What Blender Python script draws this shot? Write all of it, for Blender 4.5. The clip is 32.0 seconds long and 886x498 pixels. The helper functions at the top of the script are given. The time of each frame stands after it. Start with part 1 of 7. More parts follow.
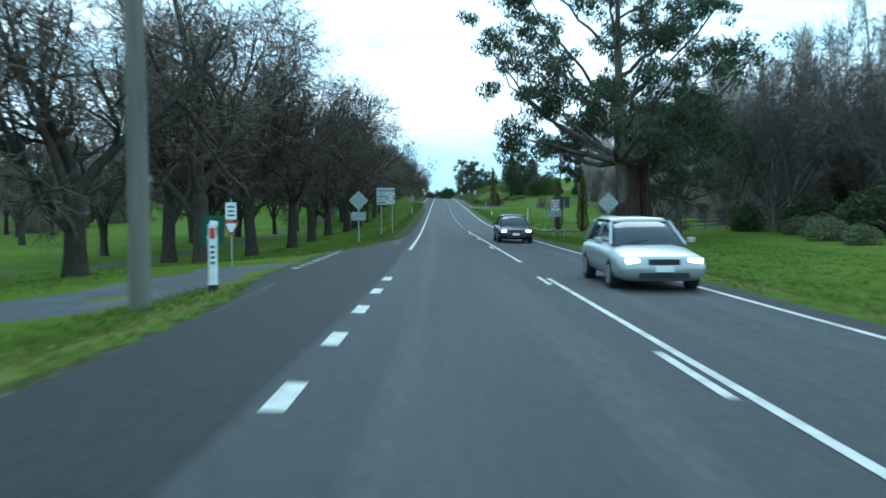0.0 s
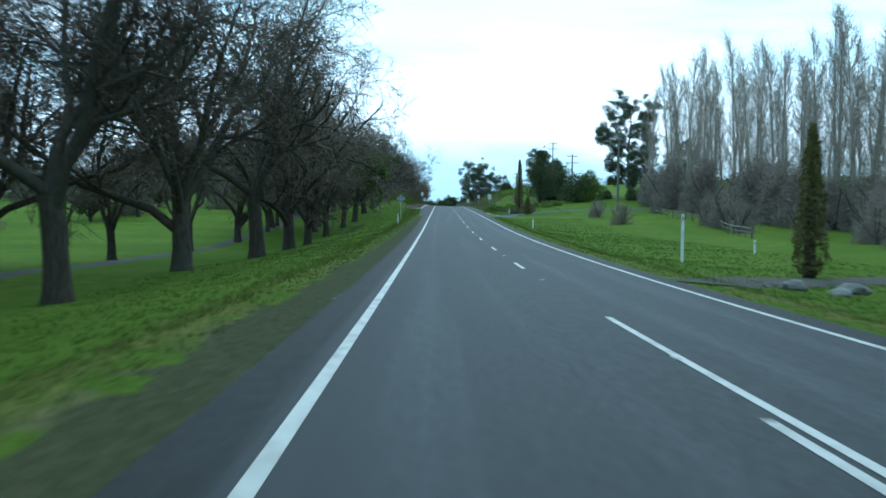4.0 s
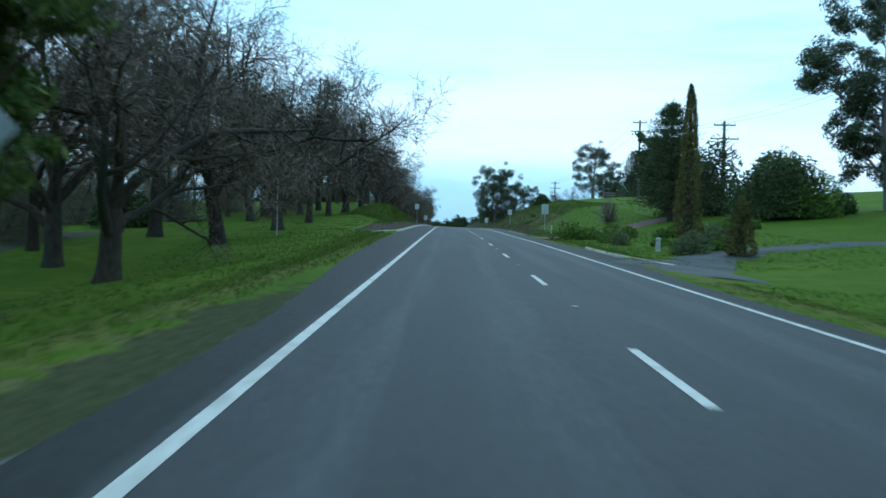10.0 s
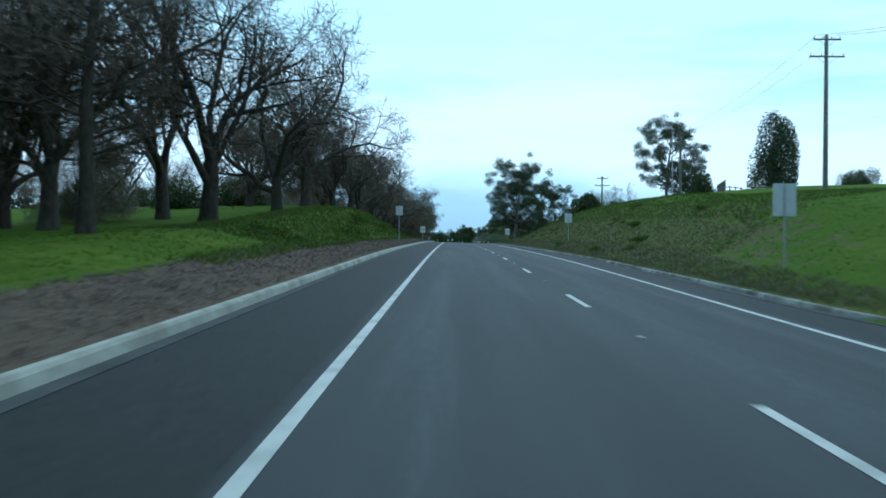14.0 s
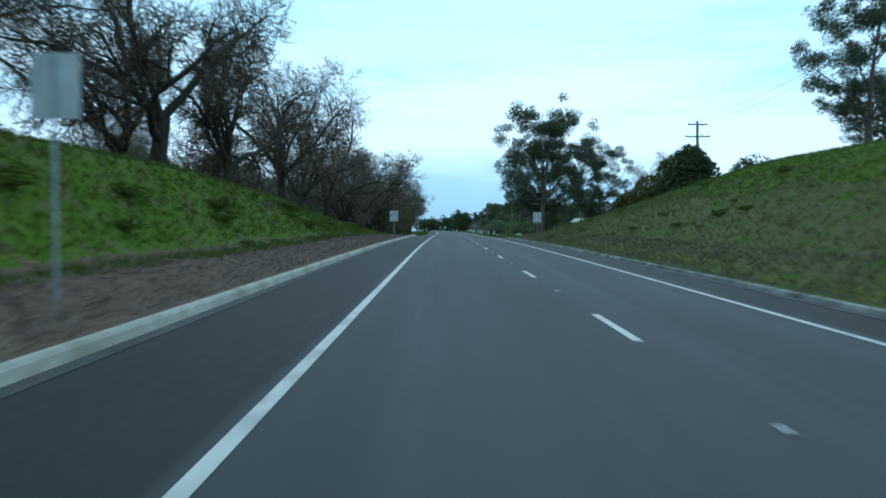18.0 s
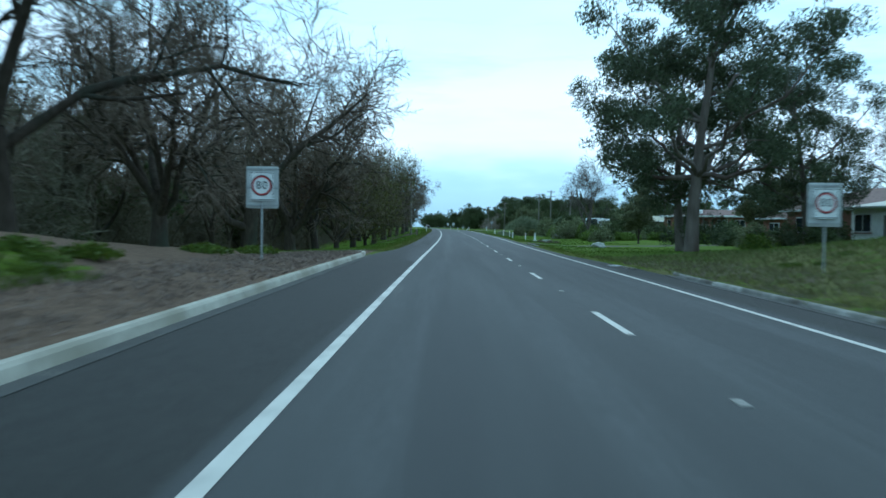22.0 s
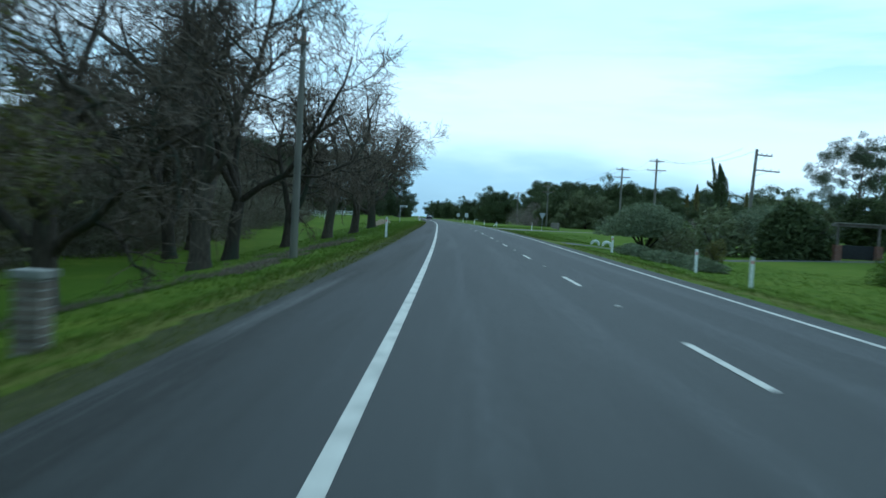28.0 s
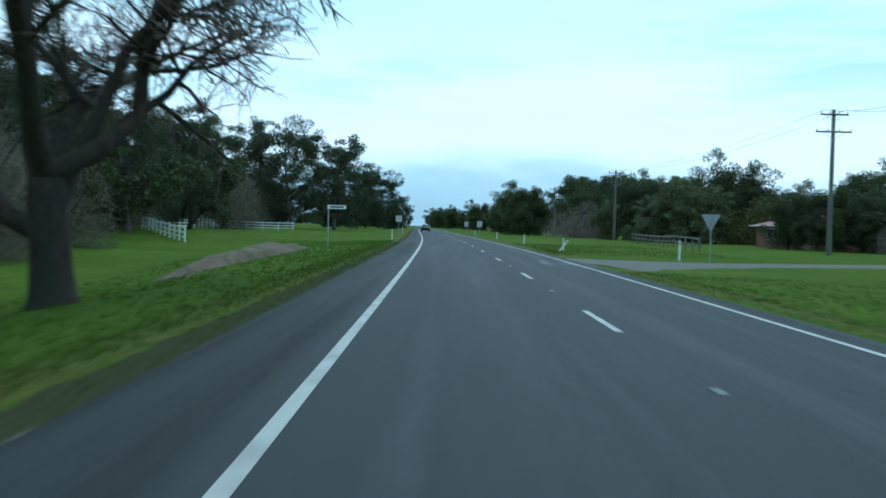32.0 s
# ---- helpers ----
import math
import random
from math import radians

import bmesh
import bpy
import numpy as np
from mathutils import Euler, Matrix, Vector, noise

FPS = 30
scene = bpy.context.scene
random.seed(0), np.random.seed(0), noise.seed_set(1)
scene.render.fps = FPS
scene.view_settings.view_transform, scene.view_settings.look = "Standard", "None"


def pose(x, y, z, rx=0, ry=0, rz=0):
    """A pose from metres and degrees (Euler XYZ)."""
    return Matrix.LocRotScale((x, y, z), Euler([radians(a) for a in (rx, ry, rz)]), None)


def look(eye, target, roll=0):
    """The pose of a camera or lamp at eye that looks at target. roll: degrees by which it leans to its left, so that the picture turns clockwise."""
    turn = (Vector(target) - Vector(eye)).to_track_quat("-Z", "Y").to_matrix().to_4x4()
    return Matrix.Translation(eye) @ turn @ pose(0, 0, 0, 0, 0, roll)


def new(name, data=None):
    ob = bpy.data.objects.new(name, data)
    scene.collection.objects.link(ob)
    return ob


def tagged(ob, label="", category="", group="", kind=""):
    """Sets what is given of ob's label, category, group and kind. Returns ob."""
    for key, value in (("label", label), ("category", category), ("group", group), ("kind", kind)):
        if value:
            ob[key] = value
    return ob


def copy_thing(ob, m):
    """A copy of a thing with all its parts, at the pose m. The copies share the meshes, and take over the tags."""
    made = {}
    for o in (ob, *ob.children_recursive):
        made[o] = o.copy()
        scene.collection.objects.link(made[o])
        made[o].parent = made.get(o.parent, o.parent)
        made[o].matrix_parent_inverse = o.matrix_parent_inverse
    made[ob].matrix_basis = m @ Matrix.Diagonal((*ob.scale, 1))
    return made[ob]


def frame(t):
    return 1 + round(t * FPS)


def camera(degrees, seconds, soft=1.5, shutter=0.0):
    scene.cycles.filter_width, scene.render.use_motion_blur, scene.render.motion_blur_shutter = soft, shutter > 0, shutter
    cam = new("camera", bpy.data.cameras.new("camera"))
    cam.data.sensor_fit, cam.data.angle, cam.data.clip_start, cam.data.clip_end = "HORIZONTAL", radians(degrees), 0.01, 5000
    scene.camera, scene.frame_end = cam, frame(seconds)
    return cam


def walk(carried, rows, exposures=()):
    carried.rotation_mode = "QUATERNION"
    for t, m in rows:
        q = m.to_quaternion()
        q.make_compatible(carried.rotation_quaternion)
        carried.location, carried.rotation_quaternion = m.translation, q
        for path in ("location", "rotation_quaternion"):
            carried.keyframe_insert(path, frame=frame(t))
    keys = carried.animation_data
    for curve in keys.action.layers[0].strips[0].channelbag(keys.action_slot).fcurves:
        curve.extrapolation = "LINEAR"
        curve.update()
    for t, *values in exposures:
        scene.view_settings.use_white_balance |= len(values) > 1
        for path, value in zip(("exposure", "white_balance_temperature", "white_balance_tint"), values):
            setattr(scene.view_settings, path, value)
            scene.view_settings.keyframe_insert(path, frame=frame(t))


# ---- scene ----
cam = camera(54.0, 32.0, soft=1.6, shutter=0.5)
# seconds, x, y, z, yaw, pitch, roll
ROWS = [
    (0.0, -2.443, -0.051, 1.468, -0.401, -2.766, 0.264),
    (0.5, -2.445, 7.077, 1.383, -0.125, -2.900, 0.342),
    (1.0, -2.469, 14.216, 1.318, 0.336, -2.767, -0.179),
    (1.5, -2.515, 21.378, 1.236, 0.711, -2.716, -0.444),
    (2.0, -2.608, 28.583, 1.166, 0.803, -2.923, -1.231),
    (2.5, -2.694, 35.770, 1.106, 0.717, -2.777, -1.439),
    (3.0, -2.720, 42.980, 1.042, 0.313, -2.700, -1.538),
    (3.5, -2.694, 50.171, 1.052, -0.194, -2.255, -0.803),
    (5.5, -2.313, 79.191, 0.969, -0.426, -1.958, -0.595),
    (6.0, -2.269, 86.779, 1.023, -0.290, -2.175, -1.055),
    (6.5, -2.270, 94.429, 1.075, -0.064, -1.737, -0.541),
    (7.0, -2.227, 102.145, 1.184, -0.020, -1.023, -0.895),
    (7.5, -2.188, 109.912, 1.269, 0.056, -1.632, -0.849),
    (8.0, -2.147, 117.700, 1.392, 0.084, -1.236, -0.735),
    (8.5, -2.120, 125.465, 1.533, 0.116, -0.936, -1.579),
    (9.0, -2.108, 133.200, 1.696, 0.083, -1.012, -1.148),
    (9.5, -2.106, 140.902, 1.900, 0.149, -0.023, -1.200),
    (10.0, -2.104, 148.633, 2.113, 0.197, -0.680, -1.394),
    (10.5, -2.063, 156.357, 2.323, 0.236, -0.120, -0.446),
    (11.0, -2.068, 164.116, 2.520, 0.351, -0.215, -1.029),
    (11.5, -2.115, 171.927, 2.750, 0.417, -0.252, -1.283),
    (12.0, -2.156, 179.773, 2.951, 0.520, -0.493, -1.523),
    (12.5, -2.206, 187.613, 3.189, 0.588, -0.121, -2.869),
    (13.0, -2.274, 195.467, 3.372, 0.697, -0.778, -1.827),
    (13.5, -2.263, 203.333, 3.614, 0.639, -0.057, -1.449),
    (14.0, -2.334, 211.227, 3.792, 0.480, 0.008, -0.460),
    (14.5, -2.241, 219.140, 3.996, 0.068, -0.699, -1.617),
    (16.5, -2.129, 251.556, 4.801, -0.384, -0.783, -0.401),
    (17.0, -2.040, 259.992, 4.966, -0.165, -0.749, -0.414),
    (17.5, -1.998, 268.461, 5.119, -0.001, -0.817, -0.329),
    (18.0, -2.001, 276.966, 5.255, 0.056, -0.920, 0.370),
    (18.5, -1.965, 285.505, 5.397, 0.087, -0.634, 0.028),
    (19.0, -1.956, 294.122, 5.527, 0.136, -0.901, -0.158),
    (19.5, -1.990, 302.854, 5.664, 0.195, -0.968, -0.268),
    (20.0, -1.959, 311.682, 5.810, 0.353, -1.097, -0.629),
    (20.5, -1.980, 320.575, 5.903, 0.371, -1.103, -0.528),
    (21.0, -1.999, 329.546, 6.001, 0.475, -1.291, -0.755),
    (21.5, -2.027, 338.611, 6.115, 0.552, -1.131, -0.501),
    (22.0, -2.029, 347.751, 6.212, 0.559, -1.193, -0.852),
    (22.5, -2.059, 356.881, 6.293, 0.440, -1.513, -0.956),
    (23.0, -2.102, 366.042, 6.348, 0.441, -1.613, -1.642),
    (23.5, -2.155, 375.243, 6.432, 0.504, -1.716, -2.136),
    (24.0, -2.208, 384.445, 6.490, 0.718, -1.769, -1.246),
    (24.5, -2.311, 393.608, 6.543, 0.816, -1.614, -1.136),
    (25.0, -2.430, 402.768, 6.600, 0.973, -2.103, -1.704),
    (25.5, -2.382, 411.946, 6.668, 0.707, -0.922, -0.859),
    (27.5, -2.573, 449.577, 6.985, 1.003, -1.422, -3.172),
    (28.0, -2.712, 459.339, 7.056, 1.190, -1.845, -3.110),
    (28.5, -2.787, 469.150, 7.120, 0.985, -1.512, -1.954),
    (29.0, -2.915, 479.013, 7.230, 0.683, -1.403, -1.918),
    (29.5, -2.968, 488.904, 7.279, 0.469, -1.517, -1.704),
    (30.0, -3.050, 498.850, 7.394, 0.460, -1.211, -1.839),
    (30.5, -3.163, 508.849, 7.478, 0.710, -1.448, -2.158),
    (31.0, -3.338, 518.878, 7.614, 1.041, -1.367, -1.969),
    (31.5, -3.537, 528.892, 7.679, 1.268, -1.325, -1.730),
    (32.0, -3.790, 538.907, 7.774, 1.511, -1.268, -1.562),
]
walk(cam, [(t, pose(x, y, z, 90 + pitch, roll, yaw)) for t, x, y, z, yaw, pitch, roll in ROWS],
     exposures=[(t, e, k, 1.5) for t, e, k in ((0.0, 0.74, 5110), (1.0, 1.06, 5100), (2.0, 1.12, 5080), (3.0, 0.9, 5070), (6.0, 0.48, 4980), (9.0, 0.30, 4900), (12.0, 0.25, 4920), (14.5, 0.12, 4980), (19.5, 0.14, 5010), (22.0, 0.33, 5010), (24.5, 0.17, 5090), (32.0, 0.10, 5110))])

# ---- sky and light: an overcast winter afternoon ----
world = bpy.data.worlds.new("overcast_sky")
scene.world = world
world.use_nodes = True
wn, wl = world.node_tree.nodes, world.node_tree.links
bg = wn["Background"]
sky = wn.new("ShaderNodeTexSky")
sky.sky_type, sky.sun_disc = "NISHITA", False
sky.sun_elevation, sky.sun_rotation = radians(38), radians(10)
sky.air_density, sky.dust_density = 1.0, 2.0
wc = wn.new("ShaderNodeTexCoord")
wsep = wn.new("ShaderNodeSeparateXYZ")
wl.new(wc.outputs["Generated"], wsep.inputs[0])
wmap = wn.new("ShaderNodeMapping")
wmap.inputs["Scale"].default_value = (1.0, 1.0, 3.6)
wl.new(wc.outputs["Generated"], wmap.inputs[0])
wno = wn.new("ShaderNodeTexNoise")
wno.inputs["Scale"].default_value, wno.inputs["Detail"].default_value, wno.inputs["Roughness"].default_value = 2.3, 5.0, 0.5
wl.new(wmap.outputs[0], wno.inputs["Vector"])
cloud = wn.new("ShaderNodeValToRGB")   # cloud deck by height: slate near the horizon, bright above
el = cloud.color_ramp.elements
el[0].position, el[0].color = 0.0, (4.0, 6.2, 7.3, 1)
el[1].position, el[1].color = 1.0, (8.1, 10.5, 11.1, 1)
for p, c in ((0.048, (5.2, 7.8, 8.9, 1)), (0.078, (8.8, 11.0, 11.2, 1)), (0.105, (11.0, 12.6, 12.8, 1)), (0.18, (11.0, 12.6, 12.8, 1)), (0.27, (8.6, 11.7, 12.3, 1)), (0.42, (8.2, 11.3, 12.2, 1))):
    e = el.new(p)
    e.color = c
wadd = wn.new("ShaderNodeMath")
wadd.operation = "MULTIPLY_ADD"
wl.new(wno.outputs["Fac"], wadd.inputs[0])
wadd.inputs[1].default_value = 0.22
wsub = wn.new("ShaderNodeMath")
wsub.operation = "SUBTRACT"
wl.new(wsep.outputs["Z"], wsub.inputs[0])
wsub.inputs[1].default_value = 0.1
wl.new(wsub.outputs[0], wadd.inputs[2])
wl.new(wadd.outputs[0], cloud.inputs[0])
wmix = wn.new("ShaderNodeMixRGB")
wmix.inputs[0].default_value = 0.93
wmap2 = wn.new("ShaderNodeMapping")
wmap2.inputs["Scale"].default_value = (1.0, 1.0, 6.5)
wmap2.inputs["Rotation"].default_value = (0.0, radians(-5), 0.0)
wl.new(wc.outputs["Generated"], wmap2.inputs[0])
wno2 = wn.new("ShaderNodeTexNoise")       # thinner blue-grey bars in the deck
wno2.inputs["Scale"].default_value, wno2.inputs["Detail"].default_value, wno2.inputs["Roughness"].default_value = 2.6, 6.0, 0.55
wl.new(wmap2.outputs[0], wno2.inputs["Vector"])
bars = wn.new("ShaderNodeMapRange")
bars.inputs[1].default_value, bars.inputs[2].default_value = 0.42, 0.60
wl.new(wno2.outputs["Fac"], bars.inputs[0])
high = wn.new("ShaderNodeMapRange")
high.inputs[1].default_value, high.inputs[2].default_value, high.inputs[4].default_value = 0.10, 0.18, 0.9
wl.new(wsep.outputs["Z"], high.inputs[0])
gate = wn.new("ShaderNodeMath")
gate.operation = "MULTIPLY"
wl.new(bars.outputs[0], gate.inputs[0])
wl.new(high.outputs[0], gate.inputs[1])
deck = wn.new("ShaderNodeMixRGB")
wl.new(gate.outputs[0], deck.inputs[0])
wl.new(cloud.outputs[0], deck.inputs[1])
deck.inputs[2].default_value = (6.4, 9.7, 10.6, 1)
wl.new(sky.outputs[0], wmix.inputs[1])
wl.new(deck.outputs[0], wmix.inputs[2])
wl.new(wmix.outputs[0], bg.inputs[0])
bg.inputs[1].default_value = 0.085
sun = new("sun", bpy.data.lights.new("sun", "SUN"))
sun.data.energy, sun.data.angle, sun.data.color = 0.7, radians(35), (1, 0.98, 0.94)
sun.matrix_world = look((0, 0, 60), (-10, -60, 0))

# ---- materials ----
def mat(name, c1, c2=None, scale=4.0, rough=0.8, bump=0.0, bscale=40.0, metal=0.0, c3=None, scale2=0.35, spec=0.3, obrand=0.0, stretch=(1, 1, 1)):
    """Principled, two colours by fine noise, a third in large patches, bump, and a shade of its own for each object."""
    m = bpy.data.materials.new(name)
    m.use_nodes = True
    n, k = m.node_tree.nodes, m.node_tree.links
    p = n["Principled BSDF"]
    p.inputs["Roughness"].default_value, p.inputs["Metallic"].default_value = rough, metal
    p.inputs["Specular IOR Level"].default_value = spec
    tc = n.new("ShaderNodeTexCoord")
    mp = n.new("ShaderNodeMapping")
    mp.inputs["Scale"].default_value = stretch
    k.new(tc.outputs["Object"], mp.inputs[0])
    out = None
    if c2 is None:
        p.inputs["Base Color"].default_value = (*c1, 1)
    else:
        no = n.new("ShaderNodeTexNoise")
        no.inputs["Scale"].default_value, no.inputs["Detail"].default_value = scale, 5
        k.new(mp.outputs[0], no.inputs["Vector"])
        r = n.new("ShaderNodeValToRGB")
        r.color_ramp.elements[0].position, r.color_ramp.elements[1].position = 0.3, 0.7
        r.color_ramp.elements[0].color, r.color_ramp.elements[1].color = (*c1, 1), (*c2, 1)
        k.new(no.outputs["Fac"], r.inputs[0])
        out = r.outputs[0]
        if c3 is not None:
            n2 = n.new("ShaderNodeTexNoise")
            n2.inputs["Scale"].default_value, n2.inputs["Detail"].default_value = scale2, 3
            k.new(mp.outputs[0], n2.inputs["Vector"])
            r2 = n.new("ShaderNodeValToRGB")
            r2.color_ramp.elements[0].position, r2.color_ramp.elements[1].position = 0.48, 0.66
            k.new(n2.outputs["Fac"], r2.inputs[0])
            mx = n.new("ShaderNodeMixRGB")
            k.new(r2.outputs[0], mx.inputs[0])
            k.new(out, mx.inputs[1])
            mx.inputs[2].default_value = (*c3, 1)
            out = mx.outputs[0]
        if obrand:
            oi = n.new("ShaderNodeObjectInfo")
            mr = n.new("ShaderNodeMapRange")
            mr.inputs[3].default_value, mr.inputs[4].default_value = 1 - obrand, 1 + obrand
            k.new(oi.outputs["Random"], mr.inputs[0])
            hs = n.new("ShaderNodeHueSaturation")
            k.new(mr.outputs[0], hs.inputs["Value"])
            k.new(out, hs.inputs["Color"])
            out = hs.outputs[0]
        k.new(out, p.inputs["Base Color"])
    if bump:
        nb = n.new("ShaderNodeTexNoise")
        nb.inputs["Scale"].default_value, nb.inputs["Detail"].default_value = bscale, 4
        k.new(mp.outputs[0], nb.inputs["Vector"])
        b = n.new("ShaderNodeBump")
        b.inputs["Strength"].default_value, b.inputs["Distance"].default_value = bump, 0.02
        k.new(nb.outputs["Fac"], b.inputs["Height"])
        k.new(b.outputs[0], p.inputs["Normal"])
    return m


def leafmat(name, c1, c2, rough=0.55, spread=0.35):
    """Foliage: a shade of its own for each leaf, some light through the blade."""
    m = bpy.data.materials.new(name)
    m.use_nodes = True
    n, k = m.node_tree.nodes, m.node_tree.links
    p = n["Principled BSDF"]
    p.inputs["Roughness"].default_value, p.inputs["Specular IOR Level"].default_value = rough, 0.08
    g = n.new("ShaderNodeNewGeometry")
    r = n.new("ShaderNodeValToRGB")
    r.color_ramp.elements[0].color, r.color_ramp.elements[1].color = (*c1, 1), (*c2, 1)
    k.new(g.outputs["Random Per Island"], r.inputs[0])
    tc = n.new("ShaderNodeTexCoord")
    no = n.new("ShaderNodeTexNoise")
    no.inputs["Scale"].default_value = 0.7
    k.new(tc.outputs["Object"], no.inputs["Vector"])
    mr = n.new("ShaderNodeMapRange")
    mr.inputs[3].default_value, mr.inputs[4].default_value = 1 - spread, 1 + spread
    k.new(no.outputs["Fac"], mr.inputs[0])
    hs = n.new("ShaderNodeHueSaturation")
    k.new(mr.outputs[0], hs.inputs["Value"])
    k.new(r.outputs[0], hs.inputs["Color"])
    k.new(hs.outputs[0], p.inputs["Base Color"])
    t = n.new("ShaderNodeBsdfTranslucent")
    k.new(hs.outputs[0], t.inputs["Color"])
    mx = n.new("ShaderNodeMixShader")
    mx.inputs[0].default_value = 0.25
    k.new(p.outputs[0], mx.inputs[1])
    k.new(t.outputs[0], mx.inputs[2])
    k.new(mx.outputs[0], n["Material Output"].inputs[0])
    return m


def glow(name, c, s):
    m = bpy.data.materials.new(name)
    m.use_nodes = True
    p = m.node_tree.nodes["Principled BSDF"]
    p.inputs["Base Color"].default_value = (*c, 1)
    p.inputs["Emission Color"].default_value, p.inputs["Emission Strength"].default_value = (*c, 1), s
    return m


def masked(name, base, layers, rough=0.9, bump=0.5, bscale=30.0, spec=0.02, stretch=None, soft=(0.92, 1.12)):
    """Ground cover: two base greens by noise at two scales, then layers (attribute, colour 1, colour 2) laid over by their masks, with ragged borders."""
    m = bpy.data.materials.new(name)
    m.use_nodes = True
    n, k = m.node_tree.nodes, m.node_tree.links
    p = n["Principled BSDF"]
    p.inputs["Roughness"].default_value, p.inputs["Specular IOR Level"].default_value = rough, spec
    tc = n.new("ShaderNodeTexCoord")
    mp = n.new("ShaderNodeMapping")
    mp.inputs["Scale"].default_value = stretch or (1, 1, 1)
    k.new(tc.outputs["Object"], mp.inputs[0])

    def noise_of(s, d=5.0, ro=0.6, even=False):
        no = n.new("ShaderNodeTexNoise")
        no.inputs["Scale"].default_value, no.inputs["Detail"].default_value, no.inputs["Roughness"].default_value = s, d, ro
        k.new(tc.outputs["Object"] if even else mp.outputs[0], no.inputs["Vector"])
        return no.outputs["Fac"]

    def ramp(f, a, b, lo=0.35, hi=0.65):
        r = n.new("ShaderNodeValToRGB")
        r.color_ramp.elements[0].position, r.color_ramp.elements[1].position = lo, hi
        r.color_ramp.elements[0].color, r.color_ramp.elements[1].color = (*a, 1), (*b, 1)
        k.new(f, r.inputs[0])
        return r.outputs[0]

    def mix(f, a, b):
        x = n.new("ShaderNodeMixRGB")
        k.new(f, x.inputs[0])
        k.new(a, x.inputs[1])
        k.new(b, x.inputs[2])
        return x.outputs[0]
    fine, mid, big = noise_of(9.0, even=True), noise_of(1.1), noise_of(0.12, 3.0)
    out = mix(ramp(big, (0, 0, 0), (1, 1, 1), 0.4, 0.62), ramp(fine, base[0], base[1]), ramp(mid, base[2], base[3]))
    for att, a, b in layers:
        at = n.new("ShaderNodeAttribute")
        at.attribute_name = att
        s = n.new("ShaderNodeMath")
        s.operation = "MULTIPLY_ADD"
        k.new(mid, s.inputs[0])
        s.inputs[1].default_value = 1.1
        k.new(at.outputs["Fac"], s.inputs[2])
        f = ramp(s.outputs[0], (0, 0, 0), (1, 1, 1), *soft)
        out = mix(f, out, ramp(fine, a, b))
    k.new(out, p.inputs["Base Color"])
    b = n.new("ShaderNodeBump")
    b.inputs["Strength"].default_value, b.inputs["Distance"].default_value = bump, 0.05
    k.new(noise_of(bscale, even=True), b.inputs["Height"])
    k.new(b.outputs[0], p.inputs["Normal"])
    return m


M_GROUND = masked("grass_ground", ((0.052, 0.088, 0.009), (0.094, 0.132, 0.016), (0.068, 0.109, 0.011), (0.119, 0.148, 0.020)),
                  (("dry", (0.074, 0.076, 0.026), (0.140, 0.128, 0.056)), ("verge", (0.082, 0.098, 0.018), (0.140, 0.138, 0.036)), ("bare", (0.040, 0.045, 0.018), (0.074, 0.072, 0.036)),
                   ("mulch", (0.078, 0.052, 0.036), (0.165, 0.118, 0.084)), ("gravel", (0.10, 0.10, 0.095), (0.16, 0.155, 0.15))))
M_ROAD = masked("asphalt", ((0.037, 0.0375, 0.0365), (0.065, 0.066, 0.064), (0.047, 0.0475, 0.0465), (0.063, 0.064, 0.062)),
                (("track", (0.056, 0.0565, 0.0555), (0.083, 0.084, 0.083)), ("shoulder", (0.020, 0.0198, 0.0175), (0.035, 0.034, 0.030)), ("dust", (0.13, 0.13, 0.12), (0.19, 0.185, 0.175))),
                rough=0.75, bump=0.35, bscale=120.0, spec=0.14, stretch=(1.0, 0.035, 1.0), soft=(0.75, 1.25))
M_PAINT = mat("road_paint", (0.43, 0.405, 0.355), (0.57, 0.54, 0.475), 9, 0.65, 0.15, 90, c3=(0.34, 0.32, 0.28), scale2=2.3)
M_WORN = mat("worn_road_paint", (0.13, 0.126, 0.115), (0.33, 0.315, 0.28), 11, 0.8, 0.2, 90, c3=(0.09, 0.089, 0.085), scale2=3.0)
M_KERB = mat("kerb_concrete", (0.29, 0.268, 0.215), (0.47, 0.44, 0.365), 6, 0.9, 0.4, 60, c3=(0.25, 0.23, 0.175), scale2=0.7, obrand=0.04)
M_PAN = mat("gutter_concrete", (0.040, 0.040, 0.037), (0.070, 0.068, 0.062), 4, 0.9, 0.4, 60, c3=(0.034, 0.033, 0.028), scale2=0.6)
M_DIRT = mat("worn_dirt", (0.040, 0.032, 0.024), (0.080, 0.064, 0.048), 5, 0.95, 0.6, 40, c3=(0.035, 0.06, 0.012), scale2=0.5)
M_MULCH = mat("bark_mulch", (0.095, 0.064, 0.038), (0.20, 0.142, 0.088), 7, 0.95, 0.9, 30, c3=(0.075, 0.075, 0.03), scale2=0.8)
M_KERB2 = mat("dirty_kerb_concrete", (0.13, 0.125, 0.11), (0.30, 0.29, 0.26), 3, 0.95, 0.5, 50, c3=(0.09, 0.08, 0.065), scale2=0.8, obrand=0.3)
M_BARK = mat("dark_bark", (0.034, 0.027, 0.020), (0.078, 0.061, 0.047), 9, 0.95, 0.9, 26, c3=(0.044, 0.047, 0.034), scale2=0.9, spec=0.1, stretch=(1, 1, 0.3), obrand=0.25)
M_TWIG = mat("twig_bark", (0.098, 0.074, 0.054), (0.175, 0.136, 0.102), 3, 0.95, spec=0.1, obrand=0.3)
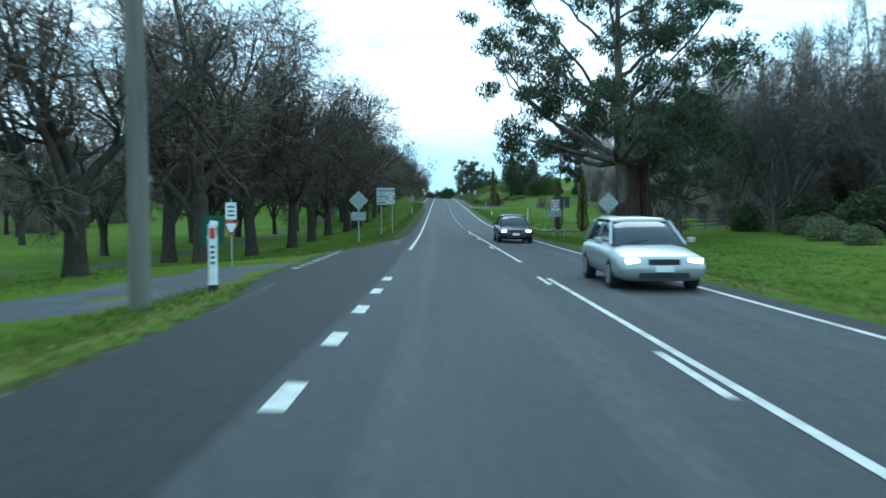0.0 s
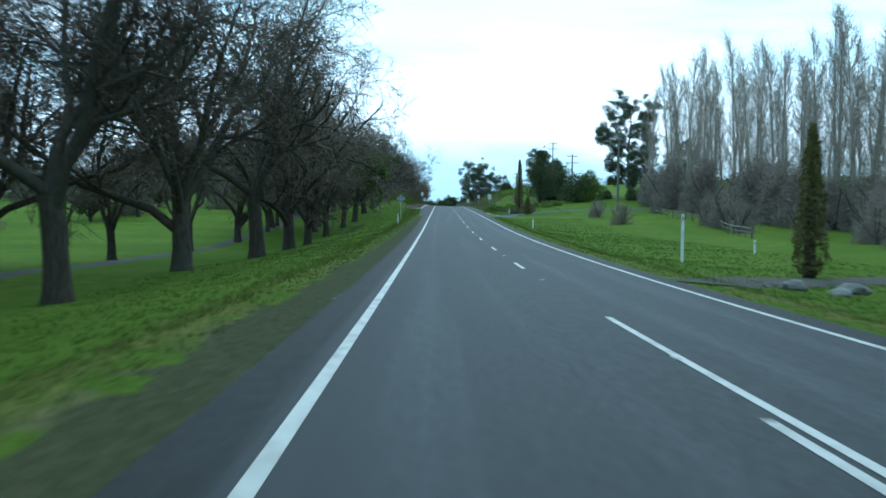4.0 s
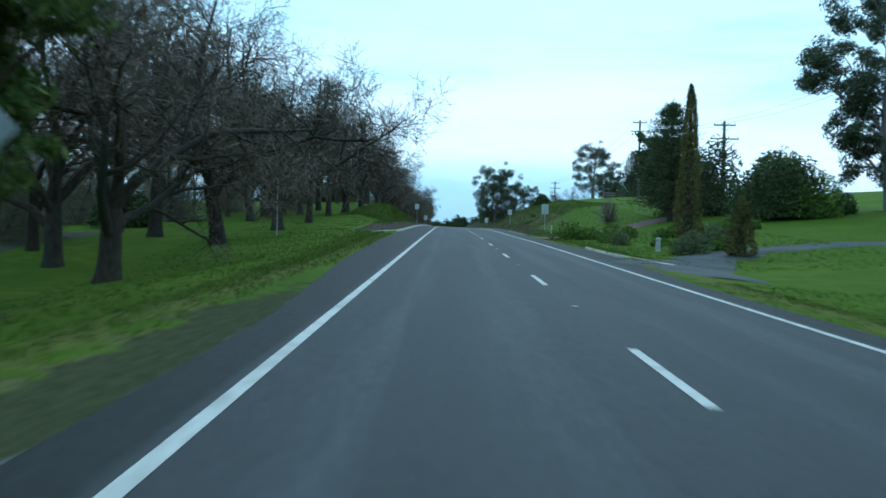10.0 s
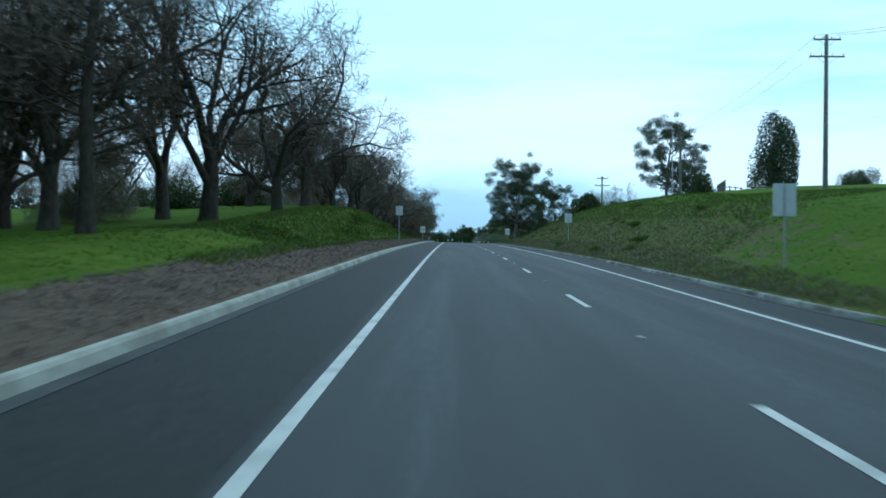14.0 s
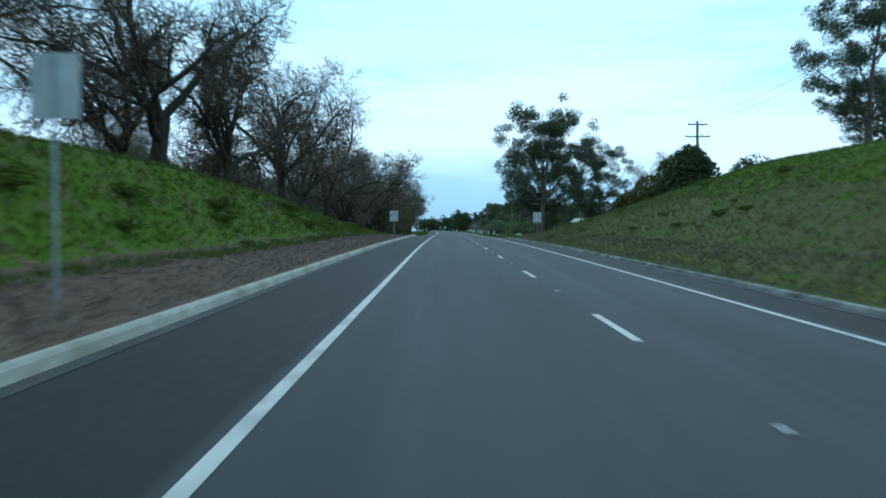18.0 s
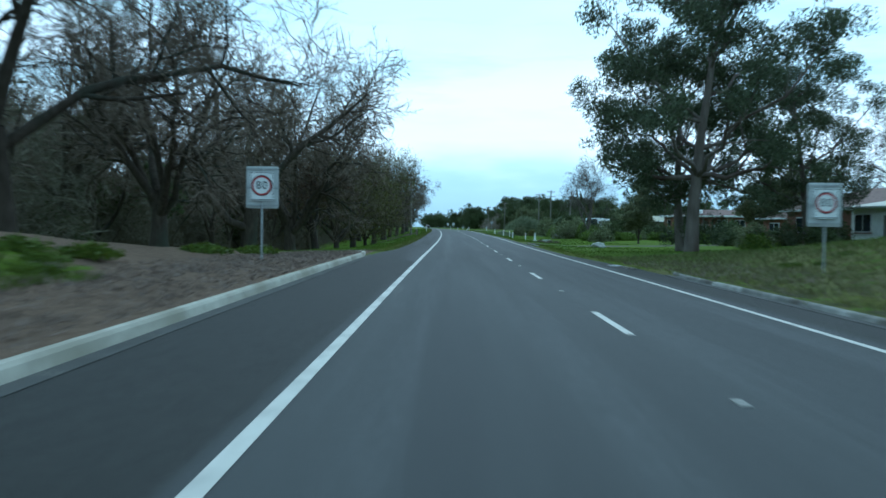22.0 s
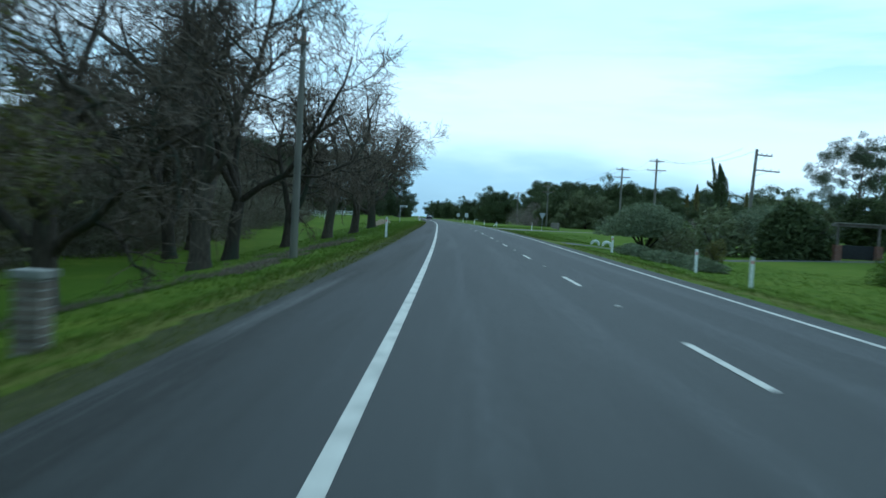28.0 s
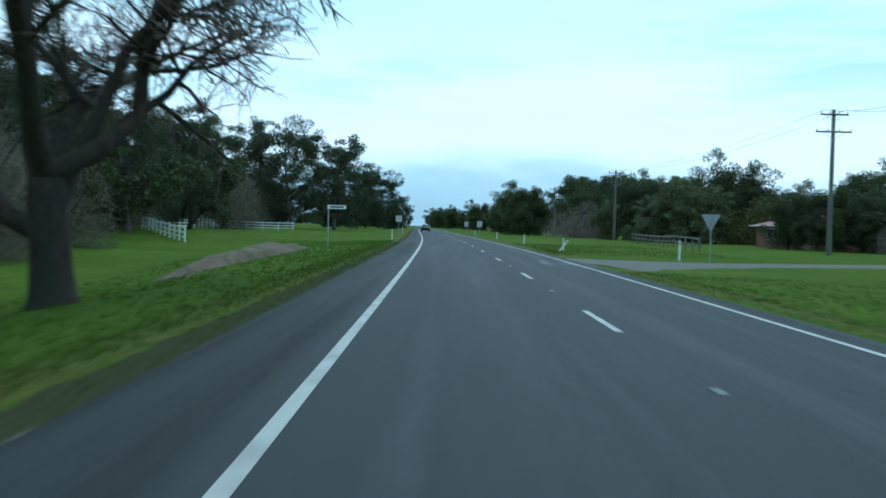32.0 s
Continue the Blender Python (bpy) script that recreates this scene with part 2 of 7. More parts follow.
M_TWIG2 = mat("pale_twig", (0.25, 0.208, 0.172), (0.40, 0.34, 0.285), 3, 0.95, spec=0.1, obrand=0.2)
M_TWIG4 = mat("soft_grey_twig", (0.115, 0.094, 0.080), (0.195, 0.162, 0.140), 3, 0.95, spec=0.1, obrand=0.15)
M_TWIG3 = mat("grey_twig", (0.075, 0.062, 0.052), (0.13, 0.108, 0.092), 3, 0.95, spec=0.1)
M_GUM = mat("gum_bark", (0.115, 0.102, 0.088), (0.24, 0.218, 0.192), 2.5, 0.8, 0.3, 18, c3=(0.06, 0.04, 0.032), scale2=0.5, stretch=(1, 1, 0.25), spec=0.15)
M_GUM2 = mat("brown_gum_bark", (0.085, 0.068, 0.056), (0.175, 0.145, 0.122), 2.5, 0.85, 0.4, 18, c3=(0.06, 0.038, 0.03), scale2=0.5, stretch=(1, 1, 0.25), spec=0.15)
M_GUMBASE = mat("rough_gum_bark", (0.034, 0.022, 0.017), (0.088, 0.058, 0.046), 6, 0.95, 1.0, 22, stretch=(1, 1, 0.25), spec=0.1)
L_GUM = leafmat("gum_leaf", (0.042, 0.053, 0.028), (0.100, 0.115, 0.062))
L_DARK = leafmat("dark_leaf", (0.040, 0.054, 0.022), (0.100, 0.118, 0.048))
L_GREEN = leafmat("green_leaf", (0.060, 0.105, 0.016), (0.165, 0.21, 0.038))
L_SPRAY = leafmat("spray_leaf", (0.040, 0.062, 0.014), (0.118, 0.140, 0.034))
L_OLIVE = leafmat("olive_leaf", (0.080, 0.072, 0.028), (0.185, 0.155, 0.055))
L_SAGE = leafmat("sage_leaf", (0.090, 0.112, 0.062), (0.205, 0.225, 0.130))
L_PALE = leafmat("pale_brush", (0.18, 0.145, 0.12), (0.31, 0.255, 0.21), 0.95)
L_DUSK = leafmat("dusky_leaf", (0.068, 0.074, 0.036), (0.150, 0.150, 0.074))
L_GREY = leafmat("grey_green_leaf", (0.095, 0.108, 0.048), (0.185, 0.195, 0.10))
L_LAV = leafmat("lavender_leaf", (0.16, 0.15, 0.16), (0.30, 0.28, 0.31), 0.9)
L_RUST = leafmat("rust_leaf", (0.05, 0.028, 0.018), (0.10, 0.055, 0.03))
L_CYP = leafmat("cypress_leaf", (0.082, 0.082, 0.024), (0.180, 0.155, 0.052))
L_GRASS = leafmat("grass_blade", (0.053, 0.095, 0.010), (0.112, 0.155, 0.019), 0.6)
L_GRASSY = leafmat("yellow_grass_blade", (0.068, 0.092, 0.016), (0.138, 0.140, 0.034), 0.6)
L_TALL = leafmat("bank_grass_blade", (0.070, 0.084, 0.026), (0.175, 0.160, 0.068), 0.6)
L_OLIVE = leafmat("olive_gold_leaf", (0.050, 0.056, 0.014), (0.135, 0.122, 0.036))
L_RANK = leafmat("rank_grass_blade", (0.058, 0.092, 0.013), (0.108, 0.132, 0.021), 0.6, .2)
L_DRY = leafmat("dry_litter", (0.10, 0.075, 0.06), (0.24, 0.19, 0.16), 0.9)
L_BROWN = leafmat("brown_brush", (0.112, 0.100, 0.068), (0.215, 0.19, 0.136), 0.95)
M_GALV = mat("galvanised_steel", (0.30, 0.31, 0.31), (0.45, 0.46, 0.46), 8, 0.5, metal=0.6)
M_BACK = mat("sign_back", (0.24, 0.255, 0.25), (0.34, 0.355, 0.35), 3, 0.45, metal=0.3)
M_BACK2 = mat("pale_sign_back", (0.42, 0.43, 0.42), (0.54, 0.55, 0.54), 3, 0.45)
M_SIGN = mat("white_sign_sheet", (0.66, 0.67, 0.66), (0.80, 0.80, 0.78), 3, 0.4)
M_RED = mat("sign_red", (0.32, 0.035, 0.04), (0.42, 0.05, 0.05), 4, 0.45)
M_BLACK = mat("sign_black", (0.012, 0.012, 0.014), (0.03, 0.03, 0.03), 4, 0.5)
M_SGREEN = mat("sign_green", (0.005, 0.055, 0.032), (0.01, 0.08, 0.045), 4, 0.45)
M_PLATE = mat("dark_grey_plate", (0.035, 0.046, 0.044), (0.06, 0.075, 0.07), 4, 0.5)
M_POLE = mat("weathered_pole", (0.10, 0.089, 0.074), (0.205, 0.183, 0.152), 5, 0.9, 0.6, 30, stretch=(1, 1, 0.08), c3=(0.10, 0.105, 0.07), scale2=0.6)
M_WHITE = mat("white_paint", (0.62, 0.62, 0.60), (0.80, 0.80, 0.78), 6, 0.6, c3=(0.48, 0.47, 0.43), scale2=2.0)
M_TIMBER = mat("grey_timber", (0.10, 0.085, 0.07), (0.22, 0.19, 0.16), 5, 0.9, 0.5, 40, stretch=(1, 1, 0.2), obrand=0.2)
M_CERAM = mat("insulator", (0.20, 0.10, 0.06), (0.3, 0.16, 0.1), 5, 0.3)
M_BRICK = mat("red_brick", (0.14, 0.062, 0.042), (0.25, 0.12, 0.082), 9, 0.9, 0.4, 50, obrand=0.2)
M_MORTAR = mat("mortar", (0.30, 0.27, 0.24), (0.42, 0.39, 0.35), 20, 0.95)
M_ROOF = mat("roof_tile", (0.10, 0.065, 0.055), (0.19, 0.12, 0.10), 5, 0.85, 0.3, 30, obrand=0.15)
M_PINK = mat("terracotta_roof", (0.28, 0.11, 0.095), (0.40, 0.19, 0.17), 4, 0.85, 0.3, 30)
M_CREAM = mat("cream_roof_sheet", (0.45, 0.43, 0.35), (0.58, 0.56, 0.47), 2, 0.6, 0.1, 20)
M_WALL = mat("white_render", (0.60, 0.59, 0.56), (0.74, 0.73, 0.70), 3, 0.85, 0.1, 60)
M_GLASS = mat("window_glass", (0.02, 0.025, 0.03), (0.03, 0.035, 0.04), 1, 0.08, spec=0.6)
M_TYRE = mat("rubber", (0.014, 0.014, 0.014), (0.03, 0.03, 0.03), 10, 0.85)
M_SILVER = mat("silver_paint", (0.36, 0.365, 0.355), (0.42, 0.425, 0.415), 2, 0.28, metal=0.55, spec=0.5)
M_NAVY = mat("dark_blue_paint", (0.010, 0.012, 0.022), (0.016, 0.018, 0.03), 2, 0.25, spec=0.6)
M_RIM = mat("wheel_alloy", (0.35, 0.35, 0.35), (0.5, 0.5, 0.5), 5, 0.35, metal=0.8)
M_PLASTIC = mat("black_plastic", (0.015, 0.015, 0.016), (0.03, 0.03, 0.03), 8, 0.6)
M_HEAD = glow("headlamp_lit", (1.0, 0.93, 0.8), 5.0)
M_TAIL = glow("tail_lamp_lit", (1.0, 0.10, 0.06), 5.0)
M_REFL = mat("red_reflector", (0.45, 0.03, 0.03), (0.55, 0.05, 0.04), 5, 0.25)
M_WATER = mat("puddle_water", (0.02, 0.022, 0.024), (0.03, 0.032, 0.034), 1, 0.11, spec=0.9)
M_STONE = mat("pale_stone", (0.30, 0.29, 0.27), (0.5, 0.49, 0.46), 5, 0.9, 0.6, 20)
M_DRIVE = mat("red_gravel", (0.11, 0.055, 0.05), (0.20, 0.11, 0.10), 14, 0.95, 0.6, 60)
M_TAR2 = mat("old_asphalt", (0.042, 0.043, 0.043), (0.070, 0.071, 0.071), 6, 0.9, 0.5, 80, c3=(0.082, 0.080, 0.074), scale2=0.5)
M_PATH = mat("gravel_track", (0.10, 0.09, 0.07), (0.18, 0.165, 0.13), 10, 0.95, 0.5, 60)
M_TEAL = mat("teal_paint", (0.01, 0.16, 0.15), (0.02, 0.22, 0.20), 3, 0.35, spec=0.5)
M_COACH = mat("white_coach_paint", (0.55, 0.56, 0.55), (0.66, 0.67, 0.66), 2, 0.35, c3=(0.46, 0.46, 0.44), scale2=0.8, spec=0.5)
M_SHED = mat("olive_roof_sheet", (0.20, 0.20, 0.13), (0.28, 0.28, 0.19), 2, 0.6, 0.1, 20)
M_OLDBRICK = mat("weathered_brick", (0.10, 0.075, 0.058), (0.19, 0.15, 0.12), 9, 0.9, 0.4, 50, obrand=0.25)
M_TRIM = mat("painted_trim", (0.5, 0.5, 0.48), (0.65, 0.65, 0.62), 5, 0.6)

# ---- the road's line: bends, rise and width, a value every 25 m from y = -50 ----
BEND = [-0.31, -0.15, 0.00, 0.15, 0.15, -0.01, -0.07, -0.07, -0.01, 0.11, 0.21, 0.24, 0.30, 0.33, 0.35, 0.29, 0.38, 0.43, 0.50, 0.56, 0.46, 0.21, -0.21, -0.84, -1.49, -2.24, -3.2, -4.4, -5.8, -7.3, -8.8, -10.2, -11.5, -12.8]
RISE = [0.62, 0.31, 0.00, -0.29, -0.43, -0.56, -0.36, 0.00, 0.68, 1.37, 2.08, 2.65, 3.33, 3.77, 4.15, 4.51, 4.78, 4.98, 5.10, 5.28, 5.54, 5.68, 5.90, 6.20, 6.36, 6.54, 6.66, 6.78, 6.90, 7.02, 7.14, 7.26, 7.38, 7.50]
WIDE = [3.0, 3.0, 3.02, 3.05, 3.05, 3.02, 3.11, 3.30, 3.27, 3.10, 3.02, 2.98, 2.94, 2.94, 3.0, 3.06, 3.03, 2.98, 2.97, 2.97, 3.03, 3.13, 3.23, 3.22, 3.16, 3.14, 3.11, 3.09, 3.08, 3.07, 3.06, 3.06, 3.06, 3.06]


def spline(values, y):
    c = np.array(values)
    s = (np.asarray(y, float) + 50) / 25
    i = np.clip(np.floor(s).astype(int), 1, len(c) - 3)
    u = s - i
    return (c[i - 1] * (1 - u) ** 3 + c[i] * (3 * u ** 3 - 6 * u * u + 4) + c[i + 1] * (-3 * u ** 3 + 3 * u * u + 3 * u + 1) + c[i + 2] * u ** 3) / 6


def xc(y):
    return spline(BEND, y)


def zc(y):
    return spline(RISE, y)


def tilt(l):
    """The seal's fall across: high on the near lane's edge, low on the far one's."""
    l = np.asarray(l, float)
    return np.where(l < 0, -0.0289 * l, -0.0212 * l)


EDGE_Y = [-60, 14, 18.5, 31.5, 36, 47, 52, 160, 174, 193, 208, 386, 394, 405, 470, 540, 2500]
EDGE_L = [-5.6, -5.7, -6.4, -6.4, -5.7, -4.75, -4.4, -4.4, -5.15, -5.6, -5.82, -5.82, -5.3, -5.3, -5.5, -5.1, -5.1]


def seal_left(y):
    return np.interp(y, EDGE_Y, EDGE_L)


def seal_right(y):
    return spline(WIDE, y) + np.interp(y, [-60, 100, 170, 182, 380, 395, 2500], [0.75, 0.75, 0.8, 1.6, 1.6, 0.8, 0.8])


LEFT_L = [-6, -9, -12, -16, -30, -80, -400]
LEFT = {-60: (.1, -.2, -.6, -.9, -1.1, -1.3, -2), 12: (.1, -.1, -.3, -.5, -.8, -1.2, -2), 33: (.1, -.15, -.35, -.6, -.9, -1.2, -2),
        46: (.1, -.4, -.9, -1.3, -1.4, -1.5, -2), 72: (.1, -.55, -1.1, -1.5, -1.5, -1.5, -2), 100: (.1, -.5, -1.05, -1.45, -1.6, -1.6, -2),
        126: (.1, -.6, -1.3, -2.05, -2.2, -2.2, -2.4), 140: (.1, -.6, -1.5, -2.35, -2.5, -2.5, -2.5), 165: (.1, -.4, -1.1, -1.8, -2, -2, -2),
        180: (.1, -.3, -.9, -1.5, -1.6, -1.6, -1.6), 195: (.12, 0, -.25, -.55, -.6, -.6, -.6), 210: (.22, .2, .12, .05, 0, 0, 0),
        225: (.32, .5, .6, .55, .4, .2, 0), 240: (.32, .62, 1.15, 1.1, .8, .5, 0)}
LEFT2 = {255: (.32, .68, 1.85, 1.6, 1.2, .6, 0), 279: (.32, .72, 2.9, 3.2, 2.8, 2, 0), 293: (.32, .74, 3.4, 3.8, 3.5, 2.5, 0), 310: (.32, .76, 3.4, 4.1, 4, 3, 0),
         328: (.32, .76, 2.9, 3.9, 3.8, 3, 0), 343: (.32, .72, 2.2, 3.4, 3.4, 2.5, 0), 358: (.32, .6, 1.6, 1.9, 1.8, 1, 0), 374: (.3, .42, .7, .6, .5, 0, -1),
         388: (.18, .16, .2, .2, 0, -.5, -1.5), 400: (.1, -.1, -.4, -.7, -.9, -1, -2), 415: (.1, -.3, -.8, -1.4, -1.6, -1.8, -2), 430: (.1, -.4, -1, -1.75, -2, -2.2, -2.5)}
LEFT3 = {458: (.1, -.4, -1.3, -2.2, -2.5, -2.8, -3), 475: (.1, -.4, -1.3, -2.3, -2.7, -3, -3), 500: (.1, -.4, -1.1, -1.8, -2.5, -3, -3), 545: (.1, -.3, -1, -1.5, -2, -2.2, -3),
         580: (.1, -.1, -.4, -.8, -.8, -.6, -1), 620: (.1, 0, 0, 0, .2, .5, 0), 700: (.1, 0, 0, 0, .3, .6, 1)}
RIGHT_L = [5, 8, 12, 16, 26, 45, 100, 400]
RIGHT = {-60: (-.15, -.35, -.4, -.4, -.3, 0, 1, 3), 60: (-.15, -.35, -.35, -.3, -.2, 0, 1, 4), 100: (-.15, -.35, -.4, -.4, -.3, 0, 1, 4), 140: (-.15, -.5, -.7, -.8, -.6, -.2, 1, 5),
         160: (-.15, -.45, -.5, -.5, 0, .3, 2, 8), 190: (-.1, -.1, .2, .5, .8, 1.5, 6, 14), 215: (-.1, 0, .5, 1.2, 2.2, 3.5, 8, 14), 232: (-.1, .1, 1.3, 1.9, 2.6, 3.4, 6, 12),
         247: (-.05, .5, 2.6, 3.2, 3.5, 3.9, 7, 12), 265: (-.05, .6, 3.1, 3.7, 4.0, 4.6, 8, 13), 285: (-.05, .7, 3.5, 4.6, 5.4, 6, 9, 14), 310: (-.05, .7, 3.5, 4.7, 6, 6.5, 10, 14)}
RIGHT2 = {328: (-.05, .7, 3.4, 4.7, 6.6, 7, 9, 12), 343: (-.05, .7, 2.7, 4, 6, 7, 8, 9), 358: (-.05, .5, 2, 3, 4, 4, 5, 6), 372: (-.05, .3, 1.4, 2, 2, 2, 2.5, 3),
          386: (-.1, .1, .6, .9, 1, 1.2, 1.5, 2), 398: (-.1, 0, .1, .2, .6, 1, 1, 1), 415: (-.12, -.2, -.2, -.1, .3, .8, 1, 1), 440: (-.15, -.45, -.4, -.35, -.3, 0, 0, 0),
          500: (-.15, -.4, -.55, -.5, .1, .9, 1, 1), 545: (-.15, -.3, -.8, -1.1, -.8, -.4, 0, 0), 580: (-.1, -.1, -.1, -.1, 0, 0, 0, 0), 700: (-.1, -.1, 0, 0, 0, 0, 0, 0)}


def relief(l, y):
    """Height of the ground over the road's line, l metres to its right, at y. Numbers alone."""
    tab, ls = ({**LEFT, **LEFT2, **LEFT3}, LEFT_L) if l < 0 else ({**RIGHT, **RIGHT2}, RIGHT_L)
    ys = sorted(tab)
    v = [np.interp(y, ys, [tab[k][j] for k in ys]) for j in range(len(ls))]
    if l < 0:
        return float(np.interp(-l, [-a for a in ls], v))
    return float(np.interp(l, ls, v))


def bumps(x, y):
    return 0.10 * noise.noise((x * 0.09, y * 0.09, 3.3)) + 0.05 * noise.noise((x * 0.4, y * 0.4, 7.7))


def gz(l, y):
    """The ground's height in the world."""
    e, f = float(seal_left(y)), float(seal_right(y))
    d = max(e - l, l - f, 0)
    h = relief(l, y)
    if d < 1.5:
        kerb = 0.13 if (l < 0 and 209 < y < 386) else (0.08 if (l > 0 and (180 < y < 196 or 222 < y < 378)) else -0.02)
        near = float(tilt(e if l < 0 else f)) + kerb
        h = near + (h - near) * (d / 1.5)
    return float(zc(y)) + h + bumps(l, y) * min(1, max(0, d - 0.3) / 2)


def at(l, y, dz=0.0, turn=0.0, s=1.0):
    """A pose on the ground."""
    return pose(float(xc(y)) + l, y, gz(l, y) + dz, 0, 0, turn) @ Matrix.Scale(s, 4)


# ---- mesh helpers ----
def mesh_of(name, verts, faces, material, smooth=False):
    me = bpy.data.meshes.new(name)
    v = np.asarray(verts, np.float32).reshape(-1, 3)
    me.from_pydata(v.tolist(), [], faces)
    me.materials.append(material)
    if smooth:
        me.polygons.foreach_set("use_smooth", [True] * len(me.polygons))
    me.update()
    return me


def fast_mesh(name, verts, quads, material, smooth=False):
    """A mesh from arrays: verts (n, 3) and faces (m, 3 or 4)."""
    verts, quads = np.ascontiguousarray(verts, np.float32), np.ascontiguousarray(quads, np.int32)
    me = bpy.data.meshes.new(name)
    me.vertices.add(len(verts))
    me.vertices.foreach_set("co", verts.ravel())
    me.loops.add(quads.size)
    me.loops.foreach_set("vertex_index", quads.ravel())
    me.polygons.add(len(quads))
    me.polygons.foreach_set("loop_start", np.arange(0, quads.size, quads.shape[1], dtype=np.int32))
    if smooth:
        me.polygons.foreach_set("use_smooth", np.ones(len(quads), bool))
    me.materials.append(material)
    me.update(calc_edges=True)
    return me


def thing(name, label, category, m=None, group="", kind=""):
    ob = tagged(new(name), label, category, group, kind)
    ob.empty_display_size = 0.2
    if m is not None:
        ob.matrix_basis = m
    return ob


def part(name, data, material, parent, label="", m=None):
    """Links a bmesh or mesh as one mesh object under a thing or a part."""
    if isinstance(data, bmesh.types.BMesh):
        me = bpy.data.meshes.new(name)
        data.to_mesh(me)
        data.free()
        me.materials.append(material)
        data = me
    ob = new(name, data)
    if parent is not None:
        ob.parent = parent
    if m is not None:
        ob.matrix_basis = m
    if label:
        ob["label"] = label
    return ob


def box(sx, sy, sz, at=(0, 0, 0), bevel=0.0, bm=None):
    """A box by its size and the middle of its underside."""
    b = bm or bmesh.new()
    r = bmesh.ops.create_cube(b, size=1)
    vs = r["verts"]
    for v in vs:
        v.co = Vector((v.co.x * sx + at[0], v.co.y * sy + at[1], (v.co.z + 0.5) * sz + at[2]))
    if bevel:
        es = list({e for v in vs for e in v.link_edges})
        bmesh.ops.bevel(b, geom=es, offset=bevel, segments=1, affect="EDGES")
    return b


def rod(p, q, r, r2=None, n=8, bm=None):
    """A round rod from p to q."""
    b = bm or bmesh.new()
    p, q = Vector(p), Vector(q)
    d = q - p
    m = Matrix.Translation((p + q) / 2) @ d.to_track_quat("Z", "Y").to_matrix().to_4x4()
    bmesh.ops.create_cone(b, cap_ends=True, segments=n, radius1=r, radius2=r if r2 is None else r2, depth=d.length, matrix=m)
    return b


def tube(pts, radii, sides):
    """Vertices and faces of a bent tapering tube."""
    pts = np.asarray(pts, float)
    k = len(pts)
    d = np.gradient(pts, axis=0)
    d /= np.linalg.norm(d, axis=1)[:, None] + 1e-9
    up = np.array((0.3, 0.9, 0.2)) if abs(d[0][2]) > 0.8 else np.array((0, 0, 1.0))
    a = np.cross(d, up)
    a /= np.linalg.norm(a, axis=1)[:, None] + 1e-9
    b = np.cross(d, a)
    t = np.arange(sides) * 2 * math.pi / sides
    ring = a[:, None, :] * np.cos(t)[None, :, None] + b[:, None, :] * np.sin(t)[None, :, None]
    v = pts[:, None, :] + ring * np.asarray(radii)[:, None, None]
    i = np.arange(k - 1)[:, None] * sides
    j = np.arange(sides)[None, :]
    q = np.stack([i + j, i + (j + 1) % sides, i + sides + (j + 1) % sides, i + sides + j], -1).reshape(-1, 4)
    return v.reshape(-1, 3), q


def tubes_mesh(name, branches, material, smooth=True):
    vs, qs, o = [], [], 0
    for pts, radii, sides in branches:
        v, q = tube(pts, radii, sides)
        vs.append(v)
        qs.append(q + o)
        o += len(v)
    return fast_mesh(name, np.concatenate(vs), np.concatenate(qs), material, smooth)


def leaves_mesh(name, centres, rng, size=0.12, wide=0.5, droop=0.0, material=None, vary=0.4):
    """Four-cornered blades at the centres, turned at random; droop hangs them down."""
    n = len(centres)
    a = rng.normal(size=(n, 3))
    a[:, 2] = a[:, 2] * (1 - droop) - droop * 1.6
    a /= np.linalg.norm(a, axis=1)[:, None]
    b = np.cross(a, rng.normal(size=(n, 3)))
    b /= np.linalg.norm(b, axis=1)[:, None] + 1e-9
    s = size * (1 + vary * rng.uniform(-1, 1, (n, 1)))
    a, b = a * s, b * s * wide
    v = np.stack([centres - a, centres + b * 0.5, centres + a, centres - b * 0.5], 1).reshape(-1, 3)
    return fast_mesh(name, v, np.arange(4 * n).reshape(n, 4), material)


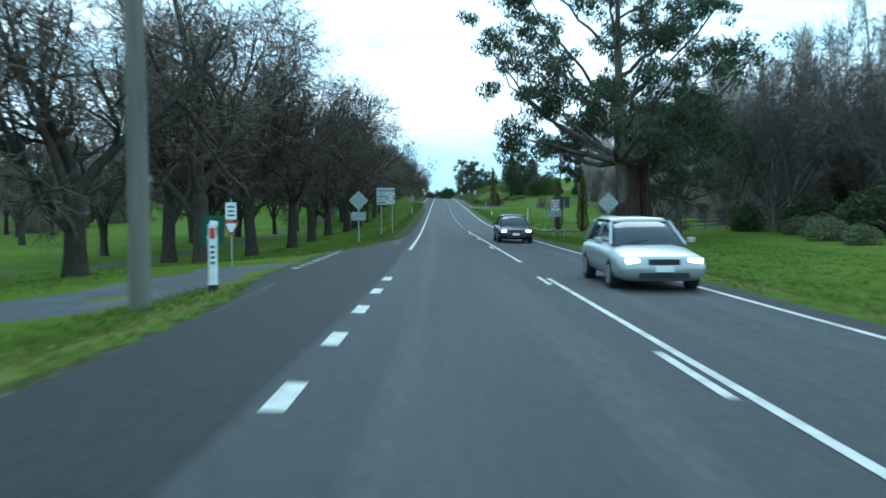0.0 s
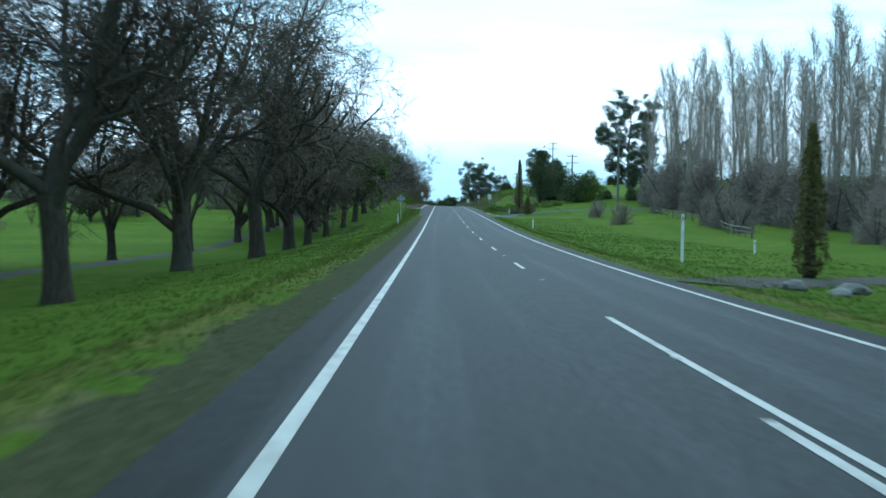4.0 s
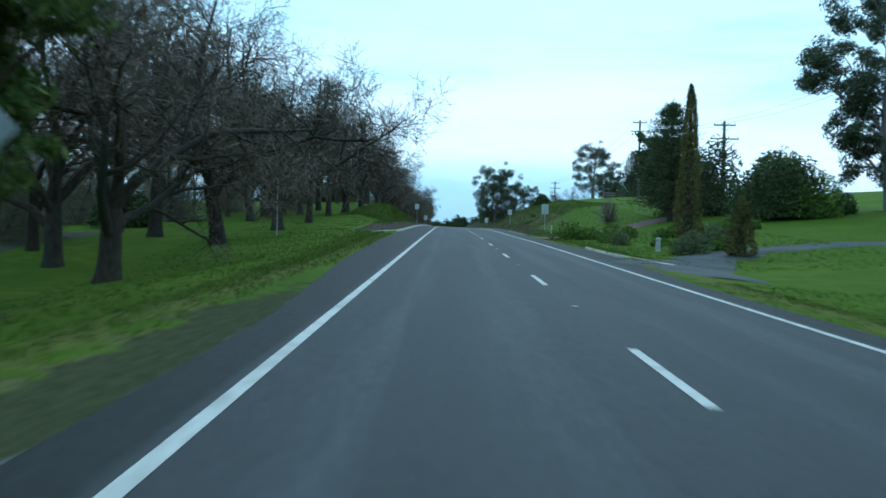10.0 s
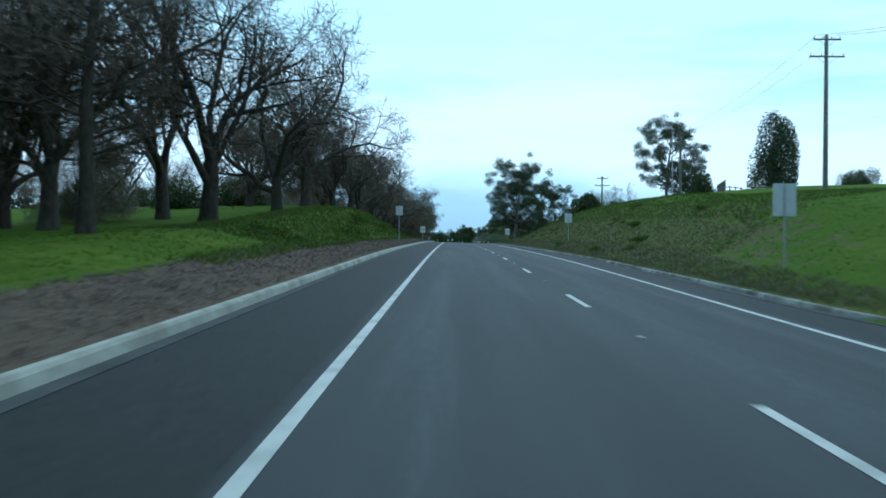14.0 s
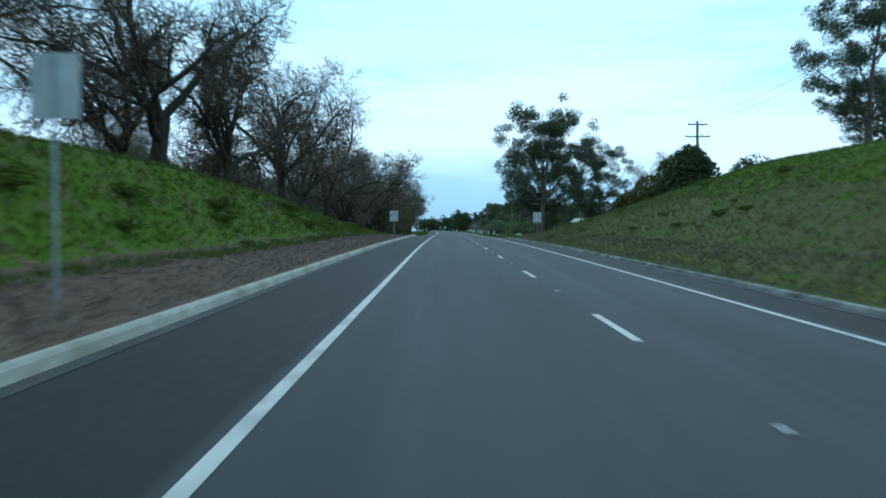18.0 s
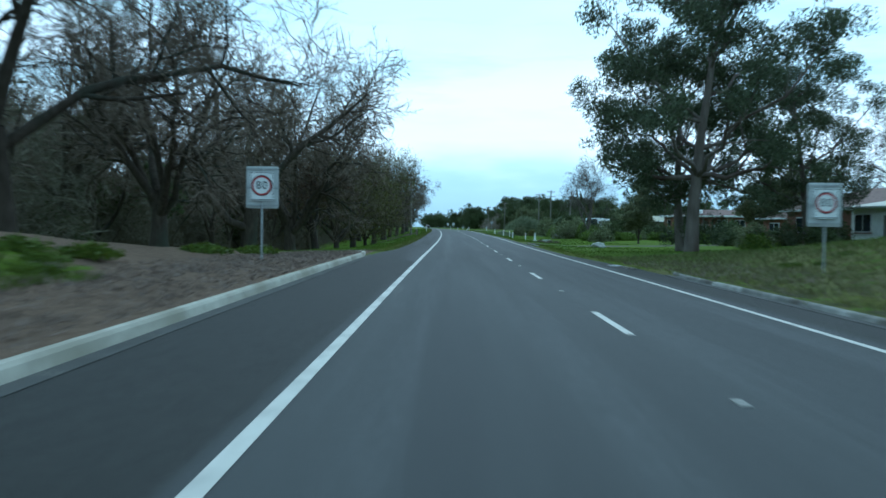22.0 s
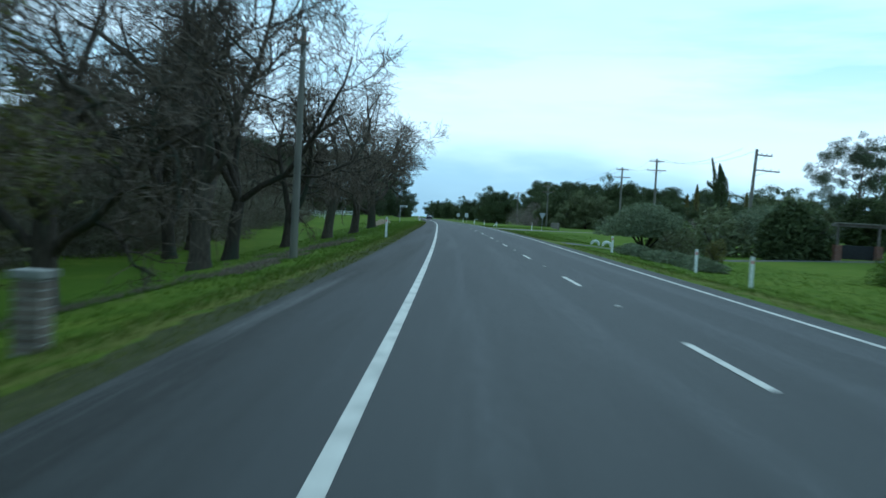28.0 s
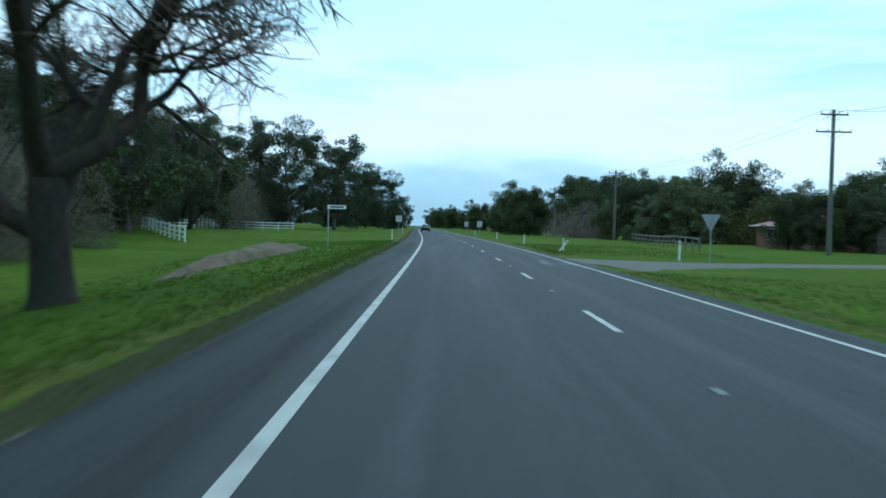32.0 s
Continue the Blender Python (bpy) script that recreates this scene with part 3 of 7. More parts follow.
# ---- the ground: one sheet to the horizon ----
def ground():
    ys = np.concatenate([np.arange(-80, 660, 2.5), np.arange(660, 1000, 20), np.arange(1000, 2600, 160)])
    dl = [-1.2, 0, .25, .6, 1.0, 1.5, 2.1, 2.8, 3.5, 4.3, 5.2, 6.2, 7.4, 8.8, 10.5, 12.5, 15, 18, 22, 27, 34, 44, 60, 85, 130, 220, 400, 900]
    cols = [("L", d) for d in reversed(dl)] + [("R", d) for d in dl]
    verts, att = [], {"dry": [], "verge": [], "bare": [], "mulch": [], "gravel": []}
    for y in ys:
        e, f, x0, z0 = float(seal_left(y)), float(seal_right(y)), float(xc(y)), float(zc(y))
        for side, d in cols:
            l = e - d if side == "L" else f + d
            z = gz(l, y) if d >= 0 else z0 + float(tilt(l)) - 0.06
            if d == 0:
                z = z0 + float(tilt(l)) - 0.022
            verts.append((x0 + l, y, z))
            kerbed = 209 < y < 387
            mossy = max(0, min(1, (y - 36) / 10, (172 - y) / 12)) if side == "L" else 0
            verge = max(0, 1 - abs(d - 0.9 - 0.9 * mossy) / 1.3) if not (side == "L" and kerbed) else 0
            mul = 0.0
            if side == "L" and 212 < y < 392:
                mul = min(1, (y - 212) / 10) * min(1, (392 - y) / 8) * max(0, min(1, (3.4 + (5.5 if 363 < y < 386 else 0) - d) / 0.8)) * (d > 0.2)
            bare = 0.0
            if side == "L":
                bare = max(bare, 0.85 * max(0, 1 - abs(d - 2.2) / 2.0) * max(0, 1 - abs(y - 132) / 24))
                bare = max(bare, 0.5 * max(0, 1 - abs(d - 9.5) / 1.6) * (y < 205) * (y > 60), 0.8 * max(0, 1 - abs(d - 7.2 - 0.03 * (y - 150)) / .8) * (96 < y < 192))
                bare = max(bare, (0.66 if 486 < y < 524 else 0.5) * max(0, 1 - abs(d - 4.5) / 2.0) * (y > 420) * (y < 540))
                bare = max(bare, 0.70 * max(0, min(1, (1.4 - d) / .9)) * mossy, 0.85 * max(0, min(1, (.75 - d) / .5)) * (y > 395), 0.5 * max(0, 1 - d / .8) * (y < 40))
            else:
                bare = max(bare, 0.7 * max(0, 1 - abs(d - 1.0) / 1.5) * max(0, 1 - abs(y - 235) / 14), 0.5 * max(0, 1 - abs(d - 0.6) / .9) * (240 < y < 380))
                bare = max(bare, 0.75 * max(0, 1 - abs(d - 4) / 3.5) * max(0, 1 - abs(y - 428) / 9))
            if side == "R":
                dry = max(.50 * max(0, min(1, (9.5 - d) / 4)) * max(0, min(1, (y - 226) / 20)) * (y < 384), .26 * (d < 16) * (y < 212), .14 * (d < 14))
            else:
                dry = max(.34 * (2 < d < 9) * (240 < y < 375), .08 * (d < 12), .40 * max(0, min(1, (2.6 - d) / 1.2)) * mossy, .42 * max(0, 1 - abs(d - 4.0) / 2.5) * (415 < y < 545))
            gra = (0.30 if d < 0.2 else 0.0)
            for k, v in (("dry", dry), ("verge", 0.62 * verge), ("bare", bare), ("mulch", mul), ("gravel", gra)):
                att[k].append(v)
    nc = len(cols)
    i, j = np.meshgrid(np.arange(len(ys) - 1), np.arange(nc - 1), indexing="ij")
    a = (i * nc + j).ravel()
    me = fast_mesh("ground", np.array(verts), np.stack([a, a + 1, a + nc + 1, a + nc], 1), M_GROUND, True)
    for k, v in att.items():
        me.attributes.new(k, "FLOAT", "POINT").data.foreach_set("value", v)
    return tagged(new("ground", me), "bright green winter grass with worn brown patches", "ground", kind="structure")


ground()


# ---- the road ----
def ribbon(ys, lefts, rights, dz, thick=0.0):
    v, q = [], []
    for y, a, b in zip(ys, lefts, rights):
        for l in (a, b):
            v.append((float(xc(y)) + l, y, float(zc(y)) + float(tilt(l)) + dz))
    for k in range(len(ys) - 1):
        q.append((2 * k, 2 * k + 1, 2 * k + 3, 2 * k + 2))
    return np.array(v), np.array(q)


def build_road():
    ys = np.concatenate([np.arange(-80, 700, 2.5), np.arange(700, 2600, 50)])
    fr = [0, .03, .14, .3]
    verts, att = [], {"track": [], "shoulder": [], "dust": []}
    ls0 = [None, None, None, -4.1, -3.65, -3.2, -2.75, -2.3, -1.85, -1.4, -.95, -.5, 0, .45, .9, 1.35, 1.8, 2.25, 2.7, None, None, None]
    for y in ys:
        e, f = float(seal_left(y)), float(seal_right(y))
        wr = float(spline(WIDE, y))
        row = [e, e + .1, (e + .1) * .5 - 4.1 * .5] + ls0[3:19] + [wr, (wr + f) / 2, f]
        for l in row:
            z = float(zc(y)) + float(tilt(l)) - (0.012 if l in (e, f) else 0)
            verts.append((float(xc(y)) + l, y, z))
            tr = max(0, 1 - min(abs(l + 2.75), abs(l + 1.1), abs(l - 0.8), abs(l - 2.3)) / .6)
            att["track"].append(0.40 * tr)
            att["shoulder"].append((0.85 if y < 380 else 0.34) if l < -3.8 or l > wr + .2 else 0.0)
            att["dust"].append((0.08 if l in (e, e + .1) and not 209 < y < 386 else 0.0) + 0.35 * max(0, 1 - abs(y - 576) / 5) * (l > 1.5))
    nc = 22
    i, j = np.meshgrid(np.arange(len(ys) - 1), np.arange(nc - 1), indexing="ij")
    a = (i * nc + j).ravel()
    me = fast_mesh("road", np.array(verts), np.stack([a, a + 1, a + nc + 1, a + nc], 1), M_ROAD, True)
    for k, v in att.items():
        me.attributes.new(k, "FLOAT", "POINT").data.foreach_set("value", v)
    return tagged(new("road", me), "dark grey sealed two-lane country road", "road", kind="structure")


road = build_road()


def line(name, y0, y1, l0, l1, step=2.5, dz=0.006, paint=None):
    n = max(2, int(round((y1 - y0) / step)) + 1)
    ys = np.linspace(y0, y1, n)
    a = [l0(y) if callable(l0) else l0 for y in ys]
    b = [l1(y) if callable(l1) else l1 for y in ys]
    v, q = ribbon(ys, a, b, dz)
    return part(name, fast_mesh(name, v, q, paint or M_PAINT), paint or M_PAINT, road)


def wide(o):
    return lambda y: float(spline(WIDE, y)) + o


line("edge_line", 34.5, 1400, -3.73, -3.60)
line("edge_line", -60, 1400, wide(-.06), wide(.07))
for k in range(14):                                   # broken line past the side road
    y0 = 6.0 + 3.12 * (k - 9)
    if y0 < 19:
        line("edge_dash", y0, y0 + 1.05, -3.74, -3.55, 0.5)
for k in range(9):                                    # give-way dashes at the mouth of the side road
    line("give_way_dash", 21.5 + 1.13 * k, 22.2 + 1.13 * k, -6.2, -6.0, 0.3, 0.012, M_WORN)
PHASE = -0.56
for k in range(7, 62):
    y0 = PHASE + 12 * k
    line("lane_dash", y0, y0 + 3.0, -.06, .06, 1.5)
line("barrier_line", -60, 20.3, 0.0, .11)
line("barrier_line", 27.2, 71, 0.0, .11)
for y0 in (-52.0, -40.2, -28.4, -16.6, -4.8, 6.8, 18.4, 37.7, 49.7, 61.5):
    line("barrier_dash", y0, y0 + 2.4, -.19, -.08, 1.2)
bm = bmesh.new()                                      # raised pavement markers
box(0.10, 0.11, 0.018, (0, 0, 0), 0.006, bm)
rpm = bpy.data.meshes.new("marker")
bm.to_mesh(rpm)
bm.free()
rpm.materials.append(M_PAINT)
for k in range(1, 58):
    y0 = PHASE + 12 * k + 7.5
    part("marker", rpm, M_PAINT, road, m=pose(float(xc(y0)), y0, float(zc(y0)) + .002))


# ---- kerbs: concrete, in lengths with joints ----
def kerb(name, y0, y1, edge, out, h, label, flare=0.0, flare_end=0.0, step=2.4, material=None):
    root = tagged(new(name), label, "kerb", kind="structure")
    n = int((y1 - y0) / step)
    for k in range(n):
        a, b = y0 + k * step, y0 + (k + 1) * step - 0.02
        v = []
        for y in (a, b):
            e = edge(y)
            s = -1 if out < 0 else 1
            fl = flare * max(0, 1 - (y - y0) / 6.0) ** 2 + flare_end * max(0, 1 - (y1 - y) / 5.0) ** 2
            low = 0.35 + 0.65 * min(1, (y - y0) / 3.0, (y1 - y) / 3.0)
            e += s * fl
            base = float(zc(y)) + float(tilt(e))
            x0 = float(xc(y))
            hh = h * max(0.15, low)
            for dl, dz in ((-.2, .004), (-.17, .007), (0, .012), (.03, hh * .75), (.06, hh), (.15, hh + .004), (.18, hh - .03), (.18, -.15), (-.2, -.15)):
                v.append((x0 + e + s * dl, y, base + dz))
        f = [(i, (i + 1) % 9, 9 + (i + 1) % 9, 9 + i) for i in range(9)] + [tuple(range(9)), tuple(range(17, 8, -1))]
        me = mesh_of("kerb_stone", v, f, material or M_KERB)
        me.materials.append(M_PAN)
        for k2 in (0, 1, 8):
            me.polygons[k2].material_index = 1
        part("kerb_stone", me, None, root)
    return root


kerb("kerb_west", 208.5, 386.5, lambda y: float(seal_left(y)), -1, 0.155, "pale weathered concrete kerb below the grass bank", 1.5, 0.9)
kerb("kerb_east", 179, 196, lambda y: float(seal_right(y)), 1, 0.10, "low concrete kerb along the garden verge", 1.2, 0.8)
kerb("kerb_east", 222.5, 379, lambda y: float(seal_right(y)), 1, 0.10, "low stained concrete kerb below the cutting", 0.8, 0.8, material=M_KERB2)


# ---- side roads and drives ----
def apron(name, label, pts, width, material, dz=0.03):
    """A strip laid on the ground along points (l, y)."""
    v, n = [], len(pts)
    for k, (l, y) in enumerate(pts):
        a, b = Vector(pts[max(k - 1, 0)]), Vector(pts[min(k + 1, n - 1)])
        d = (b - a).normalized()
        w = width[k] if isinstance(width, (list, tuple)) else width
        for s in (-1, -.5, 0, .5, 1):
            ll, yy = l - d.y * w / 2 * s, y + d.x * w / 2 * s
            inside = float(seal_left(yy)) < ll < float(seal_right(yy))
            z = float(zc(yy)) + float(tilt(ll)) - 0.03 if inside else gz(ll, yy) + dz - (0.05 if abs(s) == 1 else 0)
            v.append((float(xc(yy)) + ll, yy, z))
    q = [(5 * k + j, 5 * k + j + 1, 5 * k + j + 6, 5 * k + j + 5) for k in range(n - 1) for j in range(4)]
    me = mesh_of(name, v, q, material, True)
    return tagged(new(name, me), label, "road", kind="structure")


def path(p, q, n):
    return [(p[0] + (q[0] - p[0]) * i / n, p[1] + (q[1] - p[1]) * i / n) for i in range(n + 1)]


apron("side_road", "grey sealed side road joining the highway", [(-5.6, 26.2), (-6.6, 24.4), (-7.6, 22.3), (-8.8, 19.8), (-10.4, 16.6), (-12.5, 12.6)] + path((-15, 8.0), (-60, -76), 24), [13.5, 12, 9.6, 7.8, 6.6, 6.2] + [6] * 25, M_TAR2, 0.02)
apron("park_track", "worn brown track across the park lawn", path((-21, 30), (-25, 205), 70), 2.2, M_DIRT, 0.03)
apron("garden_drive", "dark sealed driveway beside the cypresses", [(3.9, 174.5), (5.4, 177.5), (6.8, 181), (8.6, 185.2), (11.5, 188.6)] + path((15, 190), (44, 194), 12), [9, 5.5, 4, 3.4, 3.2] + [3.2] * 13, M_TAR2, 0.03)
apron("red_drive", "reddish gravel driveway over the verge", path((4.4, 216), (9, 217.5), 3) + path((11, 219), (34, 240), 12), [6, 5, 4.5, 4] + [3.6] * 13, M_DRIVE, 0.04)
apron("house_drive", "muddy unsealed driveway to a house", path((3.8, 427.5), (40, 434), 20), [9, 6.5, 5] + [4.5] * 18, M_DIRT, 0.03)
apron("farm_drive", "rutted brown farm track between cypresses", [(3.9, 80.0), (6.2, 82.0), (9.5, 84.0), (14, 86.3), (22, 89), (36, 92)], [5, 3.4, 2.6, 2.6, 2.6, 2.6], M_DIRT, 0.03)
apron("gate_drive", "grey gravel driveway to brick gateposts", path((3.9, 519.5), (30, 520.5), 14), [8, 5] + [4] * 13, M_TAR2, 0.03)
apron("gravel_side_road", "pale gravel side road across the paddocks", path((3.6, 579), (12, 581), 4) + path((15, 582), (120, 596), 20), [15, 11, 8, 6, 5.5] + [4.8] * 21, M_PATH, 0.03)

# ---- trees ----
def grow(rng, start, way, length, radius, steps, bend, rise, out):
    """One bent branch; returns its points and radii."""
    pts, d, p = [np.array(start)], np.array(way) / np.linalg.norm(way), np.array(start)
    for _ in range(steps):
        d = d + rng.normal(size=3) * bend + np.array((0, 0, rise))
        d /= np.linalg.norm(d)
        p = p + d * length / steps
        pts.append(p.copy())
    return np.array(pts), np.linspace(radius, radius * out, steps + 1)


def side_way(rng, d, angle):
    a = np.cross(d, rng.normal(size=3))
    a /= np.linalg.norm(a) + 1e-9
    return d * math.cos(angle) + a * math.sin(angle)


def ramify(rng, pts, radii, plan, level, wood, twigs, tips):
    """Side branches along a branch, by plan[level] = (count, length, angle, bend, rise, from)."""
    if level >= len(plan):
        tips.append(pts[-1])
        return
    count, length, angle, bend, rise, lo = plan[level]
    last = level == len(plan) - 1
    k = len(pts) - 1
    for i in range(count):
        f = lo + (1 - lo) * (i + rng.uniform(0.2, 1)) / count
        s = min(f, 0.999) * k
        j = int(s)
        p = pts[j] + (pts[j + 1] - pts[j]) * (s - j)
        d = pts[j + 1] - pts[j]
        d /= np.linalg.norm(d) + 1e-9
        r = max(0.011, (radii[j] + (radii[j + 1] - radii[j]) * (s - j)) * (0.62 if not last else 0.5))
        ln = length * rng.uniform(0.65, 1.25) * (1.15 - 0.45 * f)
        w = side_way(rng, d, radians(angle * rng.uniform(0.7, 1.3)))
        steps = 1 if last else (4 if level == 0 else 3)
        q, rr = grow(rng, p, w, ln, r if not last else 0.0125, steps, bend, rise, 0.35)
        (twigs if last else wood).append((q, rr, 3 if last or rr[0] < 0.035 else (5 if rr[0] < 0.12 else 7)))
        ramify(rng, q, rr, plan, level + 1, wood, twigs, tips)


def spread_tree(seed, height=14.0, limbs=6, clear=2.6, radius=0.36, twig=10, lean=0.04, dense=1.0, out=(0.35, 0.88), bend=0.19, rise=0.085):
    """A bare spreading tree: short bole, strong crooked limbs, a fine dome of twigs. Returns trunk branches, twigs and tips."""
    rng = np.random.default_rng(seed)
    wood, twigs, tips = [], [], []
    b, r = grow(rng, (0, 0, -0.3), (rng.normal() * lean, rng.normal() * lean, 1), clear + 0.8, radius, 5, 0.04, 0.02, 0.8)
    r[0] *= 1.45
    r[1] *= 1.1
    wood.append((b, r, 10))
    s = height / 14.0
    plan = [(max(3, int(8 * dense)), 3.7 * s, 50, 0.24, 0.055, 0.22), (7, 2.0 * s, 48, 0.26, 0.01, 0.1), (twig, 1.0 * s, 50, 0.15, -0.02, 0.05)]
    for i in range(limbs):
        a = 2 * math.pi * (i + rng.uniform(-.25, .25)) / limbs
        go = rng.uniform(*out) if i else 0.15
        j = rng.integers(3, 6)
        q, rr = grow(rng, b[j], (math.cos(a) * go, math.sin(a) * go, 0.85), (height - clear) * rng.uniform(0.7, 0.92), radius * rng.uniform(0.42, 0.58), 7, bend, rise, 0.2)
        wood.append((q, rr, 7))
        ramify(rng, q, rr, plan, 0, wood, twigs, tips)
    return wood, twigs, tips


def spire_tree(seed, height=14.0, radius=0.28, spread=3.2, count=44, flat=75, twig=7):
    """A straight bare tree with one leader and level side branches."""
    rng = np.random.default_rng(seed)
    wood, twigs, tips = [], [], []
    b, r = grow(rng, (0, 0, -0.3), (0, 0, 1), height, radius, 9, 0.03, 0.03, 0.12)
    r[0] *= 1.3
    wood.append((b, r, 9))
    for i in range(count):
        f = 0.18 + 0.8 * i / count
        s = f * 9
        j = min(int(s), 8)
        p = b[j] + (b[j + 1] - b[j]) * (s - j)
        a, g = rng.uniform(0, 6.28), radians(flat * rng.uniform(0.85, 1.1))
        ln = spread * (1.1 - f) ** 0.6 * rng.uniform(0.7, 1.2)
        q, rr = grow(rng, p, (math.cos(a) * math.sin(g), math.sin(a) * math.sin(g), math.cos(g)), ln, 0.05 * (1.2 - f) + 0.012, 4, 0.1, 0.03, 0.3)
        wood.append((q, rr, 4))
        ramify(rng, q, rr, [(7, 0.9, 50, .15, .02, .2), (twig, 0.45, 45, .1, 0, .1)], 0, wood, twigs, tips)
    return wood, twigs, tips


def tree_thing(name, label, grown, bark, twigm, leaves=None, m=None, group="", category="tree", more=4, reach=.55, width=.026, gather=False):
    wood, twigs, tips = grown
    t = thing(name, label, category, m, group)
    part("trunk", tubes_mesh("trunk", wood[:1] if gather else wood, bark), bark, t)
    if gather:
        twigs = twigs + [(w[[i, i + 1]], r[[i, i + 1]], 3) for w, r, _ in wood[1:] for i in range(len(w) - 1)]
    if twigs:
        part("crown", twig_mesh("crown", twigs, np.random.default_rng(len(twigs)), twigm, more, reach, width), twigm, t)
    if leaves is not None:
        part("foliage", leaves, leaves.materials[0], t)
    return t


def twig_mesh(name, twigs, rng, material, more=4, reach=.42, width=.024):
    """Fine twigs as thin blades: the twigs given, and more of them forking off each."""
    a = np.array([t[0][0] for t in twigs])
    b = np.array([t[0][-1] for t in twigs])
    d = b - a
    ln = np.linalg.norm(d, axis=1)[:, None] + 1e-9
    f = rng.uniform(.15, 1, (len(a), more, 1))
    p = a[:, None] + d[:, None] * f
    w = d[:, None] / ln[:, None] + rng.normal(size=p.shape) * .62
    w /= np.linalg.norm(w, axis=2)[..., None]
    q = p + w * (ln[:, None] * reach * rng.uniform(.6, 1.5, (len(a), more, 1)))
    p, q = p.reshape(-1, 3), q.reshape(-1, 3)
    s0, s1 = np.concatenate([a, p]), np.concatenate([b, q])
    wd = np.concatenate([np.full(len(a), width), np.full(len(p), width * .75)])[:, None]
    n = np.cross(s1 - s0, rng.normal(size=s0.shape))
    n /= np.linalg.norm(n, axis=1)[:, None] + 1e-9
    v = np.stack([s0 - n * wd * .5, s0 + n * wd * .5, s1 + n * wd * .22, s1 - n * wd * .22], 1).reshape(-1, 3)
    return fast_mesh(name, v, np.arange(len(v)).reshape(-1, 4), material)


def round_tips(tips, rng, per, spread):
    """Leaf places scattered round branch tips."""
    c = np.array(tips)
    c = np.repeat(c, per, axis=0)
    return c + rng.normal(size=c.shape) * spread


AWAY = pose(0, 0, -400)
BARE = "dark bare deciduous tree with a dense crown of fine twigs"
protos = []
for s, (h, n, c, r) in enumerate([(14.5, 6, 2.4, .39), (13.5, 7, 2.0, .37), (15.0, 5, 2.9, .42), (13.0, 6, 1.8, .36), (14.2, 6, 2.6, .39)]):
    protos.append(tree_thing("bare_tree", BARE, spread_tree(40 + s, h, n, c, r, twig=8), M_BARK, M_TWIG, m=AWAY, group="avenue of bare trees", more=4, reach=.45, width=.034))
small = []
for s in range(3):
    small.append(tree_thing("bare_tree", "slender dark bare tree standing in the park lawn", spread_tree(70 + s, 11.5, 5, 2.2, .27, twig=4, dense=.6), M_BARK, M_TWIG, m=AWAY, group="park trees", more=3, reach=.9, width=.07))
rngT = np.random.default_rng(5)
gt = spread_tree(91, 10.5, 8, 1.3, .34, twig=6)
yellow = tree_thing("budding_tree", "spreading tree with sparse yellowish olive leaves on dense twigs", gt, M_BARK, M_TWIG,
                    leaves_mesh("foliage", round_tips(gt[2], rngT, 7, .3), rngT, .12, .6, .2, L_OLIVE), AWAY, "avenue of bare trees")
gt = spread_tree(92, 12.5, 6, 2.6, .34, twig=7)
rusty = tree_thing("rusty_tree", "dark tree with hanging twigs and rusty dead leaves", gt, M_BARK, M_TWIG,
                   leaves_mesh("foliage", round_tips(gt[2], rngT, 4, .25), rngT, .11, .6, .5, L_RUST), AWAY, "avenue of bare trees")
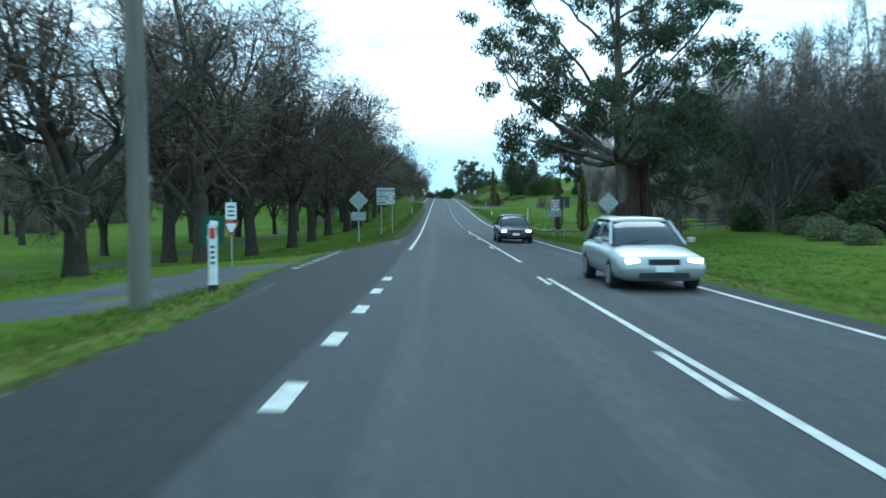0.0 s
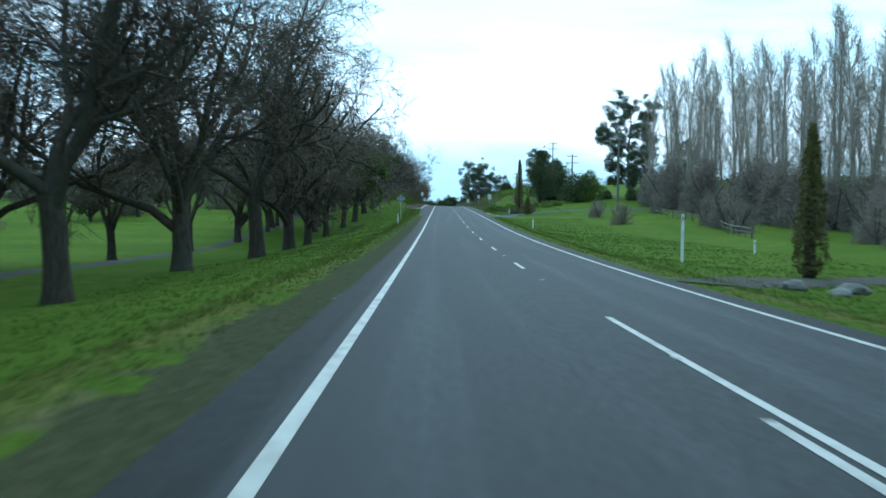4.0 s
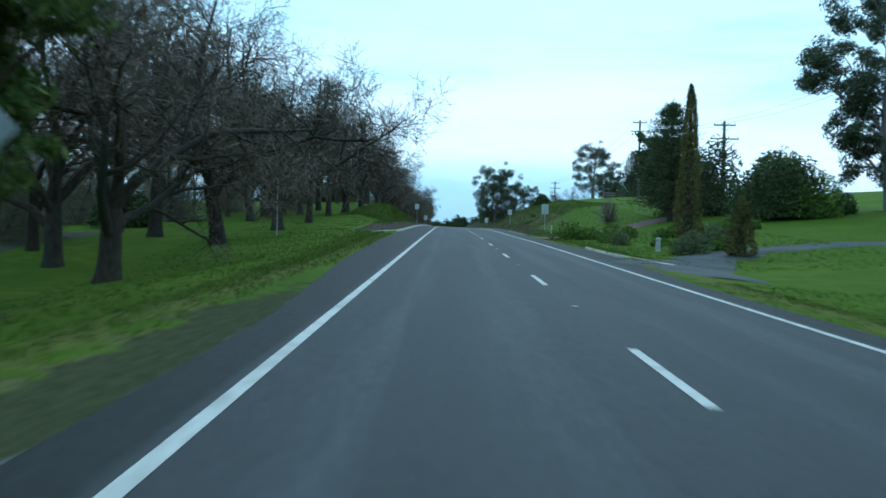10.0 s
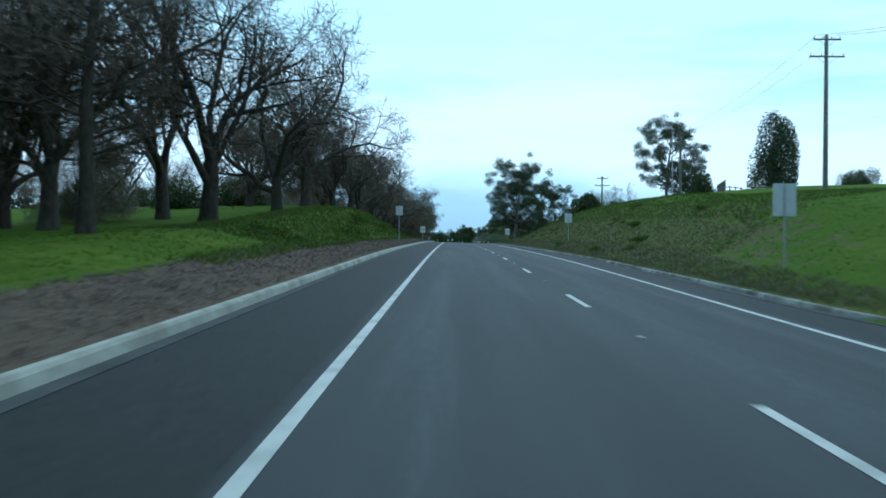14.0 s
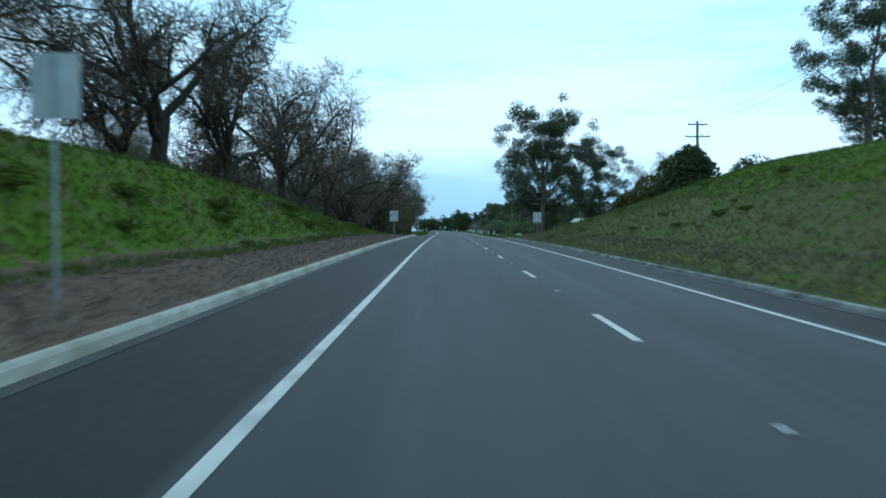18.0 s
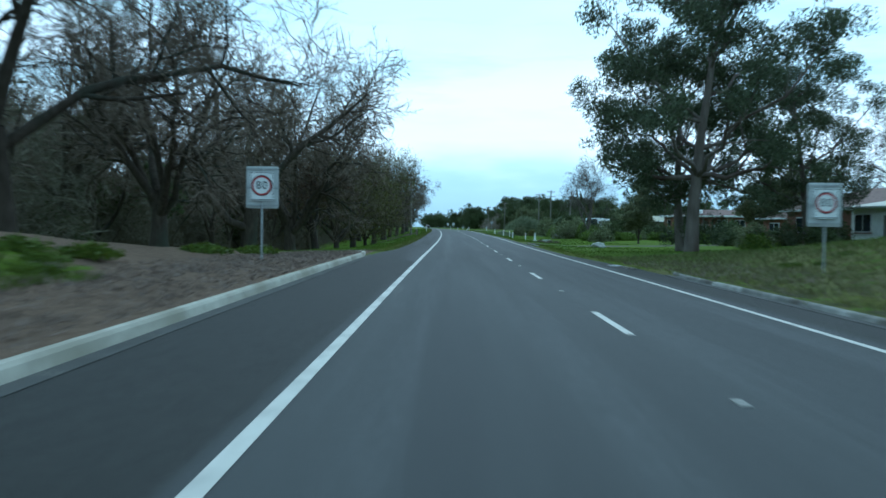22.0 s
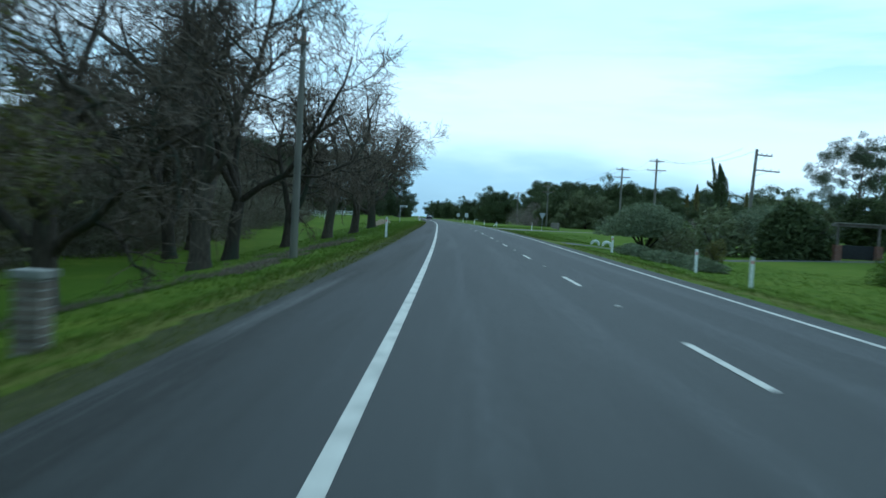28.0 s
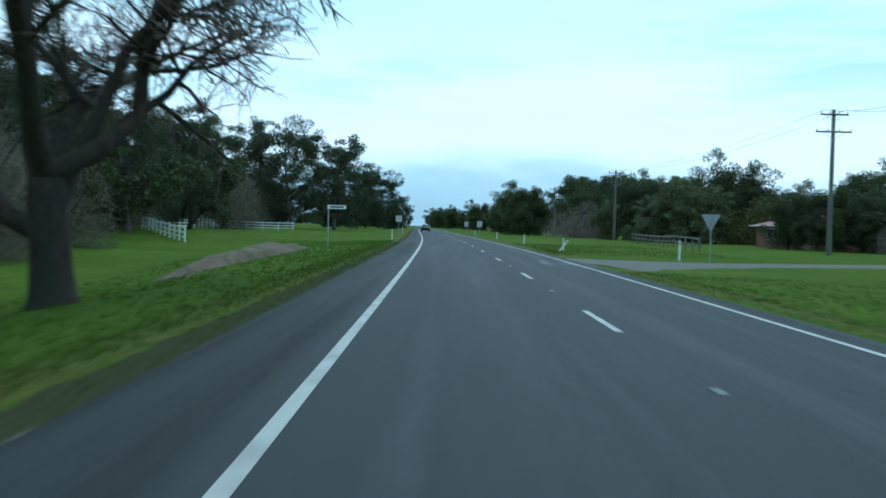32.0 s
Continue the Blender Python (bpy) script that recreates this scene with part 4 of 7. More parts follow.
# ---- gum trees ----
def gum(name, label, seed, height, radius, clear, limbs, spread, per, leaf=.13, clump=.55, bark=None, group="", dense=5, base=None, squeeze=1.0, low=.35, wide=.6, leafm=None, droop=.45, side=.3):
    leafm = leafm or L_GUM
    rg = np.random.default_rng(seed)
    wood, twigs, tips = [], [], []
    b, r = grow(rg, (0, 0, -0.3), (0.05, 0.02, 1), clear, radius, 5, 0.05, 0.02, 0.75)
    r[0] *= 1.35
    wood.append((b, r, 12))
    for i in range(limbs):
        a = 2 * math.pi * (i + rg.uniform(-.3, .3)) / limbs
        out = rg.uniform(.25, 1.0) * spread
        j = rg.integers(2, 6)
        ln = (height - b[j][2]) * rg.uniform(.6, .95)
        q, rr = grow(rg, b[j], (math.cos(a) * out, math.sin(a) * out * squeeze, .8), ln, radius * rg.uniform(.3, .55), 6, .17, .09, .2)
        wood.append((q, rr, 8))
        for jj in range(dense):
            f = low + (1 - low) * (jj + rg.uniform(.2, 1)) / dense
            s = min(f, .999) * 6
            k = int(s)
            p = q[k] + (q[k + 1] - q[k]) * (s - k)
            d = (q[k + 1] - q[k]) / np.linalg.norm(q[k + 1] - q[k])
            w, wr = grow(rg, p, side_way(rg, d, radians(rg.uniform(30, 65))), ln * side * rg.uniform(.6, 1.2), max(.02, rr[k] * .5), 4, .2, .06, .3)
            wood.append((w, wr, 5))
            for z in range(3):
                e, er = grow(rg, w[2 + z % 3], side_way(rg, (w[-1] - w[0]) / np.linalg.norm(w[-1] - w[0]), radians(rg.uniform(15, 60))), ln * .10 * rg.uniform(.6, 1.4), .018, 2, .2, .03, .4)
                twigs.append((e, er, 3))
                tips.append(e[-1])
            tips.append(w[-1])
    c = []
    for k, q in enumerate(tips):                        # lumpy leaf masses, flat below, at the branch ends
        R = clump * rg.uniform(.75, 1.3) * (1 if k % 4 == 3 else .62)
        m = max(4, int(per * (R / clump) ** 2))
        d = rg.normal(size=(5, 3)) * .42 * R
        u = rg.normal(size=(m, 3))
        u *= (rg.uniform(0, 1, (m, 1)) ** .4 * R * .62) / np.linalg.norm(u, axis=1)[:, None]
        o = d[rg.integers(0, 5, m)] + u
        o[:, 2] *= .7
        c.append(q + o)
    c = np.concatenate(c)
    tr = thing(name, label, "tree", AWAY, group)
    part("trunk", tubes_mesh("trunk", wood + [w for w in twigs if bark is None], bark or M_GUM), bark or M_GUM, tr, "" if bark else "pale smooth limbs")
    part("foliage", leaves_mesh("foliage", c, rg, leaf, wide, droop, leafm), leafm, tr)
    if base:
        part("bark_skirt", tubes_mesh("bark_skirt", [(b[:3], r[:3] * 1.04 + .015, 14)] + base, M_GUMBASE), M_GUMBASE, tr, "rough dark red-brown bark round the foot")
    return tr


leafy = gum("leafy_tree", "small evergreen tree with hanging sprays of green leaves", 90, 10.5, .34, 5.8, 12, 1.25, 150, .17, .8, M_BARK, "park evergreens", 6, None, 1.0, .3, .55, L_SPRAY, .7)
dark_tree = gum("evergreen_tree", "dark dense evergreen tree with an uneven crown", 93, 9.5, .32, 1.4, 10, .9, 100, .21, 1.15, M_BARK, "dark evergreens", 6, None, 1.0, .08, 1.1, L_DARK, .2)
far_tree = gum("evergreen_tree", "dark broad evergreen tree in the distance", 94, 11.5, .34, 1.8, 8, .85, 150, .2, 1.6, M_BARK, "distant trees", 4, None, 1.0, .08, .9, L_DARK, .2)
oaks = []
for s, (h, n, c, r) in enumerate([(10.5, 7, 1.5, .36), (10.0, 7, 1.2, .34), (11.0, 6, 1.7, .38)]):
    oaks.append(tree_thing("bare_tree", "dark bare tree with low crooked spreading limbs on the bank", spread_tree(140 + s, h, n, c, r, twig=8, dense=.9, out=(.5, 1.05), bend=.25, rise=.08), M_BARK, M_TWIG, m=AWAY, group="avenue of bare trees", more=4, reach=.5, width=.034))
opens = [tree_thing("bare_tree", "open-crowned bare tree with crooked dark limbs", spread_tree(150 + s, 14.0 - s, 5, 2.7 - .3 * s, .43, twig=8, dense=.95, bend=.22), M_BARK, M_TWIG, m=AWAY, group="avenue of bare trees", more=3, reach=.5, width=.034) for s in range(3)]
pale_bare = [tree_thing("pale_bare_tree", "tall soft grey bare tree behind the lawn", spread_tree(160 + s, 14.5 - s, 6, 2.4, .3, twig=8, bend=.16), M_TWIG4, M_TWIG4, m=AWAY, group="bare trees behind the lawn", more=5, reach=.5, width=.03) for s in range(2)]
larches = [tree_thing("straight_bare_tree", "tall straight bare tree with level side branches", spire_tree(100 + s, 15.5 - 2 * s, .32, 3.6), M_BARK, M_TWIG, m=AWAY, group="avenue of bare trees") for s in range(2)]

# the avenue: one straight row, about 14 m apart
AVENUE = [28.8, 44.4, 57.2, 70.7, 85.0, 98.6, 112.6, 126.0, 138.5, 151.0, 165.6, 180.2, 195.2, 210.3, 225.3, 240.2, 254.6, 270.0, 285.0, 298.2, 314.4, 328.6, 342.8, 355.6, 372.0, 385.1, 400.3, 414.5, 428.6, 442.5, 458.0, 471.8, 483.0, 495.0, 503.5, 516.0, 529.7, 543.6, 557.8]
KIND = {28.8: protos[3], 165.6: leafy,  225.3: larches[1], 240.2: larches[0], 428.6: rusty, 458.0: yellow, 471.8: yellow, 442.5: yellow, 557.8: oaks[2]}
rng = random.Random(11)


def plant(proto, x, y, s=1.0, turn=None, sink=0.0):
    l = x - float(xc(y))
    return copy_thing(proto, pose(x, y, gz(l, y) - sink, 0, 0, rng.uniform(0, 360) if turn is None else turn) @ Matrix.Scale(s, 4))


for i, y in enumerate(AVENUE):
    k = KIND.get(y, opens[i % 3] if y > 504 or y in (180.2, 195.2, 254.6, 285.0, 372.0, 483.0) else oaks[i % 3] if y in (270.0, 298.2, 314.4, 328.6, 355.6, 400.3) else protos[(i * 2 + i // 3) % 5])
    x = {503.5: -14.4, 516.0: -14.0, 529.7: -13.5, 543.6: -13.1, 557.8: -12.8}.get(y, -14.4 + rng.uniform(-.35, .35) if y < 490 else -13.4)
    plant(k, x, y, .82 if y == 471.8 else 1.36 if y == 400.3 else 1.3 if y in (98.6, 112.6, 126.0, 414.5, 458.0, 557.8) else rng.uniform(1.0, 1.16) if y < 150 else rng.uniform(.92, 1.08))
for x, y, s in ((-17.2, 161, 1.05), (-24, 170, 1.1)):
    plant(leafy, x, y, s)
for x, y, s in ((-18.5, 172, 1.1), (-19.5, 156, 1.15), (-20, 202, 1.05), (-19, 186, 1.1), (-18.5, 246, 1.05), (-21, 239, 1.1), (-18.5, 260, 1.0)):
    plant(protos[int(y) % 5], x, y, s)
for i in range(3):                                     # close behind the row above the cutting
    plant(protos[(i * 3) % 5], -20.5 + rng.uniform(-2.5, 2), 224 + i * 12 + rng.uniform(-3, 3), rng.uniform(.9, 1.15))
for x, y in ((-18.5, 52), (-20, 66), (-19, 283), (-20, 300), (-18.5, 322)):
    plant((protos[int(y) % 5], oaks[int(y) % 3])[y > 250], x, y, 1.05)
for k, x, y, turn in ((0, -19.0, 508, 40), (2, -20.5, 517, 150)):   # behind the last of the row
    plant(protos[k], x, y, 1.0, turn)
for i in range(4):
    plant(protos[(i * 3 + 1) % 5], -21.5 - (i % 2) * 3 + rng.uniform(-1, 1), 72 + i * 9.5, rng.uniform(.9, 1.1))
# a second row and the park behind
for i in range(30):
    y = 20 + i * 15.5 + rng.uniform(-4, 4)
    if not 262 < y < 350:
        plant(small[i % 3] if i % 4 else protos[i % 5], -24.5 + rng.uniform(-2, 2), y, rng.uniform(.85, 1.1))
for i in range(44):
    y = rng.uniform(10, 560)
    plant(small[i % 3], -rng.uniform(32, 75), y, rng.uniform(.8, 1.25))


def crown_gum(name, label, seed, height, width, radius, clear, limbs, R, per, leaf, forks=5, group="", leafm=None, lean=0.03, low=.12, bark=None, droop=.6, tight=1.0, crest=0):
    """A gum whose limbs climb out of the trunk to an egg-shaped crown; each ends in dense rounded leaf masses with sky between them."""
    rg = np.random.default_rng(seed)
    leafm, bark = leafm or L_GUM, bark or M_GUM
    b, r = grow(rg, (0, 0, -.3), (lean, .02, 1), height * .84, radius, 10, .05, .03, .16)
    r[0] *= 1.15
    wood, ends = [(b, r, 11)], [(b[-1] + np.array((0, 0, R * .4)), 1.0)]
    zm, hz = clear + (height - clear) * .5, (height - clear) * .54
    for i in range(crest):                             # short limbs that fill the rounded top
        a = 6.283 * i / crest + rg.uniform(-.3, .3)
        e, er = grow(rg, b[-3], (math.cos(a) * .8, math.sin(a) * .8, 1), height * .17, radius * .2, 5, .1, .06, .3)
        wood.append((e, er, 5))
        ends.append((e[-1], 1.0))
    for i in range(limbs):
        f = (i + rg.uniform(.2, .8)) / limbs
        zt = clear + (height - clear) * (low + (.93 - low) * f)
        half = width / 2 * math.sqrt(max(.05, 1 - ((zt - zm) / hz) ** 2))
        a, rad = i * 2.4 + rg.uniform(-.4, .4), half * (1.0 if i % 3 else .62) * rg.uniform(.8, 1.0)
        j = int(np.clip(np.searchsorted(b[:, 2], max(clear * .8, zt - rad * rg.uniform(.75, 1.2))), 1, 9))
        p = b[j]
        end = np.array((b[j][0] + math.cos(a) * rad, b[j][1] + math.sin(a) * rad, zt))
        mid = p + (end - p) * np.array((.62, .62, .38)) + rg.normal(size=3) * .35
        u = np.linspace(0, 1, 8)[:, None]
        q = (1 - u) ** 2 * p + 2 * u * (1 - u) * mid + u * u * end
        q[1:-1] += rg.normal(size=(6, 3)) * .09 * min(2, rad / 3)
        rr = np.linspace(radius * .42 * (1.15 - .75 * f), .035, 8)
        wood.append((q, rr, 7))
        ends.append((end, 1.0))
        for k in range(forks):
            s = 2.8 + 4.0 * (k + rg.uniform(0, 1)) / forks
            m = int(s)
            o = q[m] + (q[min(m + 1, 7)] - q[m]) * (s - m)
            d = (q[-1] - q[3]) / (np.linalg.norm(q[-1] - q[3]) + 1e-9)
            e, er = grow(rg, o, side_way(rg, d, radians(rg.uniform(35, 80))) + np.array((0, 0, .3)), R * rg.uniform(.9, 1.9), max(.025, rr[m] * .5), 4, .16, .05, .35)
            wood.append((e, er, 5))
            ends.append((e[-1], rg.uniform(.5, .85)))
    c = []
    for q, k in ends:
        Rk = R * k * rg.uniform(.8, 1.25)
        m = max(8, int(per * (Rk / R) ** 2))
        d = rg.normal(size=(5, 3)) * .4 * tight * Rk
        u = rg.normal(size=(m, 3))
        u *= (rg.uniform(0, 1, (m, 1)) ** .33 * Rk * .56) / np.linalg.norm(u, axis=1)[:, None]
        o = d[rg.integers(0, 5, m)] + u
        o[:, 2] *= .74
        c.append(q + o)
    tr = thing(name, label, "tree", AWAY, group)
    part("trunk", tubes_mesh("trunk", wood, bark), bark, tr, "pale smooth trunk and limbs")
    part("foliage", leaves_mesh("foliage", np.concatenate(c), rg, leaf, .5, droop, leafm), leafm, tr)
    return tr


big = crown_gum("gum_tree", "huge old gum with twin dark-footed trunks by the road", 8, 23.0, 19.5, .55, 4.4, 32, 1.55, 640, .17, 4, lean=.0, low=.03, droop=.75, bark=M_GUM2)
foot = [(np.array([(0, 0, -.3), (.0, .01, .8), (.0, .03, 2.4), (.0, .05, 4.0), (.0, .07, 5.2)]), np.array([1.15, .96, .88, .82, .74]), 14),
        (np.array([(1.5, .6, -.3), (1.4, .6, 1.0), (1.3, .7, 2.8), (1.2, .9, 5.0), (1.6, 1.2, 7.5), (2.4, 1.6, 10.5)]), np.array([.8, .58, .5, .4, .28, .1]), 12)]
part("bark_skirt", tubes_mesh("bark_skirt", foot, M_GUMBASE), M_GUMBASE, big, "rough dark red-brown bark round the foot")
big.matrix_basis = at(10.8, 60.6)
far = crown_gum("gum_tree", "tall forked gum with pale limbs and separate leaf clumps", 24, 18.2, 13.6, .40, 3.6, 20, 1.85, 950, .14, 3, low=.0, bark=M_GUM2, tight=.8, crest=5)
far.matrix_basis = at(10.9, 396.5, turn=40)
copy_thing(far, at(16.2, 67.0, turn=75, s=.66))
copy_thing(far, at(20.8, 405, turn=200, s=.72))
copy_thing(far, at(11.9, 402.5, turn=120, s=.8))
g2 = crown_gum("gum_tree", "upright dense gum above a shrubby slope", 35, 18.6, 10.4, .40, 3.2, 26, 1.55, 900, .16, 3, low=-.04, tight=.85)
g2.matrix_basis = at(32.2, 216.7, turn=10)
copy_thing(g2, at(42, 214, -0.3, 70, .55))
copy_thing(far, at(36.0, 352, 0, 150, .52))
g3 = gum("gum_tree", "dark rounded gum among houses and gardens", 33, 16, .35, 3.0, 8, .7, 150, .22, 1.5, dense=5, low=.2, wide=1.1)
for l, y, s in ((62, 430, .55), (52, 395, .6), (70, 400, .5), (60, 660, .6)):
    copy_thing(g3, at(l, y, -.2, rng.uniform(0, 360), s))


# ---- poplars: bare, upright, pale ----
def poplar(seed, h):
    rg = np.random.default_rng(seed)
    wood, twigs, tips = [], [], []
    b, r = grow(rg, (0, 0, -.3), (0, 0, 1), h, .2, 8, .03, .04, .1)
    wood.append((b, r, 8))
    for i in range(34):
        f = .14 + .82 * i / 34
        s = f * 8
        j = min(int(s), 7)
        p = b[j] + (b[j + 1] - b[j]) * (s - j)
        a = rg.uniform(0, 6.28)
        q, rr = grow(rg, p, (math.cos(a) * .45, math.sin(a) * .45, 1), h * .22 * (1.15 - f * .8), .035, 4, .08, .07, .3)
        wood.append((q, rr, 4))
        ramify(rg, q, rr, [(9, 1.2, 24, .08, .06, .1)], 0, wood, twigs, tips)
    return tree_thing("poplar", "tall bare upright poplar with pale grey branches", (wood, twigs, tips), M_TWIG2, M_TWIG2, m=AWAY, group="poplar rows", more=3, reach=.7, width=.034, gather=True)


pops = [poplar(s, h) for s, h in ((1, 17), (2, 19), (3, 15.5))]
for i in range(104):
    y = 88 + i * 1.1 + rng.uniform(-1, 1)
    plant(pops[i % 3], 38.5 + (i % 3) * 4 + rng.uniform(-1, 1) - max(0, (y - 165)) * .2, y, rng.uniform(1.0, 1.3))
for i in range(10):
    plant(pops[i % 3], 62 + rng.uniform(-8, 8), 60 + i * 7, rng.uniform(.9, 1.15))


# ---- shrubs, hedges, conifers: a woody core, leaves in an uneven shell ----
def blob_points(rg, n, size, lumps=7, hollow=.55):
    """Leaf places on a lumpy dome of the size (x, y, z), standing on the ground."""
    c = rg.normal(size=(lumps, 3))
    c /= np.linalg.norm(c, axis=1)[:, None]
    c[:, 2] = np.abs(c[:, 2])
    c *= .52
    k = rg.integers(0, lumps, n)
    d = rg.normal(size=(n, 3))
    d /= np.linalg.norm(d, axis=1)[:, None]
    p = c[k] + d * (.5 * (hollow + (1 - hollow) * rg.uniform(0, 1, (n, 1)) ** .5))
    p[:, 2] = np.abs(p[:, 2])
    return p * np.array((size[0] / 2, size[1] / 2, size[2]))


def shrub(name, label, seed, size, material, n=1600, leaf=.13, category="shrub", stems=5, group="", hollow=.55, wide=.55, bark=None):
    rg = np.random.default_rng(seed)
    t = thing(name, label, category, AWAY, group)
    wood = []
    for i in range(stems):
        a = 6.28 * i / stems
        w, r = grow(rg, (0, 0, -.1), (math.cos(a) * .45 * size[0] / size[2], math.sin(a) * .45 * size[1] / size[2], 1), size[2] * .85, .03 * size[2] ** .6, 4, .14, .02, .3)
        wood.append((w, r, 5))
    part("trunk", tubes_mesh("trunk", wood, bark or M_BARK), bark or M_BARK, t)
    part("foliage", leaves_mesh("foliage", blob_points(rg, n, size, 9, hollow), rg, leaf, wide, .1, material), material, t)
    return t


def column(name, label, seed, h, r, material, n, leaf=.14, group="", category="tree", taper=.55, up=-.6):
    """A cypress: a narrow flame of upright sprays round a stem."""
    rg = np.random.default_rng(seed)
    t = thing(name, label, category, AWAY, group)
    z = rg.uniform(0.02, 1, n)
    prof = np.minimum(1, z / .12) ** .5 * np.clip(1 - z, 0, 1) ** taper * 1.15
    a = rg.uniform(0, 6.28, n)
    lump = 1 + .16 * np.sin(a * 3 + z * 17) + .12 * np.sin(a * 5 - z * 31)
    rad = r * prof * lump * (.72 + .28 * rg.uniform(0, 1, n) ** .5)
    c = np.stack([np.cos(a) * rad, np.sin(a) * rad, z * h], 1)
    part("trunk", tubes_mesh("trunk", [(np.array([(0, 0, -.2), (0, 0, h * .5), (0, 0, h * .9)]), np.array([r * .42, r * .34, .02]), 8)], M_BARK), M_BARK, t)
    part("foliage", leaves_mesh("foliage", c, rg, leaf, .45, up, material), material, t)
    return t


def put(proto, l, y, s=1.0, turn=None, dz=0.0):
    return copy_thing(proto, at(l, y, dz, rng.uniform(0, 360) if turn is None else turn, s))


cyp = column("cypress", "narrow olive-green pencil cypress", 1, 5.0, .48, L_CYP, 2600, .11, "roadside cypresses")
cyp.matrix_basis = at(9.5, 85.5)
put(cyp, 11.1, 80.7, 1.06)
tall_cyp = column("cypress", "tall ragged pencil cypress with browned foliage", 2, 8.3, .62, L_CYP, 6000, .11)
tall_cyp.matrix_basis = at(9.75, 192, -.1)
cone = column("clipped_conifer", "small golden-green cone-shaped conifer", 3, 2.7, .62, L_CYP, 3600, .09)
cone.matrix_basis = at(10.45, 186.2, -.1)
def conifer(name, label, seed, h, w, material, leaf=.15, whorls=24, each=8, n=75):
    """A feathery conifer: whorls of upswept boughs with drooping sprays, ragged to a point."""
    rg = np.random.default_rng(seed)
    t = thing(name, label, "tree", AWAY)
    wood, cl = [(np.array([(0, 0, -.3), (.05, 0, h * .5), (0, .05, h * .97)]), np.array([h * .028, h * .018, .03]), 9)], []
    for i in range(whorls):
        f = (i + rg.uniform(0, .8)) / whorls
        z = h * (.05 + .92 * f)
        for k in range(each):
            a = 6.283 * (k + rg.uniform(-.3, .3)) / each + i * .7
            ln = w / 2 * (1 - f) ** .62 * rg.uniform(.62, 1.0) * (1 + .16 * math.sin(a * 2 + i * .35)) + .25
            u = np.linspace(0, 1, 5)
            q = np.stack([np.cos(a) * ln * u, np.sin(a) * ln * u, z + ln * (.45 * u - .25 * u * u)], 1)
            wood.append((q, np.linspace(.045, .012, 5), 4))
            g = rg.uniform(.2, 1.05, n)
            c = np.stack([np.cos(a) * ln * g, np.sin(a) * ln * g, z + ln * (.45 * g - .25 * g * g)], 1)
            cl.append(c + rg.normal(size=(n, 3)) * np.array((.34, .34, .24)) * (.55 + ln * .16) - np.array((0, 0, .1)))
    part("trunk", tubes_mesh("trunk", wood, M_BARK), M_BARK, t)
    part("foliage", leaves_mesh("foliage", np.concatenate(cl), rg, leaf, .4, .25, material), material, t)
    return t


cedar = conifer("conifer", "large dark feathery conifer in a garden", 4, 11.5, 9.6, L_DARK, whorls=28, each=9)
cedar.matrix_basis = at(16.2, 221, 0, 0, .87)
copy_thing(far, at(30.0, 343, -.2, 75, .74))
brushy = shrub("round_topped_tree", "upright brushy grey-green tree with a rounded top", 62, (5.2, 5.2, 7.2), L_GUM, 15000, .15, "tree", 3, "", .55, .5)
brushy.matrix_basis = at(29.5, 298, 0, 0, 1.12)
dome = shrub("evergreen_tree", "dense dark dome-shaped evergreen on the bank's top", 63, (7.0, 7.0, 5.4), L_DARK, 9000, .26, "tree", 4, "", .72, .75)
dome.matrix_basis = at(20.1, 357.5, -.3)
golden = shrub("evergreen_tree", "broad rounded olive-gold evergreen above the bank", 69, (9.4, 8.0, 5.6), L_OLIVE, 11000, .24, "tree", 4, "", .85, .75)
golden.matrix_basis = at(21.6, 378, -.1)
put(pale_bare[0], 28.2, 398, .74)
lumpy = shrub("evergreen_tree", "tall broad dark green garden tree", 61, (8.5, 8, 9.0), L_DARK, 8000, .26, "tree", 5, "", .5)
lumpy.matrix_basis = at(20.0, 226, -.3)
put(lumpy, 34.5, 345, .8)
copy_thing(lumpy, at(49.5, 560, -.3, 20) @ Matrix.Diagonal((.85, .85, 1.5, 1)))
lush = shrub("evergreen_tree", "broad bright green garden tree with drooping tiers", 65, (8.0, 7.5, 6.8), L_GREEN, 9000, .2, "tree", 5, "", .5, .7)
lush.matrix_basis = at(26.5, 225, -.3, 0, .84)
put(dark_tree, 18.5, 230, .8)
evergreen = shrub("evergreen_tree", "broad dark green garden tree", 5, (9, 9, 6.2), L_DARK, 7000, .22, "tree")
put(evergreen, 22.5, 214, .9)
rt = shrub("round_tree", "rounded bright green garden tree", 6, (6, 6, 5.0), L_GREEN, 5000, .17, "tree")
rt.matrix_basis = at(24.0, 213.0, 0)
low = shrub("low_shrub", "low spreading green garden shrub", 8, (2.4, 2.2, .85), L_GREEN, 1500, .10, group="garden shrubs")
low.matrix_basis = at(8.4, 206, 0)
for l, y, s in ((7.9, 203.5, .8), (9.6, 208, 1.2), (8.2, 211.5, 1.15), (6.9, 213.2, 1.7), (10.2, 212, 1.3), (9.8, 197.5, .6), (9.2, 190.5, .8), (10.9, 190, .8), (12.2, 205, 1.1), (14, 208, 1.2), (15.2, 203, 1.0), (17, 206, 1.3)):
    put(low, l, y, s)
greys = shrub("grey_shrub", "soft grey-green rounded shrub", 9, (2.0, 2.0, 1.2), L_GREY, 1500, .09, group="garden shrubs")
greys.matrix_basis = at(9.0, 188.5, 0)
put(greys, 8.0, 199.5, .8)
put(greys, 11.4, 193.0, 1.1)
